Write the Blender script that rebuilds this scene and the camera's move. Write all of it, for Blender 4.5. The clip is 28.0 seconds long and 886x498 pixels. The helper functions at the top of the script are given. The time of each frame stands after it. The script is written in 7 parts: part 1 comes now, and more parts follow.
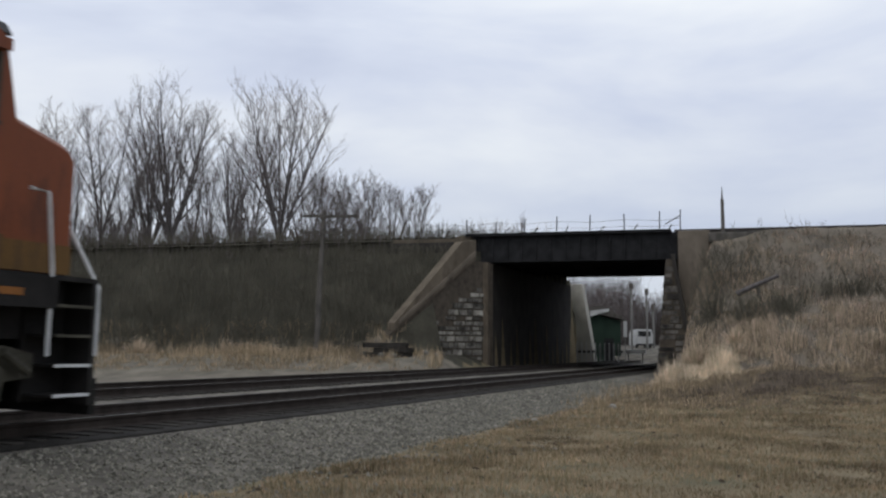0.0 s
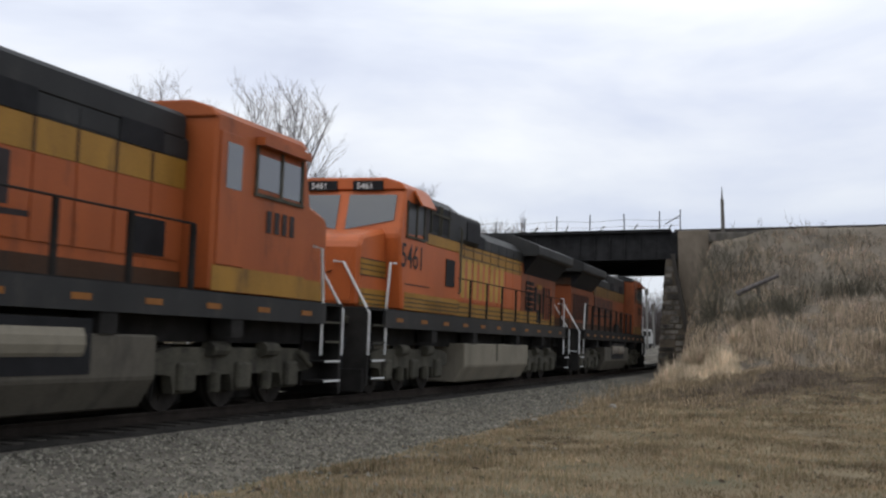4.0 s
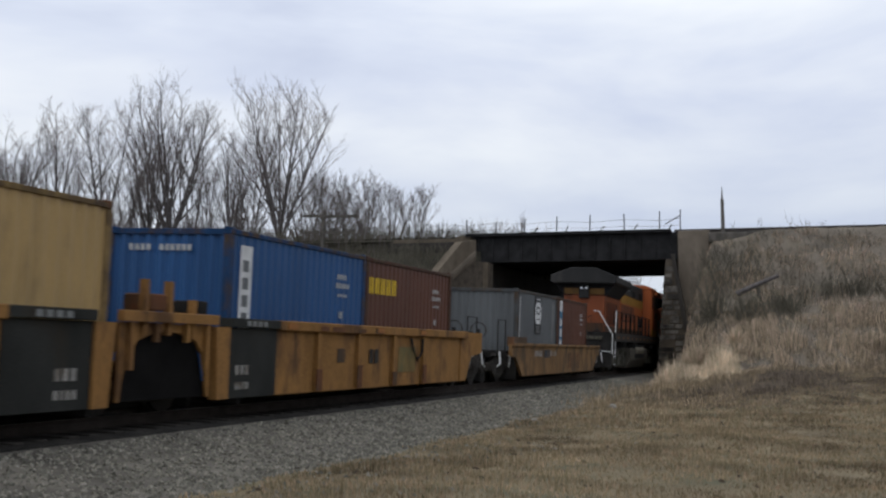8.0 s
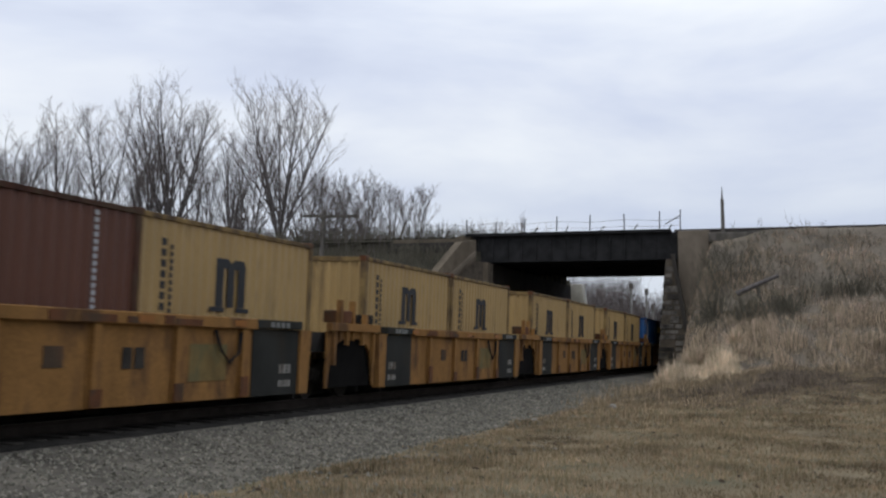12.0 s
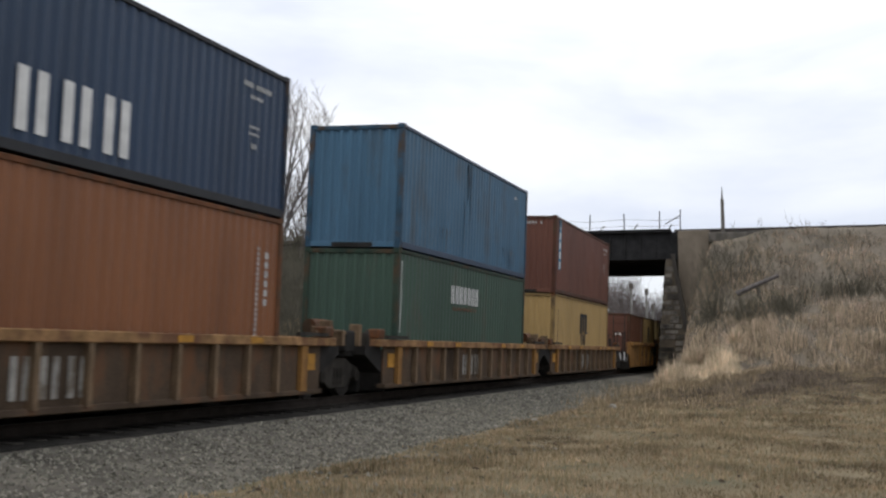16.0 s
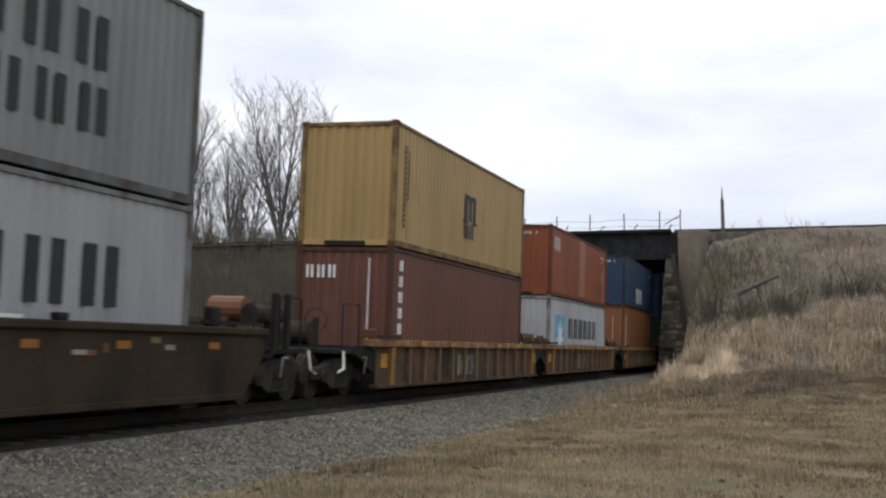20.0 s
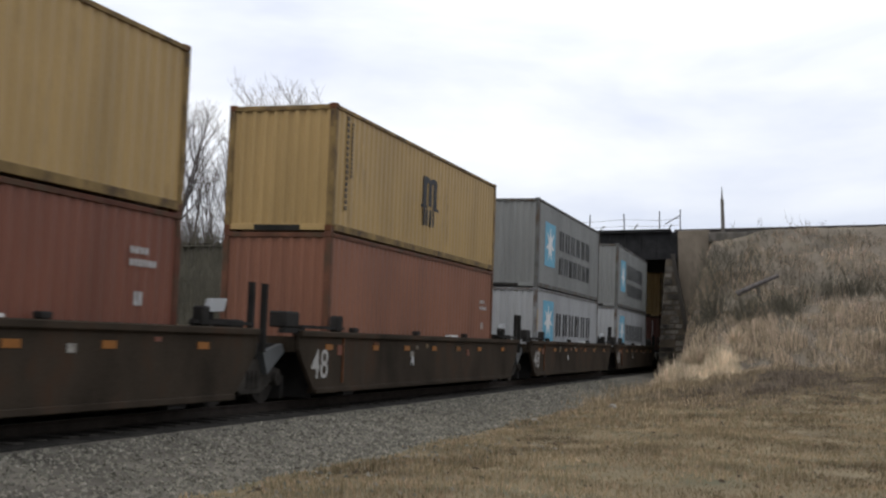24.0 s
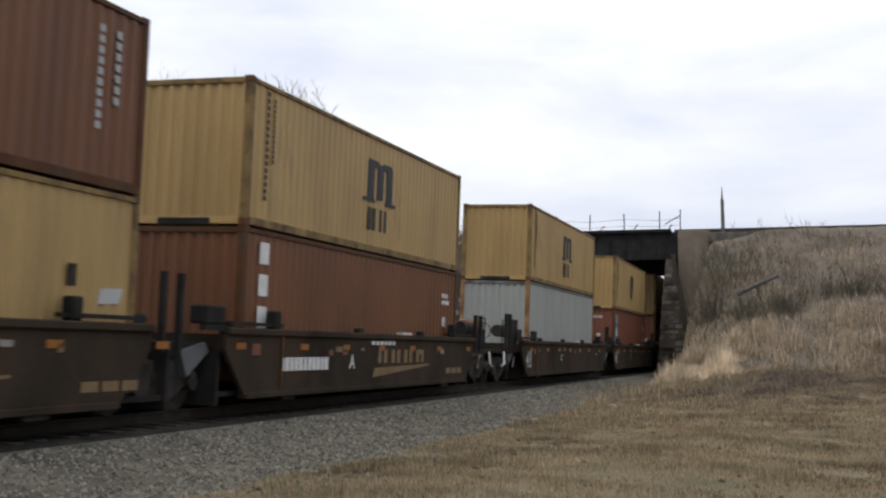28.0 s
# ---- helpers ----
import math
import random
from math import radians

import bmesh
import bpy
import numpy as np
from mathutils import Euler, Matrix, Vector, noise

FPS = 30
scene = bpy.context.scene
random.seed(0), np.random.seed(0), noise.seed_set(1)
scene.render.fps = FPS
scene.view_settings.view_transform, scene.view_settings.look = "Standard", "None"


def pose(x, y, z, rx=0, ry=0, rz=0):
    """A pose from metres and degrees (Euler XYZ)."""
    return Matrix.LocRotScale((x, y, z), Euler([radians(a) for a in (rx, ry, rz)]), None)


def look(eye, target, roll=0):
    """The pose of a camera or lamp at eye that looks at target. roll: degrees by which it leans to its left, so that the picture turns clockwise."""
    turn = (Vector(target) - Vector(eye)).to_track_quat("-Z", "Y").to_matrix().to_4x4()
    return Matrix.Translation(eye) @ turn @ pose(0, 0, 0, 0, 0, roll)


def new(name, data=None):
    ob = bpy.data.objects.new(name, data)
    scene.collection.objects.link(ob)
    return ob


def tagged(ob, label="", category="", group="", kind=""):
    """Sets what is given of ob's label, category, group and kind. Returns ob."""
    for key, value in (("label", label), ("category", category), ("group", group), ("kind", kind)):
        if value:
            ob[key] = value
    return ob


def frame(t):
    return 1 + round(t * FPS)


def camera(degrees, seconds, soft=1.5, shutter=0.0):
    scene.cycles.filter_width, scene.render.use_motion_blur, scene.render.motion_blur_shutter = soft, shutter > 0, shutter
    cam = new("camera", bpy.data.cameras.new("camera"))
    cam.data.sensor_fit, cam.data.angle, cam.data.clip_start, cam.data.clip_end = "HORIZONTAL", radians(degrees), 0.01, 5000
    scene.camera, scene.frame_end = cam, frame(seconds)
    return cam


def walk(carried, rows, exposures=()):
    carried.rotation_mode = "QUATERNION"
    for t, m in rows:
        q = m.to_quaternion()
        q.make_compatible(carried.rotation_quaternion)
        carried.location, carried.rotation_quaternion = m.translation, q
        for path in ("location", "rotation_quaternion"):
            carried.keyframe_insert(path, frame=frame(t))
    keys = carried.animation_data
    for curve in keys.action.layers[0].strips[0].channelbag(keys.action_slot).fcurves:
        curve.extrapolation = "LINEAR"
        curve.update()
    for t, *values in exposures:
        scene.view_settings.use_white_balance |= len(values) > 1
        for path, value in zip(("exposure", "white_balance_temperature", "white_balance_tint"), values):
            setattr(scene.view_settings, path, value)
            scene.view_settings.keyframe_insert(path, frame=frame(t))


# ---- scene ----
# Plan: the camera stands 10.6 m beside the near track and looks along +y.
# The rail head is z = 0 abreast of y = 30; s runs along the track, w to its right.
EYE = (0.0, 0.0, 1.051)
PITCH = radians(4.833)
cam = camera(41.94, 28.0, soft=2.3, shutter=0.22)
STAND = look(EYE, (0.0, math.cos(PITCH), EYE[2] + math.sin(PITCH)), 0.165)
walk(cam, [(0.0, STAND), (28.0, STAND)],
     exposures=[(0.0, -0.04, 6500, 10), (2.0, 0.04, 6550, 10), (3.2, 0.19, 6700, 10), (5.5, 0.2, 6650, 10), (8.0, 0.04, 6500, 10), (12.5, 0.05, 6500, 10), (14.5, 0.4, 6880, 10), (21.5, 0.38, 6850, 10), (28.0, 0.36, 6900, 11)])

# ---------------------------------------------------------------- light
SUN_EL, SUN_ROT = radians(55), radians(215)
world = bpy.data.worlds.new("overcast_sky")
scene.world = world
world.use_nodes = True
wn, wl = world.node_tree.nodes, world.node_tree.links
wn.clear()


def wnode(kind, **values):
    n = wn.new(kind)
    for key, value in values.items():
        n.inputs[key].default_value = value
    return n


w_out = wn.new("ShaderNodeOutputWorld")
w_bg = wnode("ShaderNodeBackground", Strength=0.1)
w_cloud_bg = wnode("ShaderNodeBackground", Strength=1.0)
w_mix = wn.new("ShaderNodeMixShader")
w_mix.inputs[0].default_value = 0.93
sky = wn.new("ShaderNodeTexSky")
sky.sky_type, sky.sun_disc = "NISHITA", False
sky.sun_elevation, sky.sun_rotation = SUN_EL, SUN_ROT
w_tc = wn.new("ShaderNodeTexCoord")
w_map = wn.new("ShaderNodeMapping")
w_map.inputs["Scale"].default_value = (1.0, 1.0, 3.4)
w_map.inputs["Location"].default_value = (0.35, 0.2, 0.15)
w_noise = wnode("ShaderNodeTexNoise", Scale=3.1, Detail=5.0, Roughness=0.5, Distortion=0.25)
w_noise2 = wnode("ShaderNodeTexNoise", Scale=1.1, Detail=2.0, Roughness=0.5)
w_add = wn.new("ShaderNodeMath")
w_add.operation = "ADD"
w_ramp = wn.new("ShaderNodeValToRGB")
w_ramp.color_ramp.elements[0].position, w_ramp.color_ramp.elements[0].color = 0.36, (0.50, 0.555, 0.73, 1)
w_ramp.color_ramp.elements[1].position, w_ramp.color_ramp.elements[1].color = 0.62, (0.97, 1.0, 1.035, 1)
w_mid = w_ramp.color_ramp.elements.new(0.49)
w_mid.color = (0.705, 0.76, 0.90, 1)
wl.new(w_tc.outputs["Generated"], w_map.inputs["Vector"])
wl.new(w_map.outputs["Vector"], w_noise.inputs["Vector"])
wl.new(w_map.outputs["Vector"], w_noise2.inputs["Vector"])
wl.new(w_noise.outputs[0], w_add.inputs[0])
wl.new(w_noise2.outputs[0], w_add.inputs[1])
w_half = wn.new("ShaderNodeMath")
w_half.operation = "MULTIPLY"
w_half.inputs[1].default_value = 0.5
wl.new(w_add.outputs[0], w_half.inputs[0])
wl.new(w_half.outputs[0], w_ramp.inputs[0])
# an overcast sky is greyer and bluer low down and brighter towards its zenith
w_sep = wn.new("ShaderNodeSeparateXYZ")
w_rise = wn.new("ShaderNodeValToRGB")
rise_e = w_rise.color_ramp.elements
rise_e[0].position, rise_e[0].color = 0.07, (0.70, 0.735, 0.80, 1)
rise_e[1].position, rise_e[1].color = 1.0, (1.45, 1.45, 1.42, 1)
for at, tone in ((0.15, (0.83, 0.85, 0.89, 1)), (0.22, (0.98, 0.985, 0.985, 1)), (0.30, (1.10, 1.10, 1.07, 1))):
    rise_e.new(at).color = tone
w_tone = wn.new("ShaderNodeMix")
w_tone.data_type, w_tone.blend_type = "RGBA", "MULTIPLY"
w_tone.inputs[0].default_value = 1.0
wl.new(w_tc.outputs["Generated"], w_sep.inputs[0])
wl.new(w_sep.outputs[2], w_rise.inputs[0])
wl.new(w_ramp.outputs[0], w_tone.inputs[6])
wl.new(w_rise.outputs[0], w_tone.inputs[7])
wl.new(w_tone.outputs[2], w_cloud_bg.inputs["Color"])
wl.new(sky.outputs[0], w_bg.inputs["Color"])
wl.new(w_bg.outputs[0], w_mix.inputs[1])
wl.new(w_cloud_bg.outputs[0], w_mix.inputs[2])
wl.new(w_mix.outputs[0], w_out.inputs["Surface"])

sun_data = bpy.data.lights.new("sun", "SUN")
sun_data.energy, sun_data.angle, sun_data.color = 0.5, radians(25), (1.0, 0.96, 0.9)
sun = new("sun", sun_data)
sun_from = Vector((math.sin(SUN_ROT) * math.cos(SUN_EL), math.cos(SUN_ROT) * math.cos(SUN_EL), math.sin(SUN_EL)))
sun.matrix_world = look(sun_from * 50, (0, 0, 0))


# ---------------------------------------------------------------- materials
def mat(name, color, rough=0.7, metal=0.0, dark=0.6, light=1.2, scale=2.0, fine=40.0, bump=0.2, streak=0.0,
        stain=None, stain_at=0.6, space="Object", vary=0.0, spec=None):
    """A surface with broad stains, fine grain and relief. streak: vertical run-down marks. stain: a second colour in patches.
    vary: lightness that differs from object to object."""
    m = bpy.data.materials.new(name)
    m.use_nodes = True
    n, l = m.node_tree.nodes, m.node_tree.links
    b = n["Principled BSDF"]
    b.inputs["Roughness"].default_value, b.inputs["Metallic"].default_value = rough, metal
    b.inputs["Specular IOR Level"].default_value = spec if spec is not None else (0.3 if rough < 0.5 else 0.18)
    tc = n.new("ShaderNodeTexCoord")
    broad = n.new("ShaderNodeTexNoise")
    broad.inputs["Scale"].default_value, broad.inputs["Detail"].default_value = scale, 5.0
    grain = n.new("ShaderNodeTexNoise")
    grain.inputs["Scale"].default_value, grain.inputs["Detail"].default_value = fine, 3.0
    l.new(tc.outputs[space], grain.inputs["Vector"])
    if streak:
        mp = n.new("ShaderNodeMapping")
        mp.inputs["Scale"].default_value = (1.0, 1.0, 1.0 - 0.93 * streak)
        l.new(tc.outputs[space], mp.inputs["Vector"])
        l.new(mp.outputs["Vector"], broad.inputs["Vector"])
    else:
        l.new(tc.outputs[space], broad.inputs["Vector"])
    add = n.new("ShaderNodeMath")
    add.operation = "MULTIPLY_ADD"
    add.inputs[1].default_value = 0.45
    l.new(grain.outputs[0], add.inputs[0])
    l.new(broad.outputs[0], add.inputs[2])
    ramp = n.new("ShaderNodeValToRGB")
    e = ramp.color_ramp.elements
    e[0].position, e[1].position = 0.48, 0.98
    e[0].color = tuple(c * dark for c in color) + (1,)
    e[1].color = tuple(min(1.0, c * light) for c in color) + (1,)
    l.new(add.outputs[0], ramp.inputs[0])
    out = ramp.outputs[0]
    if stain:
        patch = n.new("ShaderNodeTexNoise")
        patch.inputs["Scale"].default_value, patch.inputs["Detail"].default_value = scale * 0.7 + 0.3, 6.0
        patch.inputs["Roughness"].default_value = 0.65
        if streak:
            l.new(mp.outputs["Vector"], patch.inputs["Vector"])
        else:
            l.new(tc.outputs[space], patch.inputs["Vector"])
        pr = n.new("ShaderNodeValToRGB")
        pr.color_ramp.elements[0].position, pr.color_ramp.elements[1].position = stain_at - 0.06, stain_at + 0.1
        mix = n.new("ShaderNodeMix")
        mix.data_type = "RGBA"
        l.new(patch.outputs[0], pr.inputs[0])
        l.new(pr.outputs[0], mix.inputs[0])
        l.new(out, mix.inputs[6])
        mix.inputs[7].default_value = (*stain, 1)
        out = mix.outputs[2]
    if vary:
        info = n.new("ShaderNodeObjectInfo")
        rng = n.new("ShaderNodeMapRange")
        rng.inputs[3].default_value, rng.inputs[4].default_value = 1 - vary, 1 + vary
        hsv = n.new("ShaderNodeHueSaturation")
        l.new(info.outputs["Random"], rng.inputs[0])
        l.new(rng.outputs[0], hsv.inputs["Value"])
        l.new(out, hsv.inputs["Color"])
        out = hsv.outputs[0]
    l.new(out, b.inputs["Base Color"])
    if bump:
        bp = n.new("ShaderNodeBump")
        bp.inputs["Strength"].default_value, bp.inputs["Distance"].default_value = bump, 0.02
        l.new(add.outputs[0], bp.inputs["Height"])
        l.new(bp.outputs[0], b.inputs["Normal"])
    return m


M = {
    "ballast": mat("ballast_stone", (0.110, 0.099, 0.081), 0.95, 0, 0.4, 1.5, 1.2, 30, 1.0),
    "oily": mat("oily_ballast", (0.027, 0.025, 0.022), 0.9, 0, 0.5, 1.5, 1.5, 30, 1.0, spec=0.05),
    "grass": mat("winter_turf", (0.168, 0.133, 0.080), 1.0, 0, 0.6, 1.3, 0.6, 11, 1.0, stain=(0.098, 0.090, 0.055), stain_at=0.54),
    "blade": mat("dry_blades", (0.262, 0.206, 0.124), 0.9, 0, 0.45, 1.5, 0.7, 6, 0.0),
    "bank": mat("bank_turf", (0.128, 0.108, 0.084), 1.0, 0, 0.5, 1.5, 0.45, 7, 1.0, stain=(0.118, 0.100, 0.072), stain_at=0.58),
    "drab": mat("drab_grass", (0.365, 0.288, 0.205), 0.95, 0, 0.5, 1.45, 0.45, 6, 0.0),
    "bright": mat("bleached_grass", (0.66, 0.55, 0.39), 0.9, 0, 0.55, 1.4, 0.8, 6, 0.0),
    "tall": mat("tall_dry_grass", (0.475, 0.38, 0.265), 0.9, 0, 0.6, 1.35, 0.5, 6, 0.0),
    "rail": mat("rail_steel", (0.075, 0.066, 0.058), 0.6, 0.2, 0.6, 1.3, 3, 60, 0.1),
    "rust_rail": mat("rusty_rail_web", (0.036, 0.029, 0.024), 0.8, 0.0, 0.6, 1.3, 3, 60, 0.2, spec=0.08),
    "tie": mat("creosoted_tie", (0.032, 0.029, 0.025), 0.9, 0, 0.5, 1.5, 4, 30, 0.6, vary=0.25, spec=0.06),
    "concrete": mat("weathered_concrete", (0.168, 0.140, 0.108), 0.95, 0, 0.6, 1.25, 0.9, 20, 0.5, streak=0.5, stain=(0.085, 0.07, 0.055), stain_at=0.62),
    "brown_concrete": mat("brown_stained_concrete", (0.135, 0.110, 0.080), 0.95, 0, 0.55, 1.3, 0.9, 20, 0.5, streak=0.4, stain=(0.07, 0.057, 0.042), stain_at=0.58),
    "stone": mat("rough_stone", (0.215, 0.200, 0.168), 0.95, 0, 0.4, 1.5, 1.8, 18, 1.0, stain=(0.05, 0.045, 0.038), stain_at=0.56, vary=0.6),
    # darker copy of the stone, with the right pier's shade in its colour
    "stone_shaded": mat("shaded_rough_stone", (0.10, 0.091, 0.078), 0.95, 0, 0.4, 1.6, 1.8, 18, 1.0, stain=(0.03, 0.027, 0.024), stain_at=0.55, vary=0.7),
    "mortar": mat("dark_mortar", (0.085, 0.070, 0.053), 1.0, 0, 0.6, 1.3, 3, 30, 0.5),
    # dark stone; on the abutments the underpass shade is put into this colour
    "soot": mat("dark_wall_stone", (0.048, 0.043, 0.037), 0.95, 0, 0.7, 1.3, 0.8, 18, 0.8),
    "girder": mat("blackened_steel", (0.0205, 0.0205, 0.021), 0.85, 0.0, 0.6, 1.6, 1.5, 30, 0.2, spec=0.06),
    "litter": mat("leaf_litter", (0.052, 0.048, 0.035), 1.0, 0, 0.5, 1.5, 0.8, 12, 1.0),
    "bark": mat("grey_bark", (0.108, 0.096, 0.092), 0.95, 0, 0.6, 1.4, 5, 40, 0.5),
    "twig": mat("thin_twigs", (0.165, 0.142, 0.134), 0.9, 0, 0.7, 1.25, 1, 20, 0.0),
    "brush": mat("brush_stems", (0.094, 0.086, 0.064), 0.95, 0, 0.6, 1.4, 0.6, 9, 0.0),
    "pole": mat("weathered_pole", (0.105, 0.096, 0.084), 0.95, 0, 0.6, 1.3, 3, 40, 0.4, streak=0.6),
    "dirt": mat("pale_gravelly_dirt", (0.148, 0.131, 0.102), 1.0, 0, 0.6, 1.3, 0.8, 14, 1.0, stain=(0.105, 0.092, 0.068), stain_at=0.55),
    "wire": mat("fence_wire", (0.06, 0.058, 0.056), 0.6, 0.5, 0.8, 1.2, 4, 30, 0.0),
}


def by_island(m, lo, hi, hue=0.012):
    """Lets each blade or stone of a joined mesh differ a little in lightness and hue."""
    n, l = m.node_tree.nodes, m.node_tree.links
    b = n["Principled BSDF"]
    geo, hsv, rng, tint = n.new("ShaderNodeNewGeometry"), n.new("ShaderNodeHueSaturation"), n.new("ShaderNodeMapRange"), n.new("ShaderNodeMapRange")
    rng.inputs[3].default_value, rng.inputs[4].default_value = lo, hi
    tint.inputs[3].default_value, tint.inputs[4].default_value = 0.5 + hue, 0.5 - hue
    src = b.inputs["Base Color"].links[0].from_socket
    for r in (rng, tint):
        l.new(geo.outputs["Random Per Island"], r.inputs[0])
    l.new(rng.outputs[0], hsv.inputs["Value"])
    l.new(tint.outputs[0], hsv.inputs["Hue"])
    l.new(src, hsv.inputs["Color"])
    l.new(hsv.outputs[0], b.inputs["Base Color"])
    return m


for key in ("blade", "drab", "bright", "tall"):
    by_island(M[key], 0.5, 1.45, 0.025)


# ---------------------------------------------------------------- mesh tools
class Solid:
    """Collects vertices and faces of one mesh."""

    def __init__(self):
        self.v, self.f = [], []

    def box(self, x0, x1, y0, y1, z0, z1):
        k = len(self.v)
        self.v += [(x, y, z) for z in (z0, z1) for y in (y0, y1) for x in (x0, x1)]
        self.f += [tuple(k + i for i in q) for q in ((0, 2, 3, 1), (4, 5, 7, 6), (0, 1, 5, 4), (2, 6, 7, 3), (0, 4, 6, 2), (1, 3, 7, 5))]
        return self

    def prism(self, pts, a, b, axis="y"):
        """A polygon drawn out from a to b. axis y: points are (x, z); axis x: (y, z); axis z: (x, y)."""
        k, n = len(self.v), len(pts)
        put = {"y": lambda p, d: (p[0], d, p[1]), "x": lambda p, d: (d, p[0], p[1]), "z": lambda p, d: (p[0], p[1], d)}[axis]
        self.v += [put(p, d) for d in (a, b) for p in pts]
        self.f += [tuple(range(k + n - 1, k - 1, -1)), tuple(range(k + n, k + 2 * n))]
        self.f += [(k + i, k + (i + 1) % n, k + n + (i + 1) % n, k + n + i) for i in range(n)]
        return self

    def tube(self, pts, r, n=6, r1=None):
        """A rod along points, of radius r (to r1 at its end)."""
        k = len(self.v)
        pts = [Vector(p) for p in pts]
        for i, p in enumerate(pts):
            d = (pts[min(i + 1, len(pts) - 1)] - pts[max(i - 1, 0)]).normalized()
            a = d.orthogonal().normalized()
            c = d.cross(a)
            q = r if r1 is None else r + (r1 - r) * i / (len(pts) - 1)
            self.v += [tuple(p + q * (math.cos(6.2832 * j / n) * a + math.sin(6.2832 * j / n) * c)) for j in range(n)]
        for i in range(len(pts) - 1):
            for j in range(n):
                a, b = k + i * n + j, k + i * n + (j + 1) % n
                self.f.append((a, b, b + n, a + n))
        self.f += [tuple(range(k + n - 1, k - 1, -1)), tuple(range(k + (len(pts) - 1) * n, k + len(pts) * n))]
        return self

    def spike(self, p, q, r):
        """A three-sided twig that runs out to a point."""
        d = (q - p).normalized()
        a = d.orthogonal().normalized() * r
        c = d.cross(a)
        k = len(self.v)
        self.v += [tuple(p + a), tuple(p - 0.5 * a + 0.87 * c), tuple(p - 0.5 * a - 0.87 * c), tuple(q)]
        self.f += [(k, k + 1, k + 3), (k + 1, k + 2, k + 3), (k + 2, k, k + 3)]

    def mesh(self, name, material=None, bevel=0.0, smooth=False):
        me = bpy.data.meshes.new(name)
        me.from_pydata(self.v, [], self.f)
        if len(self.f) < 6000:
            bm = bmesh.new()
            bm.from_mesh(me)
            bmesh.ops.recalc_face_normals(bm, faces=bm.faces)
            if bevel:
                bmesh.ops.bevel(bm, geom=bm.edges[:], offset=bevel, segments=1, affect="EDGES", clamp_overlap=True)
            bm.to_mesh(me)
            bm.free()
        if smooth:
            me.shade_smooth()
        if material:
            me.materials.append(material)
        return me


def part(name, solid, material, parent, label="", bevel=0.0, smooth=False, at=None):
    """One mesh under a thing or a part. at: its place in the parent's space."""
    me = solid if isinstance(solid, bpy.types.Mesh) else solid.mesh(name, material, bevel, smooth)
    ob = new(name, me)
    if me.materials and material and me.materials[0] != material:
        ob.material_slots[0].link = "OBJECT"
        ob.material_slots[0].material = material
    ob.parent = parent
    if at is not None:
        ob.matrix_basis = at
    if label:
        ob["label"] = label
    return ob


def thing(name, label, category, group="", kind=""):
    return tagged(new(name), label, category, group, kind)


# ---------------------------------------------------------------- the track's line
H0, K1, K2 = radians(18.09), -0.000426, -0.0000141
CANT, GRADE = radians(1.93), -0.0043
S_AXIS = np.arange(-480.0, 900.0, 0.5)
_sc = np.clip(S_AXIS, -25.0, 48.0)
_h = H0 + K1 * _sc + 0.5 * K2 * _sc ** 2
_i0 = int(np.argmin(abs(S_AXIS)))
_x = np.concatenate([[0], np.cumsum(np.sin((_h[1:] + _h[:-1]) / 2) * 0.5)])
_y = np.concatenate([[0], np.cumsum(np.cos((_h[1:] + _h[:-1]) / 2) * 0.5)])
LINE_X, LINE_Y = _x - _x[_i0] - 1.424, _y - _y[_i0] + 30.0


def rail_z(s):
    return GRADE * float(np.clip(s, -40, 60))


def on_track(s, w=0.0, z=0.0):
    """A point of the near track: s along it, w to its right, z over the rail heads."""
    x, y, h = (float(np.interp(s, S_AXIS, a)) for a in (LINE_X, LINE_Y, _h))
    c, q = math.cos(CANT), math.sin(CANT)
    e = w * c + z * q
    return Vector((x + math.cos(h) * e, y - math.sin(h) * e, rail_z(s) + z * c - w * q))


def car_pose(s, half=8.0):
    """The pose of a vehicle whose middle stands at s, on bogies half metres before and behind it. Its x points forward, y to its left."""
    a, b = on_track(s - half), on_track(s + half)
    d = (b - a).normalized()
    up = on_track(s, 0, 1.0) - on_track(s)
    left = up.cross(d).normalized()
    up = d.cross(left)
    mid = (a + b) / 2
    return Matrix(((d.x, left.x, up.x, mid.x), (d.y, left.y, up.y, mid.y), (d.z, left.z, up.z, mid.z), (0, 0, 0, 1)))


# ---------------------------------------------------------------- bridge frame: u along its face to the right, v towards the camera
CROSS = on_track(43.0)
BR_H = float(np.interp(43.0, S_AXIS, _h))
BR_U = Vector((math.cos(BR_H), -math.sin(BR_H), 0))
BR_V = Vector((-math.sin(BR_H), -math.cos(BR_H), 0))
TOP = 8.05        # crown of the railway embankment
BRIDGE = Matrix(((BR_U.x, BR_V.x, 0, CROSS.x), (BR_U.y, BR_V.y, 0, CROSS.y), (0, 0, 1, 0), (0, 0, 0, 1)))


def br(u, v, z=0.0):
    return BRIDGE @ Vector((u, v, z))


U_LEFT, U_RIGHT = -8.7, 2.45


def hill(u, v):
    """Height of the railway embankment over the plain, on both sides of the underpass."""
    back = np.clip(1 + (v + 30) / 12, 0, 1)
    right = np.hypot(np.maximum(v - 0.6, 0), np.maximum(5.1 - u, 0) * 6.4 * np.clip((v + 0.7) / 1.0, 0, 1))
    hr = np.clip(1 - right / 14.0, 0, 1) * (u > U_RIGHT + 1.6)
    hl = np.clip(1 - np.maximum(v + 1.0, 0) / 11.0, 0, 1) * (u < U_LEFT - 0.3 - 0.5 * np.maximum(v, 0))
    return np.maximum((TOP + 0.08) * hr, (TOP + 0.72) * hl) * back


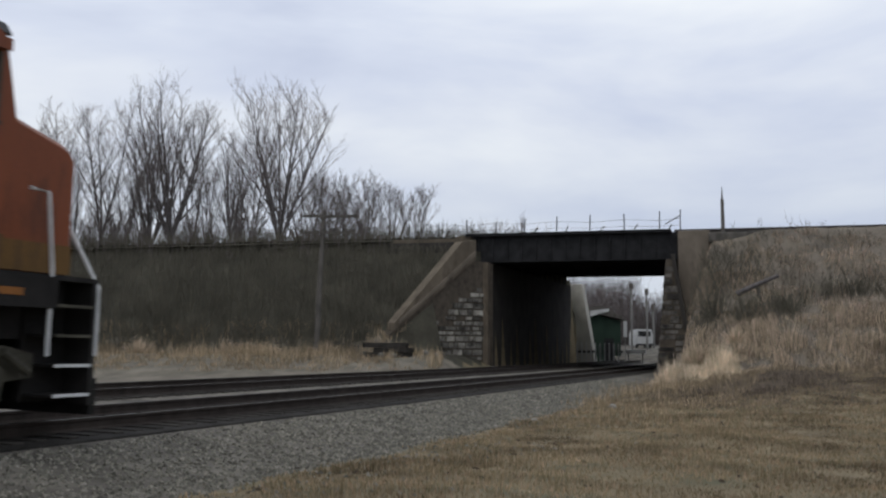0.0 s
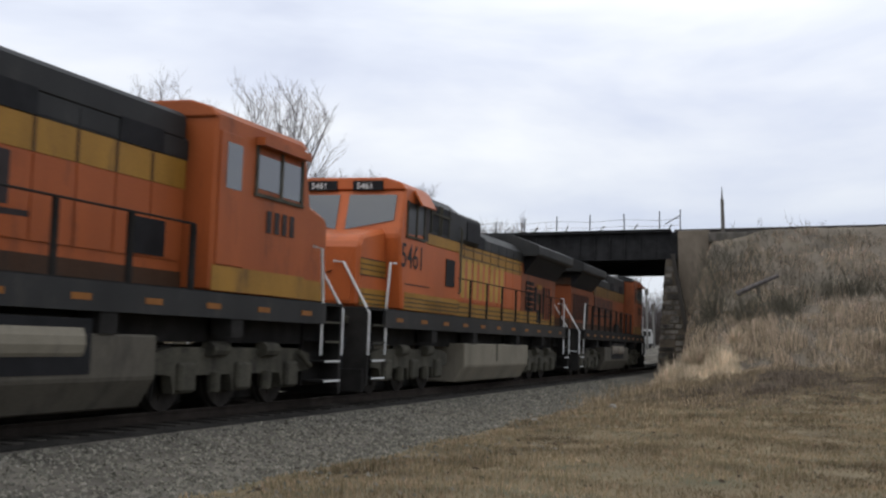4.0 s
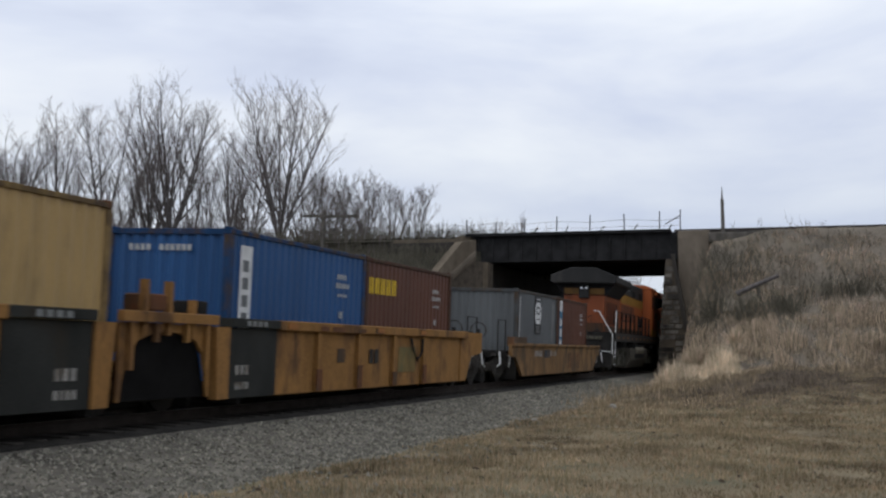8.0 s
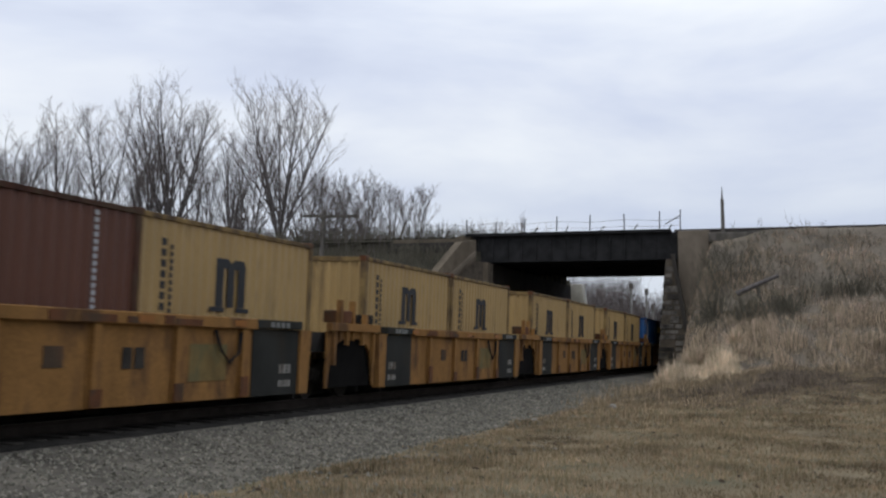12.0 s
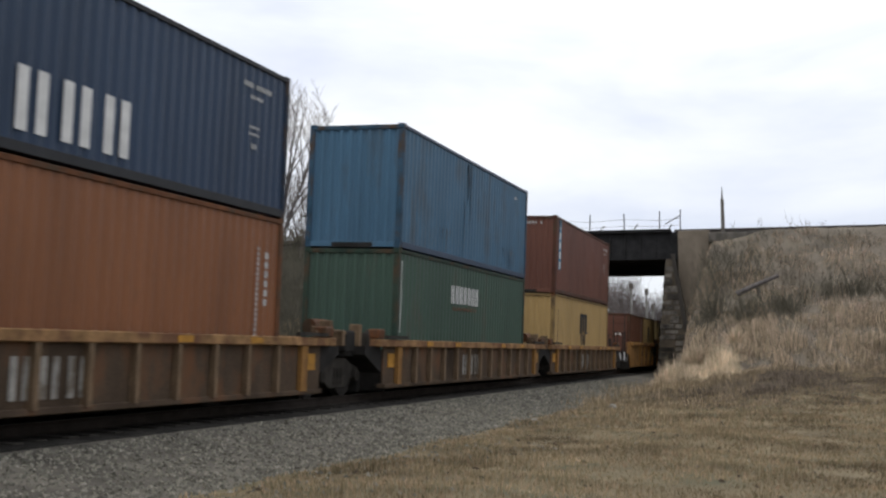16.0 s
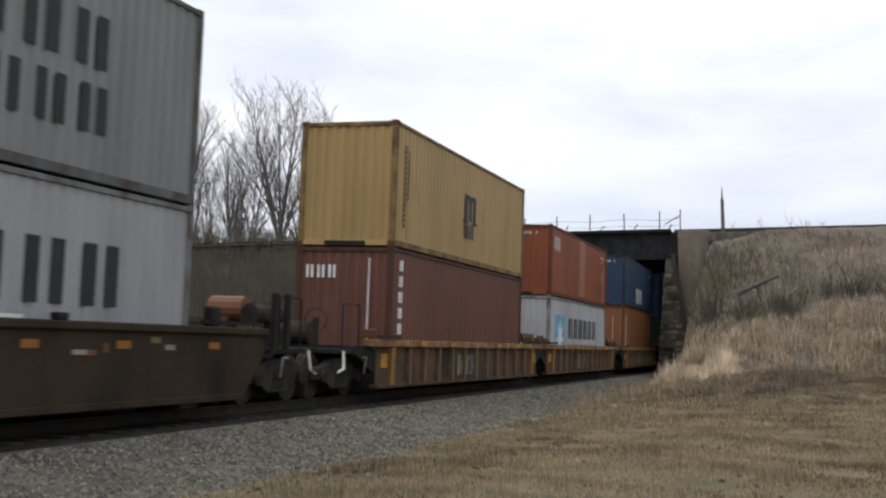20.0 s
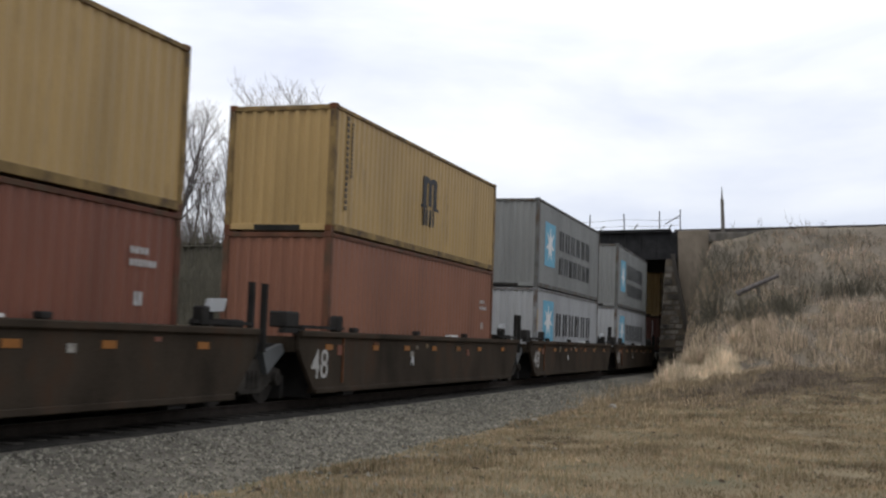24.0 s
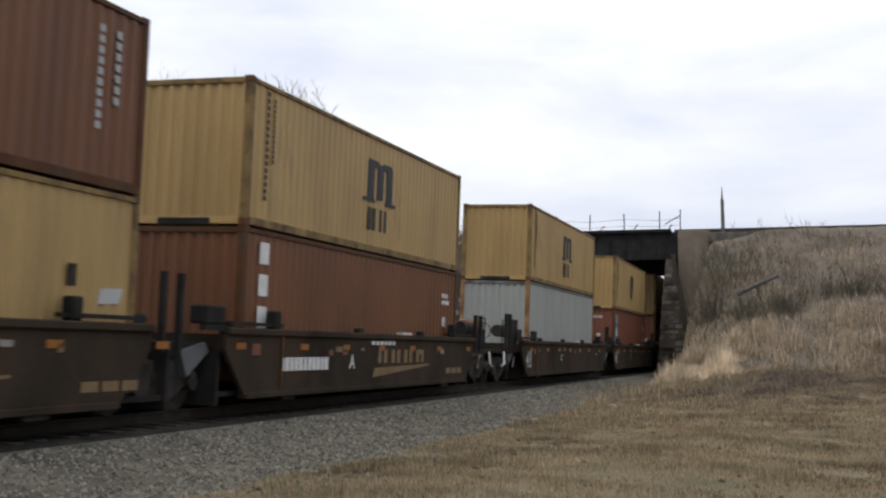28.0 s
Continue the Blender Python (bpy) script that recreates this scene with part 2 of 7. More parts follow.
# smooth distance of any point from the near track
def track_sw(x, y):
    i = np.argmin(np.hypot(x[..., None] - LINE_X[::6], y[..., None] - LINE_Y[::6]), axis=-1)
    lx, ly, lh = LINE_X[::6][i], LINE_Y[::6][i], _h[::6][i]
    w = (x - lx) * np.cos(lh) - (y - ly) * np.sin(lh)
    s = S_AXIS[::6][i] + (x - lx) * np.sin(lh) + (y - ly) * np.cos(lh)
    return s, w


def lump(x, y):
    return 0.05 * np.sin(x * 0.9 + 1.3 * np.sin(y * 0.31)) * np.cos(y * 0.7 + x * 0.2) + 0.014 * np.sin(x * 2.3 + y * 1.7) + 0.006 * np.sin(x * 4.1 - y * 3.3)


def ground_z(x, y):
    s, w = track_sw(x, y)
    rz = GRADE * np.clip(s, -40, 60)
    u = (x - CROSS.x) * BR_U.x + (y - CROSS.y) * BR_U.y
    v = (x - CROSS.x) * BR_V.x + (y - CROSS.y) * BR_V.y
    bed = np.clip((np.abs(w + 1.6) - 4.2 + 0.6 * np.clip(s / 25, 0, 1)) / 1.8, 0, 1)
    z = rz - 0.62 - 0.25 * (1 - bed)
    # the verge rises a little to the foot of the bank beside the bridge
    rise = np.clip((s + 6) / 36, 0, 1) * np.clip((w - 4.0) / 5.0, 0, 1)
    z = z + 0.75 * rise * rise * (3 - 2 * rise) + lump(x, y) * np.clip((np.abs(w + 1.6) - 5.0) / 2.0, 0, 1)
    # on the far side the ground climbs to the foot of the wooded bank
    climb = np.clip((19 - v) / 10, 0, 1) * np.clip((-w - 6.8) / 3.6, 0, 1) * np.clip((v + 4) / 4, 0, 1)
    return z + np.maximum(hill(u, v), 1.35 * climb * climb * (3 - 2 * climb))


# ---------------------------------------------------------------- ground
def axis_steps(lo, hi, step, far):
    mid = list(np.arange(lo, hi + 0.01, step))
    out, d = [], step
    a = lo
    while a > -far:
        d *= 1.35
        a -= d
        out.append(a)
    b, d, hi_out = mid[-1], step, []
    while b < far:
        d *= 1.35
        b += d
        hi_out.append(b)
    return np.array(out[::-1] + mid + hi_out)


GX, GY = axis_steps(-42, 42, 0.6, 2500), axis_steps(4, 106, 0.6, 2500)
gx, gy = np.meshgrid(GX, GY)
gz = ground_z(gx, gy)
ny, nx = gx.shape
idx = np.arange(nx * ny).reshape(ny, nx)
quads = np.stack([idx[:-1, :-1], idx[:-1, 1:], idx[1:, 1:], idx[1:, :-1]], -1).reshape(-1, 4)
gm = bpy.data.meshes.new("ground")
gm.from_pydata(np.stack([gx, gy, gz], -1).reshape(-1, 3).tolist(), [], quads.tolist())
gm.shade_smooth()
gm.materials.append(M["grass"])
gm.materials.append(M["litter"])
gm.materials.append(M["bank"])
gm.materials.append(M["dirt"])
cu = (gx[:-1, :-1] - CROSS.x) * BR_U.x + (gy[:-1, :-1] - CROSS.y) * BR_U.y
cv = (gx[:-1, :-1] - CROSS.x) * BR_V.x + (gy[:-1, :-1] - CROSS.y) * BR_V.y
wood = ((cu < -9) & (cv < 10.5)).reshape(-1)
slope = ((cu > 2) & (cv < 15)).reshape(-1)
_, cw = track_sw(gx[:-1, :-1], gy[:-1, :-1])
yard = ((cw < -6.2) & (cv > 7.6) & (cu > -60)).reshape(-1) & (cv < 60).reshape(-1)
gm.polygons.foreach_set("material_index", np.where(yard, 3, wood.astype(np.int32) + 2 * slope.astype(np.int32)).astype(np.int32))
tagged(new("ground", gm), "dry brown winter grass over uneven ground", "ground", kind="structure")


def strip(name, rows, material, label, kind="structure", s0=-70.0, s1=170.0, step=1.0):
    """A bed along the track: its cross-section is a list of (w, z)."""
    solid = Solid()
    n = len(rows)
    ss = np.arange(s0, s1, step)
    for s in ss:
        solid.v += [tuple(on_track(s, w, z)) for w, z in rows]
    for i in range(len(ss) - 1):
        for j in range(n - 1):
            a = i * n + j
            solid.f.append((a, a + 1, a + n + 1, a + n))
    ob = new(name, solid.mesh(name, material))
    return tagged(ob, label, "track bed", kind=kind)


strip("ballast_bed", [(-8.6, -0.95), (-6.9, -0.26), (-5.9, -0.2), (-2.9, -0.2), (-2.2, -0.26), (-1.5, -0.2), (1.3, -0.2), (1.7, -0.26), (3.4, -0.5), (5.2, -0.57), (6.0, -0.63), (7.2, -1.2)],
      M["ballast"], "grey crushed stone ballast under the two tracks")
strip("oily_track_bed", [(-1.3, -0.30), (-1.25, -0.185), (1.32, -0.185), (1.5, -0.206), (1.55, -0.4)], M["oily"], "blackened oily ballast between the rails")
strip("oily_track_bed", [(-5.7, -0.30), (-5.65, -0.185), (-3.2, -0.185), (-3.15, -0.3)], M["oily"], "blackened oily ballast between the rails")


def rail_track(w0):
    track = tagged(new("rail_track"), "railway track with worn steel rails on wooden ties", "railway track", "parallel tracks", "structure")
    for side in (-0.753, 0.753):
        solid = Solid()
        prof = [(-0.07, -0.17), (0.07, -0.17), (0.02, -0.14), (0.012, -0.05), (0.036, -0.04), (0.036, 0.0), (-0.036, 0.0), (-0.036, -0.04), (-0.012, -0.05), (-0.02, -0.14)]
        ss = np.arange(-90.0, 400.0, 4.0)
        n = len(prof)
        for s in ss:
            solid.v += [tuple(on_track(s, w0 + side + a, b)) for a, b in prof]
        for i in range(len(ss) - 1):
            for j in range(n):
                a, b = i * n + j, i * n + (j + 1) % n
                solid.f.append((a, b, b + n, a + n))
        me = solid.mesh("rail", M["rust_rail"])
        me.materials.append(M["rail"])
        for poly in me.polygons:
            if poly.normal.z > 0.8 and on_track(0).z + 0.3 > poly.center.z > -0.9 and poly.index % n == 5:
                poly.material_index = 1
        part("rail", me, None, track)
    return track


TRACKS = [rail_track(0.0), rail_track(-4.42)]


# ---------------------------------------------------------------- the bridge
bridge = thing("railway_bridge", "black steel girder railway bridge on stone abutments", "bridge")
bridge.matrix_world = BRIDGE
SOFFIT = 6.45
g = Solid()
g.prism([(U_LEFT - 1.2, SOFFIT), (U_RIGHT + 0.62, SOFFIT), (U_RIGHT + 0.62, TOP + 0.02), (U_LEFT - 1.2, TOP + 0.02)], -0.35, 0.0)
part("girder", g, M["girder"], bridge)
for i in range(15):
    u = U_LEFT - 0.8 + i * 0.93
    part("stiffener", Solid().box(u, u + 0.09, 0.0, 0.09, SOFFIT + 0.1, TOP - 0.1), M["girder"], bridge)
part("flange", Solid().box(U_LEFT - 1.2, U_RIGHT + 0.62, -0.42, 0.12, SOFFIT - 0.05, SOFFIT + 0.005), M["girder"], bridge)
part("deck_edge", Solid().box(U_LEFT - 1.6, U_RIGHT + 0.2, -0.6, 0.3, TOP + 0.02, TOP + 0.2), M["girder"], bridge)
part("deck", Solid().box(U_LEFT - 1.2, U_RIGHT + 0.62, -15.5, -0.36, TOP - 0.5, TOP + 0.02), M["girder"], bridge)
for i in range(6):
    v = -2.6 - 2.3 * i
    part("girder", Solid().box(U_LEFT - 1.2, U_RIGHT + 0.62, v - 0.3, v, SOFFIT, TOP - 0.51), M["girder"], bridge)
back = thing("railway_bridge", "far black girder span behind the first bridge", "bridge")
back.matrix_world = BRIDGE
part("deck", Solid().box(U_LEFT - 1.2, U_RIGHT + 0.62, -29.5, -15.8, TOP - 0.75, TOP + 0.02), M["girder"], back)
for i in range(5):
    v = -16.4 - 3.1 * i
    part("girder", Solid().box(U_LEFT - 1.2, U_RIGHT + 0.62, v - 0.3, v, TOP - 0.9, TOP - 0.76), M["girder"], back)
# walls under the deck: their deep shade is painted in by the dark stone
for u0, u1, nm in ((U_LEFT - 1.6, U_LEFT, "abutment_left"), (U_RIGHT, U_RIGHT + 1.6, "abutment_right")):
    ob = tagged(new(nm, Solid().box(u0, u1, -29.4, -0.45, -1.4, SOFFIT - 0.06).mesh(nm, M["soot"], 0.02)), "dark stone abutment wall under the bridge, shade put into its colour", "abutment", kind="structure")
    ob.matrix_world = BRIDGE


# ---------------------------------------------------------------- the train's run: metres gone at each time
RUN_T = (0.0, 3.5, 7.0, 10.5, 14.0, 17.5, 21.0, 24.5, 28.0)
RUN_S = (0.0, 46.71, 93.14, 139.33, 185.59, 232.02, 278.44, 324.86, 371.25)
ROW_TIMES = [1.75 * i for i in range(17)]


def run(t):
    return float(np.interp(t, RUN_T, RUN_S))


MOVING = []


def moving(ob, s0, half=8.0):
    ob.matrix_basis = car_pose(s0, half)
    MOVING.append((ob, s0, half))
    return ob


def paint(name, color, rough=0.5, dark=0.72, light=1.15, stain=(0.06, 0.042, 0.03), at=0.68, streak=0.75):
    return mat(name, tuple(0.9 * c for c in color), rough, 0.0, dark, light, 0.9, 35, 0.12, streak, stain, at, spec=0.32)


P = {
    "blue": paint("blue_container_paint", (0.050, 0.128, 0.205), at=0.58, stain=(0.040, 0.060, 0.075)),
    "green": paint("green_container_paint", (0.040, 0.077, 0.055), at=0.64),
    "navy": paint("navy_container_paint", (0.020, 0.042, 0.082), at=0.72),
    "rust": paint("oxide_orange_paint", (0.215, 0.082, 0.032), at=0.70),
    "umber": paint("dark_oxide_paint", (0.145, 0.056, 0.021), at=0.72),
    "orange": paint("oxide_red_orange_paint", (0.235, 0.066, 0.028), at=0.72),
    "brown": paint("oxide_brown_paint", (0.100, 0.037, 0.020), at=0.72),
    "tex": paint("maroon_container_paint", (0.130, 0.050, 0.032), at=0.72),
    "brick": paint("brick_red_paint", (0.168, 0.059, 0.034), at=0.72),
    "mustard": paint("mustard_container_paint", (0.385, 0.256, 0.102), at=0.64, stain=(0.17, 0.115, 0.05)),
    "white": paint("pale_grey_paint", (0.39, 0.40, 0.40), at=0.72, stain=(0.2, 0.17, 0.13)),
    "silver": paint("dull_silver_paint", (0.315, 0.322, 0.322), at=0.72, stain=(0.2, 0.17, 0.13)),
    "clay": paint("faded_clay_paint", (0.215, 0.090, 0.052), at=0.74),
    "celadon": paint("pale_grey_green_paint", (0.30, 0.315, 0.29), dark=0.88, light=1.06, at=0.74, stain=(0.2, 0.19, 0.15)),
    "grey": paint("warm_grey_paint", (0.20, 0.205, 0.195), at=0.72, stain=(0.11, 0.10, 0.085)),
    "slate": paint("slate_grey_paint", (0.108, 0.115, 0.116), at=0.74),
    "panel_black": mat("worn_black_panel", (0.024, 0.0245, 0.0215), 0.8, 0, 0.6, 1.5, 1.2, 30, 0.15, 0.5, (0.034, 0.027, 0.018), 0.6, spec=0.1),
    "royal": paint("royal_blue_paint", (0.015, 0.072, 0.195), at=0.76),
    "car_yellow": mat("faded_yellow_car_paint", (0.285, 0.146, 0.047), 0.75, 0, 0.5, 1.3, 1.0, 30, 0.2, 0.5, (0.098, 0.052, 0.024), 0.54, spec=0.1),
    "amber": mat("dirty_yellow_reflector", (0.38, 0.185, 0.03), 0.6, 0, 0.6, 1.2, 5, 40, 0.0),
    "chord": mat("rusty_top_chord", (0.27, 0.155, 0.072), 0.8, 0, 0.4, 1.4, 2.2, 30, 0.2, 0.0, (0.12, 0.058, 0.034), 0.52, spec=0.1),
    "salmon": paint("faded_salmon_patch", (0.32, 0.125, 0.066)),
    "fresh": paint("fresher_orange_patch", (0.32, 0.085, 0.034)),
    "rust_edge": mat("rust_darkened_edge", (0.10, 0.062, 0.034), 0.8, 0, 0.5, 1.5, 3, 30, 0.3),
    "rusty": mat("flaking_rust_patch", (0.055, 0.045, 0.036), 0.9, 0, 0.5, 1.5, 4, 30, 0.4, 0.6, (0.03, 0.05, 0.07), 0.52),
    "blue_rust": mat("rust_bleeding_through_blue", (0.060, 0.085, 0.105), 0.8, 0, 0.6, 1.3, 3, 30, 0.1, 0.6, (0.075, 0.06, 0.045), 0.5),
    "car_streaked": mat("rust_streaked_car_side", (0.185, 0.102, 0.040), 0.8, 0, 0.5, 1.35, 1.5, 30, 0.2, 0.45, (0.062, 0.042, 0.024), 0.53),
    "rib_edge": mat("worn_rib_edge", (0.155, 0.105, 0.062), 0.8, 0, 0.5, 1.3, 2, 30, 0.2, 0.3, (0.08, 0.05, 0.03), 0.52),
    "car_rust": mat("rusted_car_side", (0.080, 0.056, 0.038), 0.85, 0, 0.4, 1.45, 1.1, 30, 0.3, 0.5, (0.135, 0.062, 0.030), 0.56, spec=0.08),
    "car_brown": mat("dirty_brown_car_side", (0.037, 0.0285, 0.0205), 0.85, 0, 0.5, 1.45, 0.9, 30, 0.2, 0.45, (0.052, 0.029, 0.018), 0.6, spec=0.05),
    "faded": mat("faded_green_patch", (0.185, 0.128, 0.05), 0.8, 0, 0.6, 1.25, 3, 30, 0.1, 0.3, (0.12, 0.105, 0.05), 0.5, spec=0.1),
    "black": mat("grimy_black", (0.020, 0.0187, 0.0172), 0.85, 0.0, 0.6, 1.6, 2, 40, 0.2, spec=0.08),
    # near-black that stands for the shade inside the bogie arch
    "arch_black": mat("arch_shade_black", (0.009, 0.0085, 0.008), 0.95, 0.0, 0.7, 1.4, 2, 40, 0.2, spec=0.02),
    "truck": mat("dusty_truck_iron", (0.038, 0.034, 0.029), 0.9, 0.0, 0.45, 1.6, 3, 40, 0.3, spec=0.06),
    "wheel": mat("wheel_steel", (0.034, 0.030, 0.026), 0.7, 0.0, 0.6, 1.4, 4, 40, 0.2, spec=0.12),
    "reflector": mat("amber_reflector", (0.24, 0.095, 0.022), 0.5, 0, 0.85, 1.1, 4, 40, 0.0),
    "mark_white": mat("white_marking", (0.62, 0.62, 0.60), 0.6, 0, 0.75, 1.1, 3, 40, 0.0),
    "faded_white": mat("worn_white_marking", (0.30, 0.285, 0.255), 0.7, 0, 0.45, 1.2, 4, 30, 0.0, 0.2, (0.10, 0.075, 0.05), 0.52),
    "code_white": mat("thin_white_code", (0.42, 0.42, 0.405), 0.7, 0, 0.6, 1.15, 5, 40, 0.0),
    "number_grey": mat("dull_grey_number", (0.33, 0.32, 0.295), 0.7, 0, 0.8, 1.15, 3, 40, 0.0),
    "mark_black": mat("dark_marking", (0.024, 0.025, 0.027), 0.6, 0, 0.8, 1.3, 3, 40, 0.0),
    "mark_yellow": mat("yellow_marking", (0.75, 0.50, 0.03), 0.6, 0, 0.8, 1.1, 3, 40, 0.0),
    "mark_tan": mat("tan_marking", (0.17, 0.115, 0.06), 0.7, 0, 0.75, 1.2, 3, 40, 0.0),
    "mark_sky": mat("sky_blue_marking", (0.115, 0.32, 0.43), 0.6, 0, 0.85, 1.1, 3, 40, 0.0),
    "mark_teal": mat("sea_blue_marking", (0.035, 0.15, 0.24), 0.6, 0, 0.85, 1.1, 3, 40, 0.0),
}

# the worn, darker frame of each container colour
for key in [k for k in P if P[k].name.endswith("_paint")]:
    ramp = [n for n in P[key].node_tree.nodes if n.type == "VALTORGB"][0]
    tone = ramp.color_ramp.elements[1].color
    P[key + "_edge"] = mat("worn_" + key + "_frame", tuple(0.5 * c for c in tone[:3]), 0.7, 0, 0.5, 1.3, 2.5, 35, 0.2, 0.3, (0.06, 0.038, 0.022), 0.53)

HI, LO, FLOOR = 2.97, 2.63, 0.42
WIDE = 2.438
CONTAINER_MESHES = {}


def corrugated(along0, along1, z0, z1, y, depth, pitch, axis):
    """A sheet of trapezoid ribs that stand along an edge. axis x: a side at y; axis y: an end at x = y."""
    n = max(2, int(round((along1 - along0) / pitch)))
    p = (along1 - along0) / n
    prof = []
    for i in range(n):
        a = along0 + i * p
        prof += [(a, 0), (a + 0.26 * p, 0), (a + 0.5 * p, 1), (a + 0.76 * p, 1)]
    prof.append((along1, 0))
    s = Solid()
    for a, d in prof:
        q = y + depth * d
        for z in (z0, z1):
            s.v.append((a, q, z) if axis == "x" else (q, a, z))
    for i in range(len(prof) - 1):
        s.f.append((2 * i, 2 * i + 2, 2 * i + 3, 2 * i + 1))
    return s


def container_meshes(length, h):
    key = (length, h)
    if key in CONTAINER_MESHES:
        return CONTAINER_MESHES[key]
    L2, W2 = length / 2, WIDE / 2
    d = {}
    for side, name in ((-1, "near_side"), (1, "far_side")):
        s = corrugated(-L2 + 0.12, L2 - 0.12, 0.15, h - 0.1, side * (W2 - 0.012), -side * 0.03, 0.278, "x")
        d[name] = s.mesh("side_panel", P["brown"])
    for end, name in ((-1, "rear"), (1, "front")):
        d[name] = corrugated(-W2 + 0.12, W2 - 0.12, 0.15, h - 0.1, end * (L2 - 0.02), -end * 0.045, 0.25, "y").mesh("end_panel", P["brown"])
    roof = Solid().box(-L2 + 0.05, L2 - 0.05, -W2 + 0.05, W2 - 0.05, h - 0.09, h - 0.03)
    n = int(length / 0.5)
    for i in range(n):
        x = -L2 + 0.3 + i * (length - 0.6) / n
        roof.box(x, x + 0.2, -W2 + 0.12, W2 - 0.12, h - 0.031, h - 0.012)
    d["roof"] = roof.mesh("roof", P["brown"])
    base = Solid().box(-L2 + 0.1, L2 - 0.1, -W2 + 0.04, W2 - 0.04, 0.07, 0.15)
    d["base"] = base.mesh("floor_frame", P["brown"])
    d["side_rail_low"] = Solid().box(-L2 + 0.15, L2 - 0.15, -0.03, 0.03, 0.02, 0.16).mesh("bottom_rail", P["brown"], 0.006)
    d["side_rail_top"] = Solid().box(-L2 + 0.15, L2 - 0.15, -0.03, 0.03, h - 0.11, h - 0.03).mesh("top_rail", P["brown"], 0.006)
    d["end_rail_low"] = Solid().box(-0.03, 0.03, -W2 + 0.15, W2 - 0.15, 0.02, 0.15).mesh("end_sill", P["brown"], 0.006)
    d["end_rail_top"] = Solid().box(-0.03, 0.03, -W2 + 0.15, W2 - 0.15, h - 0.13, h - 0.03).mesh("end_header", P["brown"], 0.006)
    d["post"] = Solid().box(-0.075, 0.075, -0.07, 0.07, 0.12, h - 0.12).mesh("corner_post", P["brown"], 0.012)
    d["casting"] = Solid().box(-0.09, 0.09, -0.082, 0.082, 0.0, 0.12).mesh("corner_casting", P["brown"], 0.012)
    CONTAINER_MESHES[key] = d
    return d


def bars(x0, x1, z0, z1, n, fill=0.66, notch=True):
    """Plain upright bars where writing stands: a pair for each large character, one for each small one."""
    p = (x1 - x0) / n
    out = []
    for i in range(n):
        a = x0 + i * p
        b = a + p * fill
        if notch and p > 0.25:
            t = (b - a) * 0.36
            out.append(Solid().box(a, a + t, -0.003, 0, z0, z1))
            out.append(Solid().box(b - t, b, -0.003, 0, z0, z1))
        else:
            out.append(Solid().box(a, b, -0.003, 0, z0, z1))
    return out


def put_bars(parent, pieces, material, at, name="marking"):
    for piece in pieces:
        part(name, piece, material, parent, at=at)


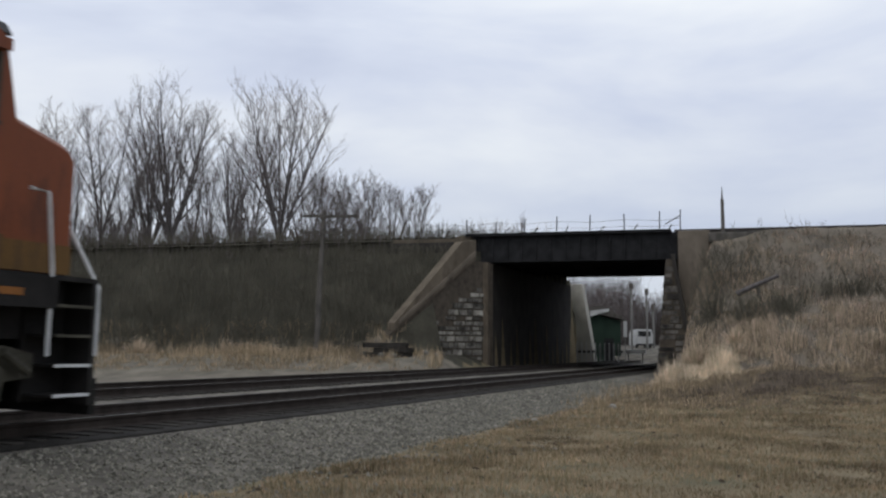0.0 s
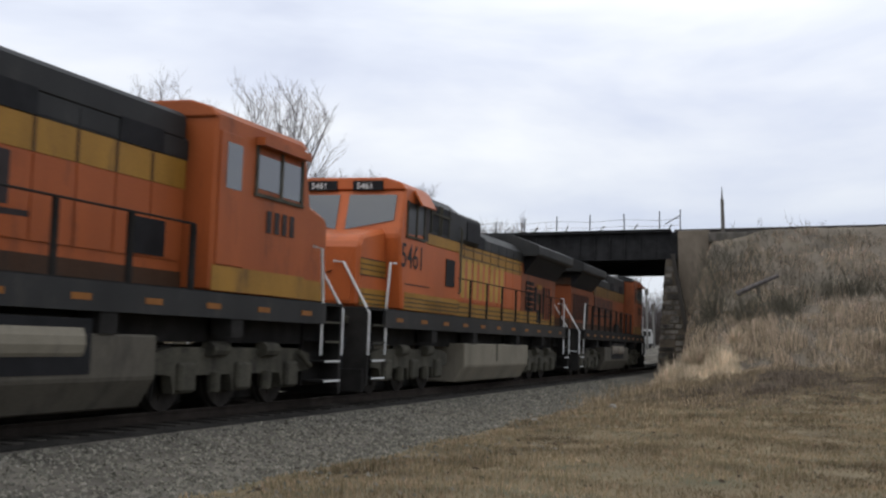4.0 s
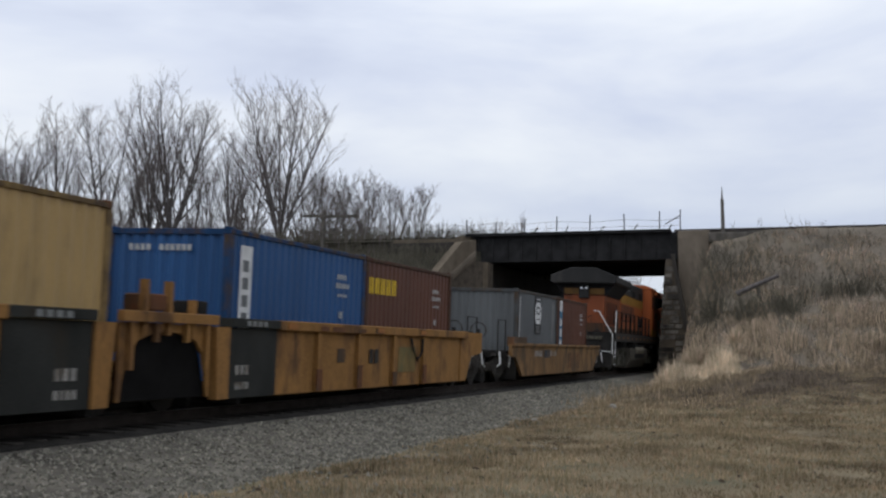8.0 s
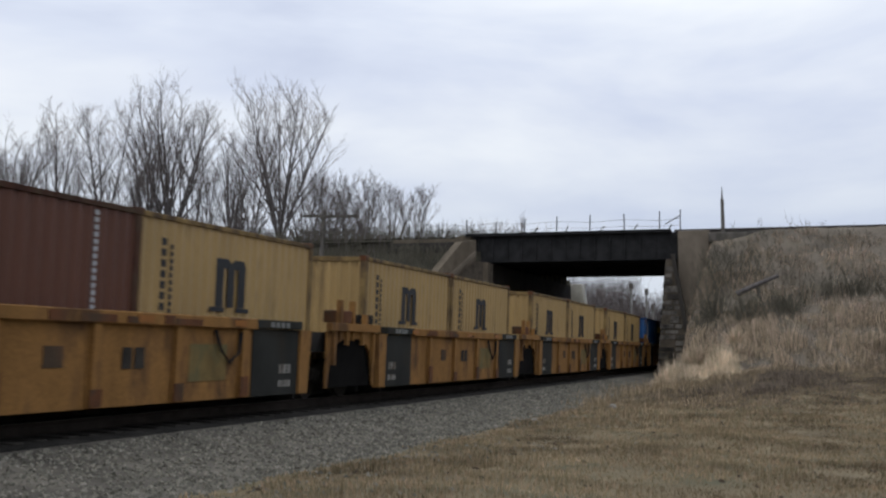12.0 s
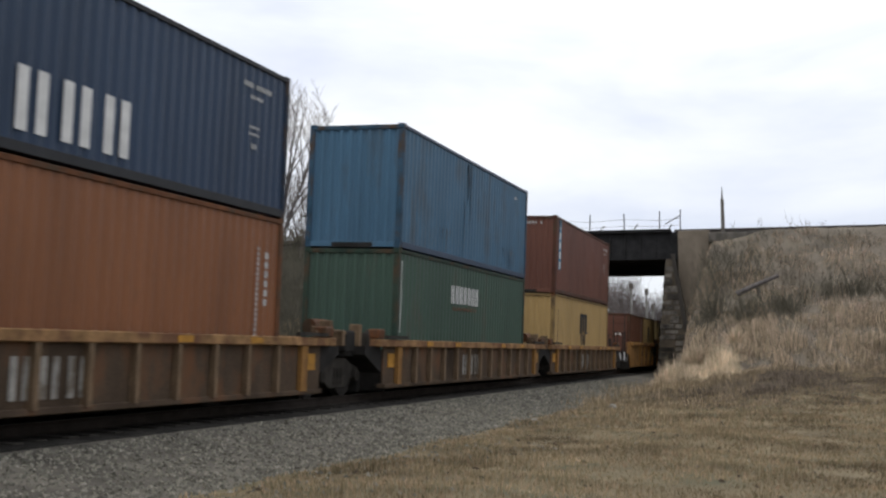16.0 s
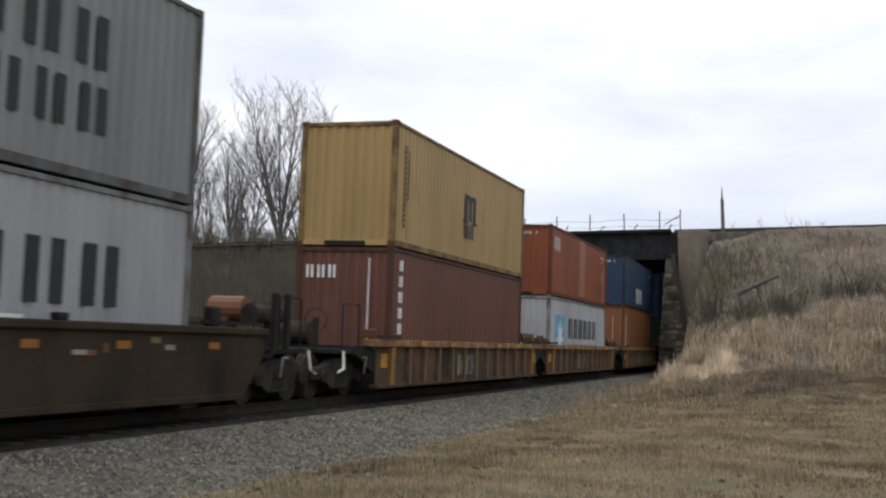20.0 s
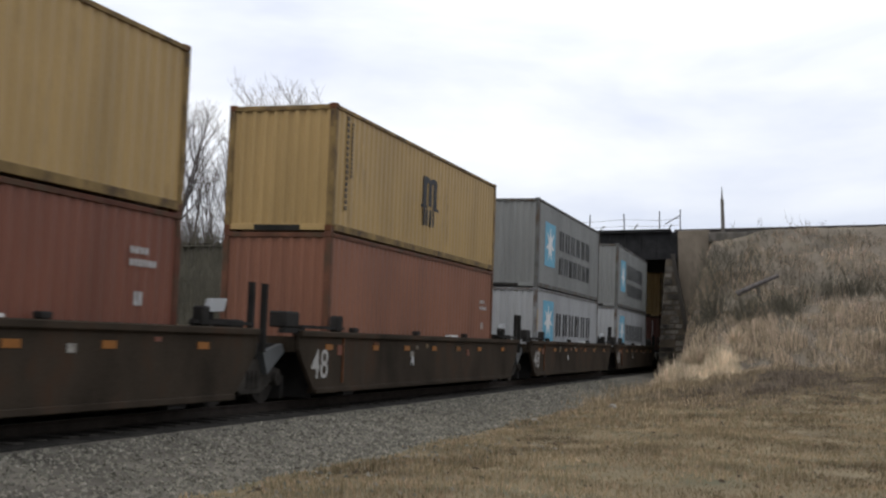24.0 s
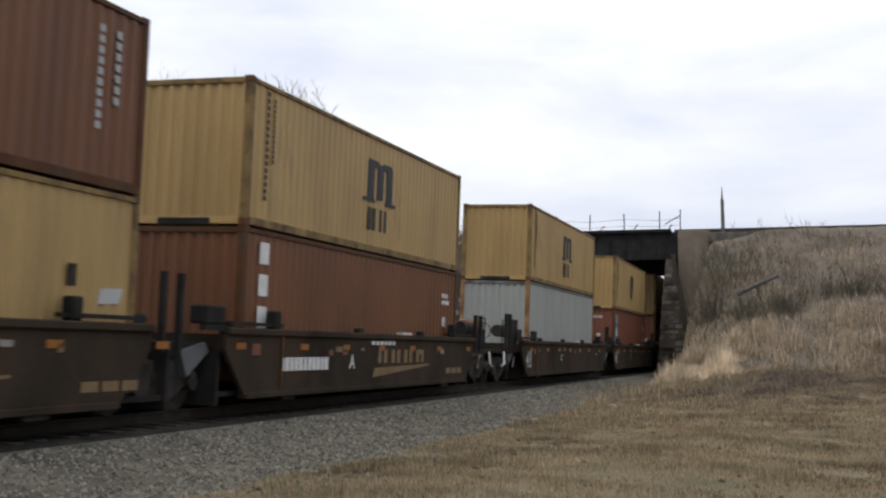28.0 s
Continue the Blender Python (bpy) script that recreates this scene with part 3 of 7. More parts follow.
def container(s0, base_z, h, color, length=12.192, marks=(), label="", door=False, post=None, rail=None, half=8.0, flat=False):
    """A steel shipping container with its middle at s0 of the train; marks: (kind, x, z, width, height, paint)."""
    ob = thing("shipping_container", label, "shipping container", "containers on the train")
    d = container_meshes(length, h)
    L2, W2 = length / 2, WIDE / 2
    c, lo = P[color], Matrix.Translation((0, 0, base_z))
    edge = P.get(color + "_edge", c)
    pp, rr = P[post] if post else edge, P[rail] if rail else edge
    for sd, nm in ((-1, "near_side"), (1, "far_side")):
        if flat:
            part("side_panel", Solid().box(-L2 + 0.12, L2 - 0.12, *sorted((sd * (W2 - 0.03), sd * (W2 - 0.012))), 0.15, h - 0.1), c, ob, at=lo)
            for i in range(8):
                x = -L2 + (i + 1) * length / 9
                part("panel_seam", Solid().box(x - 0.012, x + 0.012, *sorted((sd * (W2 - 0.013), sd * (W2 - 0.006))), 0.17, h - 0.12), c, ob, at=lo)
        else:
            part("side_panel", d[nm], c, ob, at=lo)
    part("end_panel", d["front"], c, ob, at=lo)
    if door:
        part("end_panel", Solid().box(-L2 + 0.01, -L2 + 0.05, -W2 + 0.12, W2 - 0.12, 0.15, h - 0.1), c, ob, at=lo)
        for y in (-0.95, -0.35, 0.35, 0.95):
            part("locking_bar", Solid().tube([(-L2 - 0.03, y, 0.1), (-L2 - 0.03, y, h - 0.1)], 0.02), P["truck"], ob, at=lo)
        for z in (0.55, 1.1, 1.65, 2.1):
            for y in (-1.06, 0.04):
                part("door_panel_rib", Solid().box(-L2 - 0.015, -L2 + 0.02, y, y + 1.02, z, z + 0.3), c, ob, at=lo, bevel=0.01)
    else:
        part("end_panel", d["rear"], c, ob, at=lo)
    part("roof", d["roof"], c, ob, at=lo)
    if length > 10 and not door:
        # flat black plate painted as the shade inside the floor tunnel
        part("tunnel_recess", Solid().box(-L2 - 0.004, -L2 + 0.02, -0.52, 0.52, 0.01, 0.125), P["black"], ob, at=lo)
    part("floor_frame", d["base"], c, ob, at=lo)
    for y in (-W2 + 0.02, W2 - 0.02):
        part("bottom_rail", d["side_rail_low"], rr, ob, at=lo @ Matrix.Translation((0, y, 0)))
        part("top_rail", d["side_rail_top"], rr, ob, at=lo @ Matrix.Translation((0, y, 0)))
    for x in (-L2 + 0.03, L2 - 0.03):
        part("end_sill", d["end_rail_low"], c, ob, at=lo @ Matrix.Translation((x, 0, 0)))
        part("end_header", d["end_rail_top"], edge, ob, at=lo @ Matrix.Translation((x, 0, 0)))
        for y in (-W2 + 0.07, W2 - 0.07):
            part("corner_post", d["post"], pp, ob, at=lo @ Matrix.Translation((x - math.copysign(0.045, x), y, 0)))
            for z in (0.0, h - 0.12):
                part("corner_casting", d["casting"], P["rust_edge"] if color == "mustard" else pp, ob, at=lo @ Matrix.Translation((x - math.copysign(0.06, x), math.copysign(W2 - 0.082, y), z)))
    near = lo @ Matrix.Translation((0, -W2 + 0.006, 0))
    rear = lo @ Matrix.Translation((-L2 + 0.008, 0, 0)) @ pose(0, 0, 0, 0, 0, -90)
    for kind, x, z, wd, ht, col in marks:
        face = rear if kind.startswith("end_") else near
        kind = kind.replace("end_", "")
        if kind == "panel":
            s = Solid().box(x, x + wd, -0.003, 0, z, z + ht)
        elif kind == "col":
            n = max(2, int(ht / (wd * 1.25)))
            s = [Solid().box(x, x + wd, -0.004, 0, z + i * ht / n, z + (i + 0.68) * ht / n) for i in range(n)]
        elif kind == "arch":
            t, b = wd * 0.25, ht * 0.2
            outline = [(0, 0), (t, 0), (t, ht - b), (0.385 * wd, ht - b), (0.385 * wd, 0), (0.615 * wd, 0), (0.615 * wd, ht - b), (wd - t, ht - b), (wd - t, 0), (wd, 0), (wd, ht - 0.6 * b), (wd - 0.5 * b, ht), (0.62 * wd, ht), (0.5 * wd, ht - 0.45 * b), (0.38 * wd, ht), (0, ht)]
            s = [Solid().prism([(x + p, z + q) for p, q in outline], -0.004, 0), Solid().box(x - wd * 0.16, x + wd * 0.3, -0.004, 0, z - ht * 0.1, z - ht * 0.005), Solid().box(x + wd * 0.7, x + wd * 1.16, -0.004, 0, z - ht * 0.1, z - ht * 0.005)]
        elif kind == "plate":
            c_ = wd * 0.22
            s = Solid().prism([(x + c_, z), (x + wd - c_, z), (x + wd, z + c_), (x + wd, z + ht - c_), (x + wd - c_, z + ht), (x + c_, z + ht), (x, z + ht - c_), (x, z + c_)], -0.006, -0.003)
        elif kind.startswith("oval"):
            d_ = -0.009 if kind == "oval" else -0.012
            s = Solid().prism([(x + wd / 2 * (1 + math.cos(q * 0.3927)), z + ht / 2 * (1 + math.sin(q * 0.3927))) for q in range(16)], d_, d_ + 0.003)
        elif kind == "runs":
            rr_ = random.Random(int(1000 * abs(x) + 10 * wd + ht * 7))
            s = []
            for _ in range(max(3, int(wd * 9))):
                a_, l_, t_ = x + wd * rr_.random(), ht * rr_.uniform(0.15, 1.0) ** 1.3, rr_.uniform(0.008, 0.03)
                top_ = z + ht if rr_.random() < 0.75 else z + ht * rr_.uniform(0.4, 0.9)
                s.append(((a_ - t_, top_), (a_ + t_, top_), (a_ + 0.4 * t_, max(z, top_ - l_)), (a_ - 0.3 * t_, max(z, top_ - l_))))
            run_mesh = Solid()
            for quad in s:
                run_mesh.prism(list(quad), -0.0025, 0)
            tagged(part("rust_runs", run_mesh, P[col], ob, "thin rust runs", at=face), kind="stuff")
            continue
        elif kind == "star":
            s = Solid()
            pts = []
            for i in range(14):
                a, r = math.pi / 2 + i * math.pi / 7, (0.5 if i % 2 == 0 else 0.2)
                pts.append((x + wd / 2 + wd * r * math.cos(a), z + ht / 2 + ht * r * math.sin(a)))
            s.prism(pts, -0.007, -0.004)
        else:
            s = bars(x, x + wd, z, z + ht, int(kind[4:]) if len(kind) > 4 else 5)
            if any(m[0] in ("panel", "plate") and m[1] <= x < m[1] + m[3] and m[2] <= z < m[2] + m[4] for m in marks):
                for q in s:
                    q.v = [(a, b - 0.006, c_) for a, b, c_ in q.v]
        for piece in s if isinstance(s, list) else [s]:
            part("marking", piece, P[col], ob, at=face)
    return moving(ob, s0, half)




def code(h, col="code_white"):
    """Small plain bars where the container number and weights stand."""
    return [("bars4", 4.35, h - 0.5, 0.36, 0.09, col), ("bars6", 4.8, h - 0.5, 0.6, 0.09, col), ("bars4", 4.6, h - 0.68, 0.5, 0.06, col), ("bars3", 4.6, h - 1.2, 0.4, 0.05, col), ("bars3", 4.6, h - 1.32, 0.4, 0.05, col), ("bars2", 4.7, h - 1.55, 0.22, 0.09, col),
            ("end_bars4", -0.72, h - 0.38, 0.42, 0.1, col), ("end_bars6", -0.18, h - 0.38, 0.66, 0.1, col), ("end_bars1", 0.6, h - 0.38, 0.09, 0.1, col)]


# ---------------------------------------------------------------- running gear
def axle_mesh(r):
    s = Solid()
    for y in (-0.753, 0.753):
        n = 28
        s.prism([(r * math.cos(6.2832 * i / n), r * math.sin(6.2832 * i / n)) for i in range(n)], y - 0.065, y + 0.065)
        s.prism([(r * 1.055 * math.cos(6.2832 * i / n), r * 1.055 * math.sin(6.2832 * i / n)) for i in range(n)], y - math.copysign(0.03, y) - 0.035 - math.copysign(0.035, y), y - math.copysign(0.03, y) - math.copysign(0.035, y) + 0.035)
        s.prism([(r * 0.3 * math.cos(6.2832 * i / 12), r * 0.3 * math.sin(6.2832 * i / 12)) for i in range(12)], y - 0.1, y + 0.1)
        for i in range(5):
            a = 6.2832 * i / 5
            s.prism([(r * 0.6 * math.cos(a) + 0.06 * math.cos(b), r * 0.6 * math.sin(a) + 0.06 * math.sin(b)) for b in (0.5, 2.1, 3.7, 5.2)], y - 0.08, y + 0.08)
    s.tube([(0, -0.75, 0), (0, 0.75, 0)], 0.09, 10)
    return s.mesh("wheelset", P["wheel"])


AXLES = {0.46: axle_mesh(0.46), 0.53: axle_mesh(0.53)}
TURNING = []


def wheelset(parent, x, r):
    ob = part("wheelset", AXLES[r], P["wheel"], parent)
    ob.matrix_parent_inverse = Matrix.Translation((x, 0, r))
    TURNING.append((ob, r))
    return ob


FRAME_MESH = {}


def bogie(parent, x):
    """A two-axle freight truck."""
    if not FRAME_MESH:
        prof = [(-1.12, 0.38), (-1.12, 0.62), (-0.72, 0.70), (-0.42, 0.82), (0.42, 0.82), (0.72, 0.70), (1.12, 0.62), (1.12, 0.38), (0.75, 0.40), (0.40, 0.20), (-0.40, 0.20), (-0.75, 0.40)]
        FRAME_MESH["side"] = Solid().prism(prof, -0.08, 0.08).mesh("side_frame", P["truck"], 0.015)
        FRAME_MESH["spring"] = Solid().tube([(0, 0, 0.3), (0, 0, 0.62)], 0.06, 8).mesh("spring", P["truck"])
        FRAME_MESH["cap"] = Solid().prism([(0.13 * math.cos(a * 0.6283), 0.46 + 0.13 * math.sin(a * 0.6283)) for a in range(10)], -0.09, 0.09).mesh("bearing_cap", P["truck"], 0.01)
        FRAME_MESH["bolster"] = Solid().box(-0.22, 0.22, -1.05, 1.05, 0.48, 0.78).mesh("bogie", P["truck"], 0.02)
        # black fillers, added to hide bright ground and stand for shade under the cars
        FRAME_MESH["dark_block"] = Solid().box(-1.3, 1.3, -0.55, 0.55, 0.05, 0.5).mesh("brake_rigging", P["black"], 0.03)
        FRAME_MESH["dark_bar"] = Solid().box(-0.06, 0.06, -1.0, 1.0, 0.06, 0.5).mesh("brake_beam", P["black"], 0.02)
        FRAME_MESH["shoe"] = Solid().box(-0.05, 0.05, -0.07, 0.07, 0.3, 0.62).mesh("brake_shoe", P["truck"], 0.01)
    b = part("bogie", FRAME_MESH["bolster"], P["truck"], parent, at=Matrix.Translation((x, 0, 0)))
    for y in (-1.0, 1.0):
        part("side_frame", FRAME_MESH["side"], P["truck"], b, at=Matrix.Translation((0, y, 0)))
        for k in (-0.17, 0.0, 0.17):
            part("spring", FRAME_MESH["spring"], P["truck"], b, at=Matrix.Translation((k, y * 1.07, 0)))
        for k in (-0.9, 0.9):
            part("bearing_cap", FRAME_MESH["cap"], P["truck"], b, at=Matrix.Translation((k, y * 1.07, 0)))
            part("brake_shoe", FRAME_MESH["shoe"], P["truck"], b, at=Matrix.Translation((k * 0.42, y * 0.76, 0)))
    # the added black fillers between and beside the wheels
    part("brake_rigging", FRAME_MESH["dark_block"], P["black"], b)
    for k in (-1.4, 1.4):
        part("brake_beam", FRAME_MESH["dark_bar"], P["black"], b, at=Matrix.Translation((k, 0, 0)))
    for k in (-0.9, 0.9):
        wheelset(b, k, 0.46)
    return b


def coupler(parent, x, way):
    part("coupler", Solid().box(min(x, x + way * 1.0), max(x, x + way * 1.0), -0.12, 0.12, 0.72, 0.98).box(min(x + way * 0.85, x + way * 1.2), max(x + way * 0.85, x + way * 1.2), -0.2, 0.2, 0.68, 1.02), P["truck"], parent, bevel=0.02)


def end_gear(car, x, way, rail_z=1.1):
    """Platform, brake gear and grab irons at the end of a car."""
    part("end_platform", Solid().box(min(x, x + way * 1.7), max(x, x + way * 1.7), -1.3, 1.3, 0.92, 1.02), P["black"], car, bevel=0.01)
    part("draft_sill", Solid().box(min(x, x + way * 2.2), max(x, x + way * 2.2), -0.3, 0.3, 0.7, 0.96), P["black"], car)
    for y in (-1.25, 1.25):
        part("grab_rail", Solid().tube([(x + way * 0.4, y, 1.0), (x + way * 0.4, y, 1.95), (x + way * 1.3, y, 1.95), (x + way * 1.3, y, 1.0)], 0.022), P["black"], car)
    part("brake_reservoir", Solid().tube([(x + way * 0.5, -0.2, 1.32), (x + way * 0.5, 0.9, 1.32)], 0.26, 14), P["car_brown"], car, smooth=False)
    part("brake_wheel", Solid().tube([(x + way * 1.2, -0.6 + 0.25 * math.cos(a * 0.6283), 1.6 + 0.25 * math.sin(a * 0.6283)) for a in range(11)], 0.02), P["truck"], car)
    part("cut_lever", Solid().tube([(x + way * 1.45, -1.36, 0.98), (x + way * 1.5, -1.4, 0.62), (x + way * 1.75, -1.38, 0.55)], 0.028), P["mark_white"], car, "white uncoupling lever")
    part("hand_grab", Solid().tube([(x + way * 0.3, -1.36, 0.5), (x + way * 0.3, -1.4, 0.85), (x + way * 0.5, -1.4, 0.85)], 0.024), P["faded_white"], car)
    part("brake_stand", Solid().box(x + way * 1.2 - 0.05, x + way * 1.2 + 0.05, -0.65, -0.55, 1.0, 1.65), P["black"], car)
    part("valve_box", Solid().box(min(x + way * 0.9, x + way * 1.3), max(x + way * 0.9, x + way * 1.3), 0.1, 0.6, 1.02, 1.4), P["truck"], car, bevel=0.02)


# ---------------------------------------------------------------- well cars
def well_floor(car, half_len, z=0.3):
    part("well_floor", Solid().box(-half_len, half_len, -1.25, 1.25, z - 0.08, z), P["black"], car)
    part("well_end", Solid().box(-half_len - 0.1, -half_len, -1.3, 1.3, z - 0.22, 1.0), P["black"], car)
    part("well_end", Solid().box(half_len, half_len + 0.1, -1.3, 1.3, z - 0.22, 1.0), P["black"], car)


def ribbed_car(s0, reach_f, reach_r, end_f, end_r, label, flag=True):
    """A rust-brown well car unit with a yellow top chord and upright ribs."""
    car = thing("well_car", label, "well car", "well cars of the train")
    hl = 7.45
    well_floor(car, 6.9)
    rib = Solid().prism([(-0.05, 0.24), (0.05, 0.24), (0.05, 1.08), (-0.05, 1.08)], -1.55, -1.44)
    ribs = rib.mesh("rib", P["rib_edge"])
    lightrib = Solid().box(-0.13, 0.13, -1.53, -1.44, 0.24, 1.08).mesh("wide_rib", P["car_yellow"])
    for side in (-1, 1):
        part("side_wall", Solid().box(-hl, hl, min(side * 1.40, side * 1.44), max(side * 1.40, side * 1.44), 0.24, 1.1), P["car_rust"], car)
        part("top_chord", Solid().box(-hl - 0.5, hl + 0.5, min(side * 1.30, side * 1.56), max(side * 1.30, side * 1.56), 1.08, 1.24), P["chord"], car, "faded rusty yellow top chord", bevel=0.015)
        part("bottom_chord", Solid().box(-hl, hl, min(side * 1.30, side * 1.5), max(side * 1.30, side * 1.5), 0.17, 0.26), P["car_rust"], car, bevel=0.01)
        for i in range(13):
            x = -6.6 + i * 1.1
            turn = pose(x, 0, 0, 0, 0, 0) if side < 0 else pose(x, 0, 0, 0, 0, 180)
            if abs(x) > 6.5:
                part("rib", lightrib, P["car_yellow"], car, at=turn)
            else:
                part("rib", ribs, P["rib_edge"], car, at=turn)
    for x in (-7.0, 7.0):
        part("reflector", Solid().box(x - 0.2, x + 0.2, -1.462, -1.441, 0.62, 0.93), P["amber"], car)
    for x in (-4.6, -2.3, 2.3, 4.6):
        part("reflector", Solid().box(x - 0.22, x + 0.22, -1.572, -1.561, 1.11, 1.21), P["amber"], car)
    for piece in bars(-1.5, 0.2, 0.36, 0.9, 3):
        part("marking", piece, P["faded_white"], car, at=Matrix.Translation((0, -1.456, 0)))
    for x, way in ((hl, 1), (-hl, -1)):
        part("end_slope", Solid().prism([(x, 0.5), (x + way * 0.1, 1.08), (x + way * 1.0, 1.08), (x + way * 1.0, 0.9)], -1.4, 1.4), P["black"], car)
        part("top_box", Solid().box(min(x + way * 0.1, x + way * 0.5), max(x + way * 0.1, x + way * 0.5), -1.5, -1.25, 1.25, 1.46), P["rust_edge"], car, bevel=0.03)
        part("cross_rail", Solid().box(min(x - way * 1.2, x + way * 0.1), max(x - way * 1.2, x + way * 0.1), -1.58, -1.5, 1.26, 1.33), P["truck"], car)
    for x, way, kind in ((reach_f, 1, end_f), (-reach_r, -1, end_r)):
        if kind == "end":
            end_gear(car, way * (hl + 0.2), way)
            bogie(car, x)
            coupler(car, way * (hl + 2.3), way)
        elif kind == "joint":
            bogie(car, x)
            part("end_platform", Solid().box(min(way * hl, x), max(way * hl, x), -1.1, 1.1, 0.86, 1.08), P["black"], car)
            part("black_box", Solid().box(x - 0.25, x + 0.25, -1.35, -0.8, 0.95, 1.4), P["black"], car, bevel=0.03)
            part("brake_reservoir", Solid().tube([(x - 1.0, -0.85, 1.45), (x - 0.95, -0.85, 1.45), (x - 0.2, -0.85, 1.45), (x - 0.15, -0.85, 1.45)], 0.16, 14), P["rust_edge"], car)
            for k, dz, hh in ((-1.55, 0.0, 0.22), (-1.2, 0.0, 0.34), (-0.55, 0.0, 0.16), (0.35, 0.0, 0.3), (0.8, 0.0, 0.14), (1.25, 0.0, 0.2)):
                part("bracket", Solid().box(x + k, x + k + 0.13, -1.4, -1.15, 1.08 + dz, 1.24 + hh), P["rib_edge" if k < 0.4 else "truck"], car, bevel=0.015)
            part("brake_pipe", Solid().tube([(x - 1.7, -1.3, 1.34), (x - 0.6, -1.32, 1.38), (x + 0.2, -1.3, 1.3)], 0.035), P["rib_edge"], car)
    return moving(car, s0)


def smooth_car(s0, reach_f, reach_r, end_f, end_r, label, number=True, hf=8.3, hr=7.85):
    """A brown well car unit with smooth sides and raked ends."""
    car = thing("well_car", label, "well car", "well cars of the train")
    well_floor(car, 6.9)
    prof = [(-hr + 0.75, 0.2), (hf - 0.75, 0.2), (hf - 0.1, 0.85), (hf, 1.0), (hf, 1.28), (-hr, 1.28), (-hr, 1.0), (-hr + 0.1, 0.85)]
    for side in (-1, 1):
        part("side_wall", Solid().prism(prof, side * 1.38, side * 1.46), P["car_brown"], car)
        part("top_chord", Solid().box(-hr, hf, min(side * 1.3, side * 1.53), max(side * 1.3, side * 1.53), 1.24, 1.36), P["car_brown"], car, bevel=0.02)
        part("bottom_chord", Solid().box(-hr + 0.75, hf - 0.75, min(side * 1.3, side * 1.5), max(side * 1.3, side * 1.5), 0.17, 0.27), P["car_brown"], car, bevel=0.01)
    for x in (-6.5, -4.0, -2.0, 0.0, 2.0, 4.0, 6.5):
        part("reflector", Solid().box(x - 0.17, x + 0.17, -1.472, -1.461, 1.0, 1.11), P["reflector"], car)
    for x in (-5.2, -1.3, 2.6):
        part("tie_down", Solid().box(x - 0.12, x + 0.12, -1.5, -1.36, 1.36, 1.46), P["black"], car, bevel=0.02)
    part("patch", Solid().box(-6.1, -5.8, -1.473, -1.461, 0.9, 1.1), P["brick"], car)
    part("patch", Solid().box(1.2, 1.8, -1.5, -1.35, 1.362, 1.41), P["mark_white"], car)
    else_marks = not number
    if else_marks:
        near = Matrix.Translation((0, -1.461, 0))
        put_bars(car, bars(-4.97, -2.85, 0.62, 0.86, 11, 0.8, False), P["mark_white"], near)
        lettering(car, "A", -1.8, -1.464, 0.62, 0.3, P["mark_white"])
        for piece in bars(-0.2, 3.1, 0.72, 1.02, 4):
            part("marking", piece, P["mark_tan"], car, at=near)
        part("marking", Solid().prism([(-0.5, 0.42), (-0.4, 0.62), (3.2, 0.68), (3.2, 0.64)], -0.003, 0), P["mark_tan"], car, at=near)
        put_bars(car, bars(-0.6, 0.9, 1.12, 1.2, 6, 0.7, False), P["mark_white"], near)
        put_bars(car, bars(4.6, 6.0, 0.42, 0.56, 3, 0.8, False), P["mark_tan"], near)
    rr_ = random.Random(int(-s0))
    for i in range(7):
        x, z = rr_.uniform(-hr + 1.6, hf - 1.6), rr_.uniform(0.95, 1.18)
        part("patch", Solid().box(x, x + rr_.uniform(0.12, 0.32), -1.472, -1.4605, z - rr_.uniform(0.05, 0.14), z), P[("brick", "mark_tan", "faded_white", "rust_edge")[i % 4]], car)
    part("ladder_stile", Solid().box(-hr + 2.0, -hr + 2.05, -1.5, -1.462, 0.35, 1.25), P["rust_edge"], car)
    part("slope_sheet", Solid().prism([(-hr - 0.75, 0.55), (-hr - 0.1, 0.95), (-hr - 0.2, 1.1), (-hr - 0.95, 0.95)], -1.2, -1.05), P["slate"], car, "grey worn sheet beside the truck")
    part("bottom_lug", Solid().box(-hr + 2.2, -hr + 2.7, -1.45, -1.3, 0.1, 0.18), P["black"], car)
    part("bottom_lug", Solid().box(hf - 2.7, hf - 2.2, -1.45, -1.3, 0.1, 0.18), P["black"], car)
    if number:
        lettering(car, "48", -7.3, -1.464, 0.46, 0.58, P["number_grey"])
        lettering(car, "C" if s0 < -320 else "A", -1.7, -1.464, 0.66, 0.26, P["mark_white"])
    for x, way in ((hf - 0.5, 1), (0.5 - hr, -1)):
        part("bulkhead", Solid().box(min(x - way * 0.7, x + way * 0.5), max(x - way * 0.7, x + way * 0.5), -1.35, 1.35, 0.95, 1.24), P["car_brown"], car)
        part("stacking_rail", Solid().box(min(x - way * 1.6, x + way * 0.4), max(x - way * 1.6, x + way * 0.4), -1.45, -1.36, 1.4, 1.46), P["black"], car)
        if way < 0:
            for k in (-1.86, -1.38):
                part("tall_post", Solid().box(-hr + k, -hr + k + 0.09, -1.42, -1.32, 0.95, 2.15), P["black"], car)
            part("corner_box", Solid().box(-hr - 0.6, -hr - 0.02, -1.45, -1.1, 1.4, 1.7), P["black"], car, bevel=0.03)
            part("corner_bracket", Solid().box(-hr - 0.6, -hr + 0.3, -1.42, -1.3, 1.3, 1.4), P["black"], car)
        part("guide_post", Solid().box(x - way * 1.3 - 0.12, x - way * 1.3 + 0.12, -1.5, -1.3, 1.36, 1.68), P["black"], car, bevel=0.03)
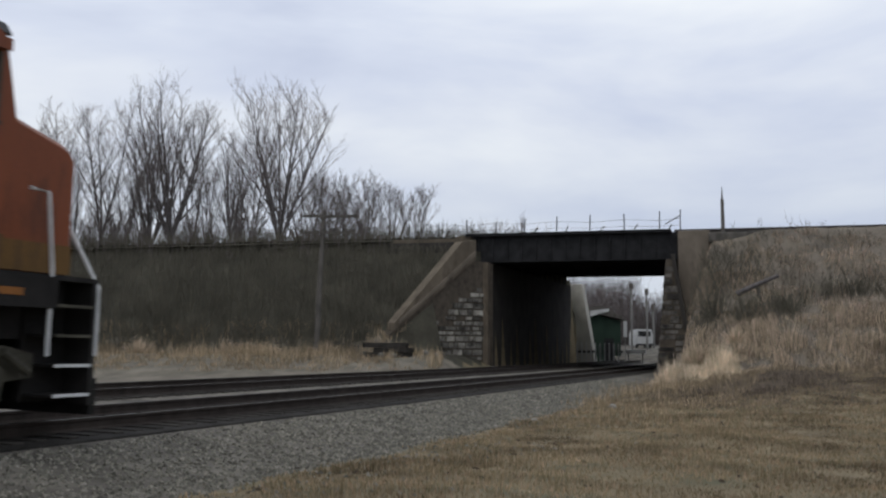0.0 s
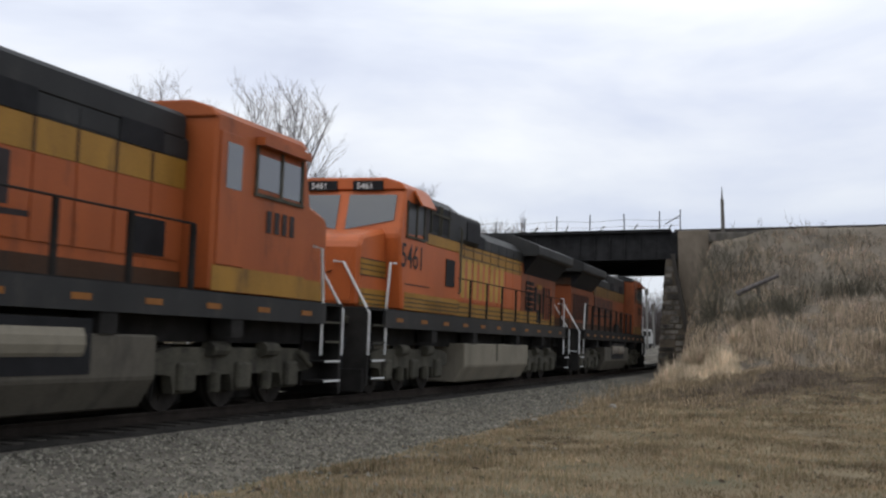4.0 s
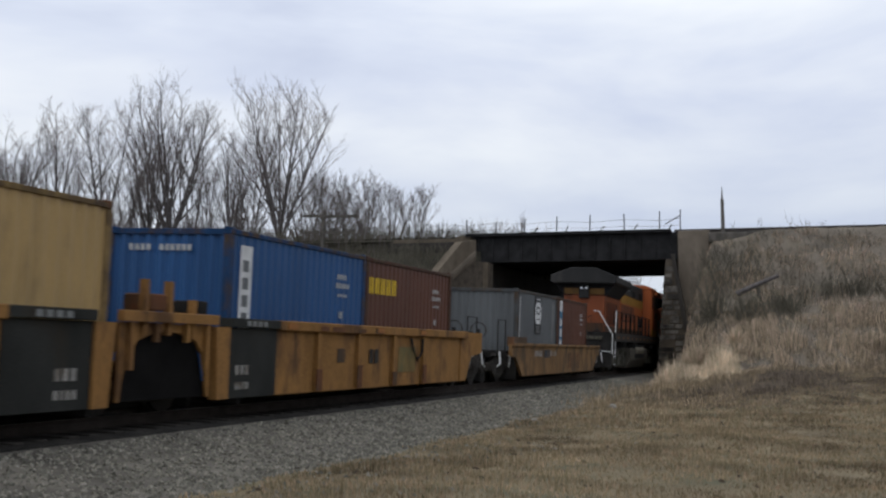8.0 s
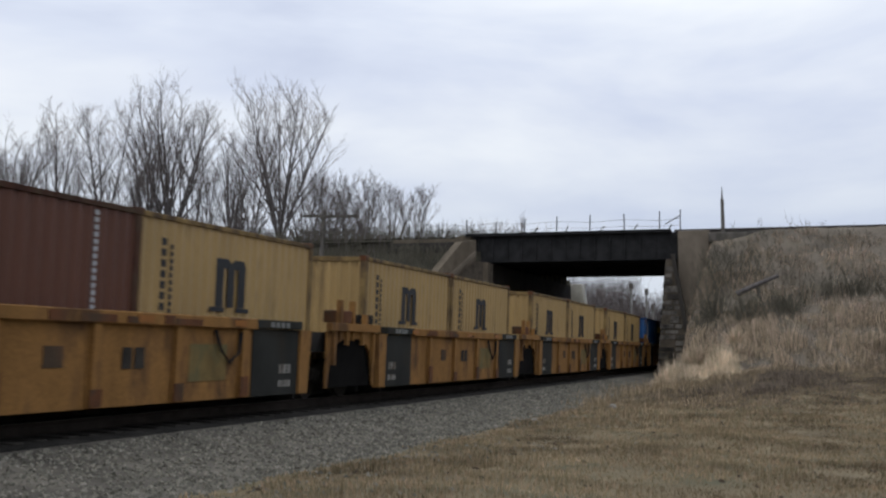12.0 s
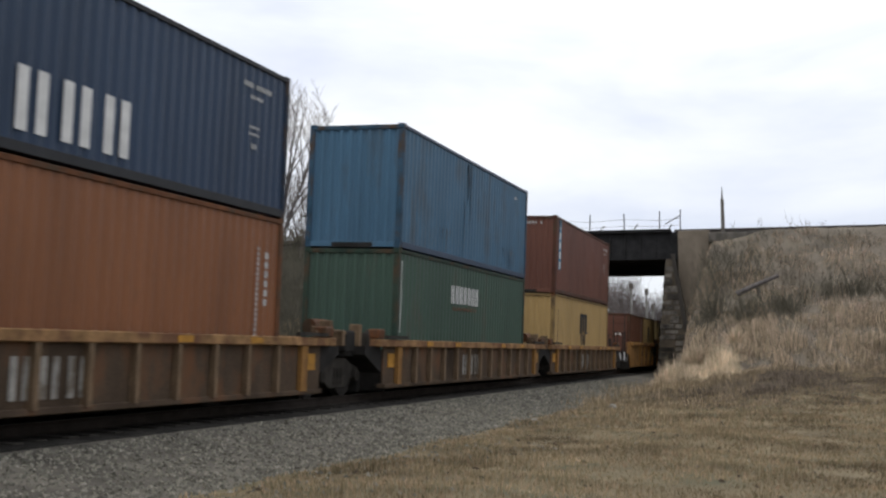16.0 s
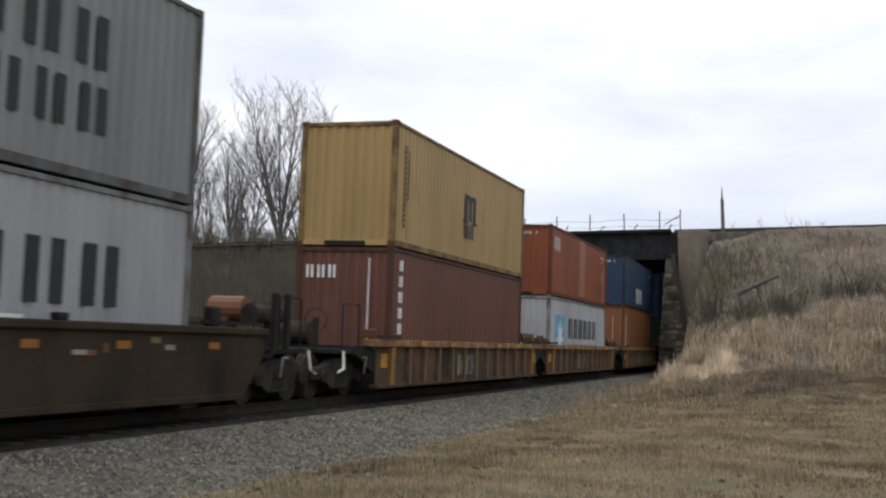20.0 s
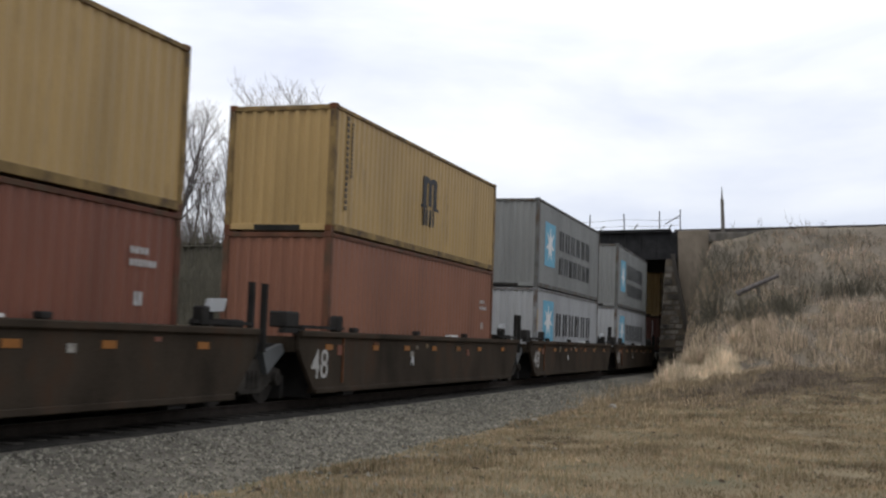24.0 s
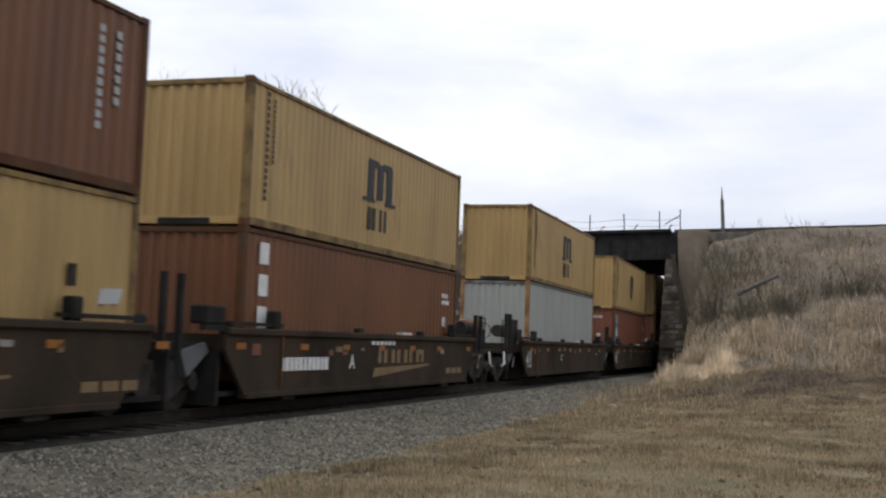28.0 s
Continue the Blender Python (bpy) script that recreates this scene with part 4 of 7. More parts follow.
    for x, way, kind, hl in ((reach_f, 1, end_f, hf), (-reach_r, -1, end_r, hr)):
        if kind == "end":
            end_gear(car, way * (hl + 0.5), way)
            bogie(car, x)
            coupler(car, way * (hl + 2.5), way)
            part("air_tank", Solid().tube([(way * (hl + 0.3), -0.95, 1.62), (way * (hl + 1.35), -0.95, 1.62)], 0.19, 14), P["truck"], car, "grey cylindrical air tank")
            part("red_tank", Solid().tube([(way * (hl + 1.2), -0.4, 1.7), (way * (hl + 1.2), 0.3, 1.7)], 0.26, 14), P["umber"], car)
            for k in (0.5, 1.0):
                part("post", Solid().box(way * (hl + k) - 0.05, way * (hl + k) + 0.05, -1.4, -1.3, 1.0, 2.0), P["black"], car)
        elif kind == "joint":
            bogie(car, x)
            part("end_platform", Solid().box(min(way * hl, x), max(way * hl, x), -1.1, 1.1, 0.86, 1.1), P["black"], car)
            part("brake_plate", Solid().prism([(x - 1.85, 1.6), (x - 1.35, 1.62), (x - 1.25, 1.84), (x - 1.75, 1.82)], -1.2, -1.1), P["white"], car, "pale metal plate")
            part("plate_stand", Solid().box(x - 1.6, x - 1.5, -1.1, -1.0, 1.1, 1.7), P["black"], car)
            part("centre_casting", Solid().box(x - 0.9, x + 0.9, -0.9, 0.9, 0.5, 1.05), P["black"], car, bevel=0.05)
            part("valve_box", Solid().box(x - 1.1, x - 0.6, -1.2, -0.4, 1.1, 1.5), P["black"], car, bevel=0.03)
    return moving(car, s0)


def tall_car(s0, bogie_f, bogie_r, end_f, end_r, label, tail=-6.43):
    """A yellow well car unit with high ribbed sides and black end panels."""
    car = thing("well_car", label, "well car", "well cars of the train")
    yel, dark = P["car_yellow"], P["panel_black"]
    well_floor(car, 5.6)
    front = 5.4 if end_f != "end" else 6.7
    rear = tail if end_r != "end" else -6.7
    rib = Solid().box(-0.09, 0.09, -1.53, -1.45, 0.22, 1.36).mesh("rib", yel)
    for side in (-1, 1):
        lay = lambda a, b: sorted((side * a, side * b))
        wall_f = front - 1.78 if end_f != "end" else front
        wall_r = rear + 1.78 if end_r != "end" else rear
        part("side_wall", Solid().box(wall_r, wall_f, *lay(1.4, 1.45), 0.2, 1.36), yel, car)
        part("top_chord", Solid().box(wall_r, wall_f, *lay(1.3, 1.56), 1.34, 1.52), yel, car, bevel=0.015)
        for x in (-2.9, -0.87, 1.2, 3.25):
            part("rib", rib, yel, car, at=pose(x, 0, 0, 0, 0, 0 if side < 0 else 180))
        for way, kind, x in ((1, end_f, front), (-1, end_r, rear)):
            if kind == "end":
                part("end_panel", Solid().prism([(x - way * 0.4, 0.2), (x + way * 0.1, 0.2), (x + way * 0.6, 0.85), (x + way * 1.6, 0.95), (x + way * 1.6, 1.5), (x - way * 0.4, 1.5)], *lay(1.41, 1.48)), yel, car)
                continue
            a, b = sorted((x, x - way * 1.78))
            part("end_panel", Solid().box(a, b, *lay(1.41, 1.47), 0.2, 1.36), dark, car, "black end panel")
            part("chord_end", Solid().box(a, b, *lay(1.3, 1.55), 1.365, 1.515), dark, car, "black end of the top chord", bevel=0.01)
            part("end_post", Solid().prism([(x, 0.2), (x + way * 0.36, 0.2), (x + way * 0.46, 1.36), (x, 1.36)], *lay(1.36, 1.52)), yel, car)
            if side < 0:
                near = Matrix.Translation((0, -1.473, 0))
                q = b - 0.75 if way > 0 else a + 0.3
                put_bars(car, bars(q, q + 0.5, 0.34, 0.46, 4, notch=False), P["faded_white"], near, "capacity_plate")
                put_bars(car, bars(q, q + 0.5, 0.58, 0.74, 3, notch=False), P["faded_white"], near, "capacity_plate")
                put_bars(car, bars(a + 0.5, a + 1.3, 1.39, 1.48, 4, notch=False), P["grey"], Matrix.Translation((0, -1.552, 0)), "capacity_plate")
    part("air_hose", Solid().tube([(2.3, -1.5, 1.3), (2.45, -1.52, 1.0), (2.75, -1.52, 0.78), (3.05, -1.52, 0.95), (3.15, -1.5, 1.28)], 0.03), P["black"], car)
    part("grime_panel", Solid().box(1.6, 2.75, -1.462, -1.451, 0.5, 1.08), P["faded"], car, "faded greenish patch")
    part("grime_panel", Solid().box(-1.9, -1.5, -1.462, -1.451, 0.75, 1.03), P["car_rust"], car, "brown worn patch")
    for x in (-4.2, 0.2, 3.0):
        part("reflector", Solid().box(x - 0.2, x + 0.2, -1.572, -1.561, 1.38, 1.48), P["reflector"], car)
    rr_ = random.Random(int(-s0))
    for i in range(5):
        x = rr_.uniform(rear + 2.0, front - 2.4)
        part("rust_patch", Solid().box(x, x + rr_.uniform(0.25, 0.8), -1.57, -1.5605, 1.36, 1.36 + rr_.uniform(0.06, 0.14)), P["rust_edge"], car)
    for x in (-2.9, -0.87, 1.2, 3.25):
        part("rib_foot", Solid().box(x - 0.13, x + 0.13, -1.545, -1.531, 0.22, 0.22 + rr_.uniform(0.2, 0.5)), P["rust_edge"], car)
    put_bars(car, bars(-0.2, 0.42, 0.72, 1.02, 2, 0.75, False), P["truck"], Matrix.Translation((0, -1.465, 0)), "number")
    if end_f == "end":
        end_gear(car, 7.2, 1)
        bogie(car, bogie_f)
        coupler(car, 9.1, 1)
    if end_r == "end":
        end_gear(car, -7.2, -1)
        bogie(car, -bogie_r)
        coupler(car, -9.1, -1)
    else:
        x = -bogie_r
        bogie(car, x)
        part("articulation", Solid().prism([(x - 1.5, 0.95), (x + 1.5, 0.95), (x + 1.2, 1.34), (x - 1.2, 1.34)], -1.25, 1.25), P["black"], car)
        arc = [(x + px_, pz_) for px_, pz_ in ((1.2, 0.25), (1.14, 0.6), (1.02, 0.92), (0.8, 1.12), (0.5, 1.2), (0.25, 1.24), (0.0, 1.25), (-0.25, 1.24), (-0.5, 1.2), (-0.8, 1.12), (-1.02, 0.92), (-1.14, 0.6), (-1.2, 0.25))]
        # flat black sheet added for the shade around the bogie, no real cover
        part("bogie_cover", Solid().prism(arc, -1.34, -1.3), P["arch_black"], car)
        for edge_x, rim in ((x + 1.27, arc[:7]), (x - 1.27, arc[6:][::-1])):
            part("arch_plate", Solid().prism([(edge_x, rim[0][1]), (edge_x, 1.375), (x, 1.375)] + rim[::-1], -1.42, -1.37), yel, car)
        part("side_beam", Solid().box(x - 1.35, x + 1.3, -1.54, -1.42, 1.38, 1.54), yel, car, bevel=0.01)
        for k in (-0.75, -0.1, 0.6):
            part("post", Solid().box(x + k, x + k + 0.1, -1.47, -1.36, 1.2, 2.0 if k < 0.5 else 1.75), yel, car)
        for k in (-1.1, -0.45, 0.4, 1.0):
            part("strut", Solid().box(x + k, x + k + 0.09, -1.5, -1.425, 1.1 if abs(k) < 0.8 else 0.7, 1.375), yel, car)
        part("valve_box", Solid().box(x - 0.6, x - 0.15, -1.46, -1.0, 1.55, 1.8), P["rust_edge"], car, bevel=0.02)
        part("valve_box", Solid().box(x + 0.75, x + 1.05, -1.46, -1.0, 1.55, 1.75), P["black"], car, bevel=0.02)
    return moving(car, s0)


def raked_car(s0, label):
    """An old rust-streaked yellow well car with smooth raked sides and two trucks."""
    car = thing("well_car", label, "well car", "well cars of the train")
    hl = 6.9
    well_floor(car, 6.4)
    prof = [(-hl + 0.6, 0.2), (hl - 0.6, 0.2), (hl + 0.35, 0.8), (hl + 0.9, 0.85), (hl + 0.9, 1.22), (-hl - 0.9, 1.22), (-hl - 0.9, 0.85), (-hl - 0.35, 0.8)]
    for side in (-1, 1):
        part("side_wall", Solid().prism(prof, side * 1.38, side * 1.47), P["car_streaked"], car)
        part("top_chord", Solid().box(-hl - 0.8, hl + 0.8, min(side * 1.3, side * 1.53), max(side * 1.3, side * 1.53), 1.16, 1.26), P["car_streaked"], car, bevel=0.01)
    for piece in bars(1.0, 3.6, 0.35, 0.95, 3):
        part("marking", piece, P["car_rust"], car, "faded dark lettering", at=Matrix.Translation((0, -1.472, 0)))
    part("end_panel", Solid().box(-hl - 0.85, -hl + 0.9, -1.52, -1.3, 1.2, 1.45), P["car_rust"], car)
    part("grime_panel", Solid().box(-3.2, -2.3, -1.482, -1.471, 0.78, 1.06), P["rusty"], car, "dark worn plate")
    put_bars(car, bars(-4.6, -3.4, 0.82, 1.02, 4, 0.6, False), P["faded_white"], Matrix.Translation((0, -1.472, 0)))
    put_bars(car, bars(-2.2, -1.0, 0.84, 1.02, 3, 0.5, False), P["faded_white"], Matrix.Translation((0, -1.472, 0)))
    for way in (1, -1):
        end_gear(car, way * (hl + 0.5), way)
        bogie(car, way * (hl + 1.0))
        coupler(car, way * (hl + 2.2), way)
    return moving(car, s0)


def lettering(parent, text, x, y, z, size, material, turn=(90, 0, 0), name="number"):
    """Painted characters on the near side, as a thin mesh."""
    cu_data = bpy.data.curves.new(name, "FONT")
    cu_data.body, cu_data.size, cu_data.extrude, cu_data.resolution_u, cu_data.offset = text, size * 1.38, 0.002, 3, 0.002
    tmp = bpy.data.objects.new(name, cu_data)
    scene.collection.objects.link(tmp)
    bpy.context.view_layer.update()
    me = bpy.data.meshes.new_from_object(tmp.evaluated_get(bpy.context.evaluated_depsgraph_get()))
    bpy.data.objects.remove(tmp)
    me.materials.clear()
    me.materials.append(material)
    return part(name, me, material, parent, at=pose(x, y, z, *turn))


# ---------------------------------------------------------------- locomotives
P.update({
    "loco_orange": mat("locomotive_orange", (0.45, 0.108, 0.028), 0.45, 0, 0.72, 1.12, 0.8, 30, 0.05, 0.7, (0.10, 0.035, 0.02), 0.68),
    "loco_orange_mid": mat("locomotive_orange_worn", (0.34, 0.088, 0.026), 0.5, 0, 0.7, 1.12, 0.8, 30, 0.05, 0.7, (0.07, 0.03, 0.018), 0.62),
    "loco_orange_new": mat("locomotive_orange_dusty", (0.195, 0.055, 0.020), 0.5, 0, 0.7, 1.12, 0.8, 30, 0.05, 0.7, (0.045, 0.022, 0.014), 0.57),
    "loco_black": mat("locomotive_black", (0.0212, 0.0212, 0.0205), 0.55, 0, 0.7, 1.5, 0.9, 30, 0.1, 0.5, (0.05, 0.045, 0.04), 0.62),
    "loco_yellow": mat("locomotive_yellow", (0.32, 0.165, 0.028), 0.5, 0, 0.65, 1.15, 1.2, 30, 0.05, 0.6, (0.10, 0.055, 0.022), 0.62),
    "loco_tank": mat("dusty_fuel_tank", (0.215, 0.192, 0.145), 0.85, 0, 0.65, 1.15, 1.0, 30, 0.1, 0.6, (0.12, 0.105, 0.085), 0.62),
    "loco_tank_dark": mat("oily_fuel_tank", (0.100, 0.090, 0.070), 0.85, 0, 0.6, 1.2, 1.0, 30, 0.1, 0.6, (0.05, 0.044, 0.036), 0.58),
    "reservoir": mat("dusty_air_reservoir", (0.20, 0.175, 0.14), 0.7, 0, 0.65, 1.2, 1.2, 30, 0.05, 0.5, (0.09, 0.08, 0.065), 0.6),
    "loco_truck": mat("dusty_locomotive_truck", (0.070, 0.065, 0.049), 0.9, 0, 0.45, 1.4, 2.0, 30, 0.3, 0.3, (0.022, 0.02, 0.017), 0.58),
    "loco_dull": mat("grimy_locomotive_yellow", (0.15, 0.08, 0.022), 0.6, 0, 0.6, 1.2, 1.2, 30, 0.05, 0.6, (0.05, 0.03, 0.018), 0.57),
    "loco_gold": mat("faded_gold_lettering", (0.46, 0.28, 0.07), 0.6, 0, 0.75, 1.15, 2, 30, 0.0, 0.6, (0.2, 0.11, 0.04), 0.64),
    "loco_soot": mat("sooty_lower_hood", (0.06, 0.03, 0.016), 0.7, 0, 0.6, 1.3, 1.0, 30, 0.1, 0.6, (0.025, 0.02, 0.016), 0.58),
    "grille": mat("dark_grille", (0.012, 0.012, 0.013), 0.7, 0.2, 0.7, 1.5, 3, 60, 0.2),
    "rail_white": mat("white_handrail", (0.62, 0.62, 0.60), 0.5, 0, 0.7, 1.1, 3, 40, 0.0),
    "logo_grey": mat("faded_black_marking", (0.028, 0.021, 0.020), 0.6, 0, 0.8, 1.3, 3, 40, 0.0),
})
glass = bpy.data.materials.new("cab_window_glass")
glass.use_nodes = True
_gb = glass.node_tree.nodes["Principled BSDF"]
_gb.inputs["Base Color"].default_value, _gb.inputs["Roughness"].default_value = (0.02, 0.025, 0.03, 1), 0.05
_gb.inputs["IOR"].default_value, _gb.inputs["Specular IOR Level"].default_value = 1.8, 0.7
# dull side glass: the dark inside of the cab is put into its colour
dull_glass = mat("dull_dark_cab_glass", (0.03, 0.031, 0.032), 0.35, 0, 0.6, 1.4, 2, 30, 0.0, spec=0.25)
lamp_glass = bpy.data.materials.new("headlight_glass")
lamp_glass.use_nodes = True
_lb = lamp_glass.node_tree.nodes["Principled BSDF"]
_lb.inputs["Base Color"].default_value, _lb.inputs["Roughness"].default_value = (0.75, 0.76, 0.78, 1), 0.08


def loco_truck(parent, x):
    s = Solid()
    for y in (-1.08, 1.08):
        prof = [(-2.75, 0.62), (-2.75, 0.92), (-2.2, 1.02), (2.2, 1.02), (2.75, 0.92), (2.75, 0.62), (2.22, 0.58), (2.13, 0.3), (1.57, 0.3), (1.48, 0.58), (0.37, 0.58), (0.28, 0.3), (-0.28, 0.3), (-0.37, 0.58), (-1.48, 0.58), (-1.57, 0.3), (-2.13, 0.3), (-2.22, 0.58)]
        s.prism(prof, y - 0.1, y + 0.1)
    t = part("truck", s, P["loco_truck"], parent, at=Matrix.Translation((x, 0, 0)))
    for k in (-1.85, 0.0, 1.85):
        wheelset(t, k, 0.53)
        for y in (-1.0, 1.0):
            o = math.copysign(1, y)
            part("journal_box", Solid().box(k - 0.24, k + 0.24, min(y, y + o * 0.28), max(y, y + o * 0.28), 0.32, 0.78), P["loco_truck"], t, bevel=0.04)
    for k in (-0.92, 0.92):
        for y in (-1.22, 1.22):
            part("spring", Solid().tube([(k, y * 0.97, 0.3), (k, y * 0.97, 0.62)], 0.11, 10), P["loco_truck"], t)
            part("brake_cylinder", Solid().tube([(k - 0.3, y, 1.0), (k + 0.25, y, 1.0)], 0.13, 10), P["loco_truck"], t)
    for k in (-1.35, 0.5, 1.35):
        part("traction_motor", Solid().box(k - 0.42, k + 0.42, -0.62, 0.62, 0.06, 0.92), P["black"], t, bevel=0.06)
    part("sand_pipe", Solid().tube([(-2.6, -1.15, 0.9), (-2.5, -1.0, 0.2)], 0.03, 6), P["black"], t)
    part("damper", Solid().tube([(2.0, -1.3, 0.95), (2.5, -1.3, 0.7)], 0.06, 8), P["loco_truck"], t)
    return t


def locomotive(s0, label, scheme, number, flip=False):
    lo = thing("diesel_locomotive", label, "locomotive", "locomotives of the train")
    heritage = scheme == "heritage"
    org = P[{"heritage": "loco_orange", "bright": "loco_orange_mid", "dusty": "loco_orange_new"}[scheme]]
    blk, yel = P["loco_black"], P["loco_yellow"] if scheme != "dusty" else P["loco_dull"]
    # frame and walkway
    part("frame", Solid().box(-10.3, 10.3, -1.0, 1.0, 1.1, 1.86), P["black"], lo)
    for sd in (-1, 1):
        a, b = sorted((sd * 1.5, sd * 1.42))
        part("side_sill", Solid().box(-9.5, 9.5, a, b, 1.5, 1.9), blk if scheme != "dusty" else P["black"], lo)
        for i in range(11):
            x = -8.6 + 1.72 * i
            part("reflector", Solid().box(x - 0.22, x + 0.22, min(sd * 1.5, sd * 1.508), max(sd * 1.5, sd * 1.508), 1.64, 1.73), P["reflector"], lo)
        for x in (-6.0, -2.4, 2.4, 6.0):
            part("sill_bracket", Solid().box(x - 0.2, x + 0.2, *sorted((sd * 1.48, sd * 1.1)), 1.2, 1.5), P["black"], lo)
    part("walkway", Solid().box(-10.3, 10.3, -1.46, 1.46, 1.86, 1.925), P["black"], lo)
    # tank
    tank = P["loco_tank"] if heritage else P["loco_tank_dark"]
    prof = [(-1.2, 0.14), (1.2, 0.14), (1.46, 0.58), (1.46, 1.2), (-1.46, 1.2), (-1.46, 0.58)]
    part("fuel_tank", Solid().prism(prof, -3.85, 3.3 if heritage else 3.65, "x"), tank, lo, "dust-covered pale brownish-grey fuel tank", bevel=0.03)
    if not heritage:
        for sd in (-1, 1):
            # near-black panel, not a hollow: the shade behind the reservoirs as colour
            part("tank_recess", Solid().box(-1.95, 2.05, *sorted((sd * 1.4, sd * 1.467)), 0.66, 1.4), P["grille"], lo)
            for x in (-1.8, 0.1):
                part("air_reservoir", Solid().tube([(x, sd * 1.2, 1.08), (x + 0.07, sd * 1.2, 1.08), (x + 1.68, sd * 1.2, 1.08), (x + 1.75, sd * 1.2, 1.08)], 0.33, 18), P["loco_tank"] if scheme == "bright" else P["reservoir"], lo, "pale cylindrical air reservoir")
    else:
        for sd in (-1, 1):
            part("tank_strap", Solid().box(-0.06, 0.06, *sorted((sd * 1.46, sd * 1.475)), 0.7, 1.2), P["loco_truck"], lo)
    for x in (6.75, -6.75):
        loco_truck(lo, x)
    # hood
    hy = 0.98
    part("hood", Solid().box(-4.6, 5.0, -hy, hy, 1.92, 3.98), org, lo, bevel=0.03)
    part("radiator_hood", Solid().box(-9.9, -4.61, -hy, hy, 1.92, 3.98), P["loco_orange_new"], lo, "soot-stained orange radiator hood", bevel=0.03)
    part("hood_roof", Solid().prism([(-hy - 0.01, 3.99), (hy + 0.01, 3.99), (hy + 0.01, 4.3), (0.72, 4.56), (-0.72, 4.56), (-hy - 0.01, 4.3)], -9.9, 5.0, "x"), blk, lo, "black hood roof")
    for sd in (-1, 1):
        a, b = sorted((sd * (hy + 0.001), sd * (hy + 0.012)))
        part("upper_stripe", Solid().box(-4.5, 4.95, a, b, 3.52, 3.98), yel, lo)
        for i in range(10):
            part("stripe_seam", Solid().box(-4.32 + i * 0.92, -4.26 + i * 0.92, *sorted((sd * (hy + 0.012), sd * (hy + 0.018))), 3.52, 3.98), P["loco_soot"], lo)
        part("lower_stripe", Solid().box(-9.8, 4.95, a, b, 1.94, 2.34 if heritage else 2.2), yel if heritage else P["loco_soot"], lo)
        if heritage:
            for z in (2.05, 2.19, 3.62, 3.86):
                part("stripe_line", Solid().box(-9.8 if z < 2.5 else -4.5, 4.95, *sorted((sd * (hy + 0.012), sd * (hy + 0.016))), z, z + 0.03), P["loco_black"], lo)
        # doors of the engine hood
        for i in range(10):
            x = -4.3 + i * 0.92
            part("hood_door", Solid().box(x + 0.02, x + 0.9, *sorted((sd * (hy + 0.004), sd * (hy + 0.022))), 2.37, 3.5), org, lo)
            part("roof_door", Solid().box(x + 0.02, x + 0.9, *sorted((sd * (hy + 0.004), sd * (hy + 0.02))), 4.02, 4.26), blk, lo)
        for x in (0.1, 3.1):
            part("roof_grille", Solid().box(x, x + 1.15, *sorted((sd * (hy + 0.012), sd * (hy + 0.03))), 3.99, 4.35), P["grille"], lo)
        # louvred doors below the radiators
        out = sorted((sd * (hy + 0.005), sd * (hy + 0.03)))
        proud = sorted((sd * (hy + 0.03), sd * (hy + 0.05)))
        if heritage:
            for x in (-5.72, -6.3):
                for z in (2.38, 2.92):
                    part("air_grille", Solid().box(x, x + 0.5, *out, z, z + 0.48), P["grille"], lo)
                    for k in (0.14, 0.3):
                        part("louvre_slat", Solid().box(x - 0.01, x + 0.51, *proud, z + k, z + k + 0.025), org, lo)
            part("louvre", Solid().box(-6.78, -6.48, *out, 2.4, 3.25), P["grille"], lo)
            part("round_hatch", Solid().prism([(-7.2 + 0.24 * math.cos(q * 0.5236), 2.85 + 0.24 * math.sin(q * 0.5236)) for q in range(12)], *out), P["loco_truck"], lo, bevel=0.01)
            part("hatch_frame", Solid().box(-7.5, -6.9, *out, 3.2, 3.36), yel, lo)
            part("low_grille", Solid().box(-7.5, -6.9, *out, 2.0, 2.45), P["grille"], lo)
            for x in (-8.06, -8.44, -8.86):
                part("louvre", Solid().box(x, x + 0.27, *out, 2.15, 3.3), P["grille"], lo)
                part("louvre_frame", Solid().box(x - 0.05, x + 0.0, *proud, 2.1, 3.35), org, lo)
        else:
            for i in range(7):
                x = -9.55 + i * 0.54
                part("louvre", Solid().box(x, x + 0.36, *out, 2.3, 3.35), P["grille"], lo)
                part("louvre_post", Solid().box(x - 0.12, x - 0.06, *proud, 2.25, 3.4), org, lo)
        part("intake_screen", Solid().box(-9.3, -5.0, *sorted((sd * (hy + 0.004), sd * (hy + 0.03))), 3.65, 4.2), P["grille"], lo)
        lg = P["mark_yellow"] if heritage else P["logo_grey"]
        if heritage:
            letters = bars(-2.4, 2.4, 2.48, 3.58, 4, 0.8)
            mk = P["loco_gold"]
        else:
            letters = bars(-4.3, 1.0, 2.78, 3.46, 4, 0.84) if sd < 0 else bars(-1.0, 4.3, 2.78, 3.46, 4, 0.84)
            mk = lg
        for piece in letters:
            part("marking", piece, mk, lo, at=Matrix.Translation((0, -hy - 0.024, 0)) if sd < 0 else pose(0, hy + 0.024, 0, 0, 0, 180))
        if not heritage:
            part("marking", Solid().prism([(-4.2, 2.55), (1.2, 2.66), (1.2, 2.74), (-4.2, 2.66)], *sorted((sd * (hy + 0.022), sd * (hy + 0.026)))), lg, lo)
    # radiator and its wings
    wing = [(-1.48, 4.2), (1.48, 4.2), (1.56, 4.28), (1.56, 4.56), (0.6, 4.93), (-0.6, 4.93), (-1.56, 4.56), (-1.56, 4.28)]
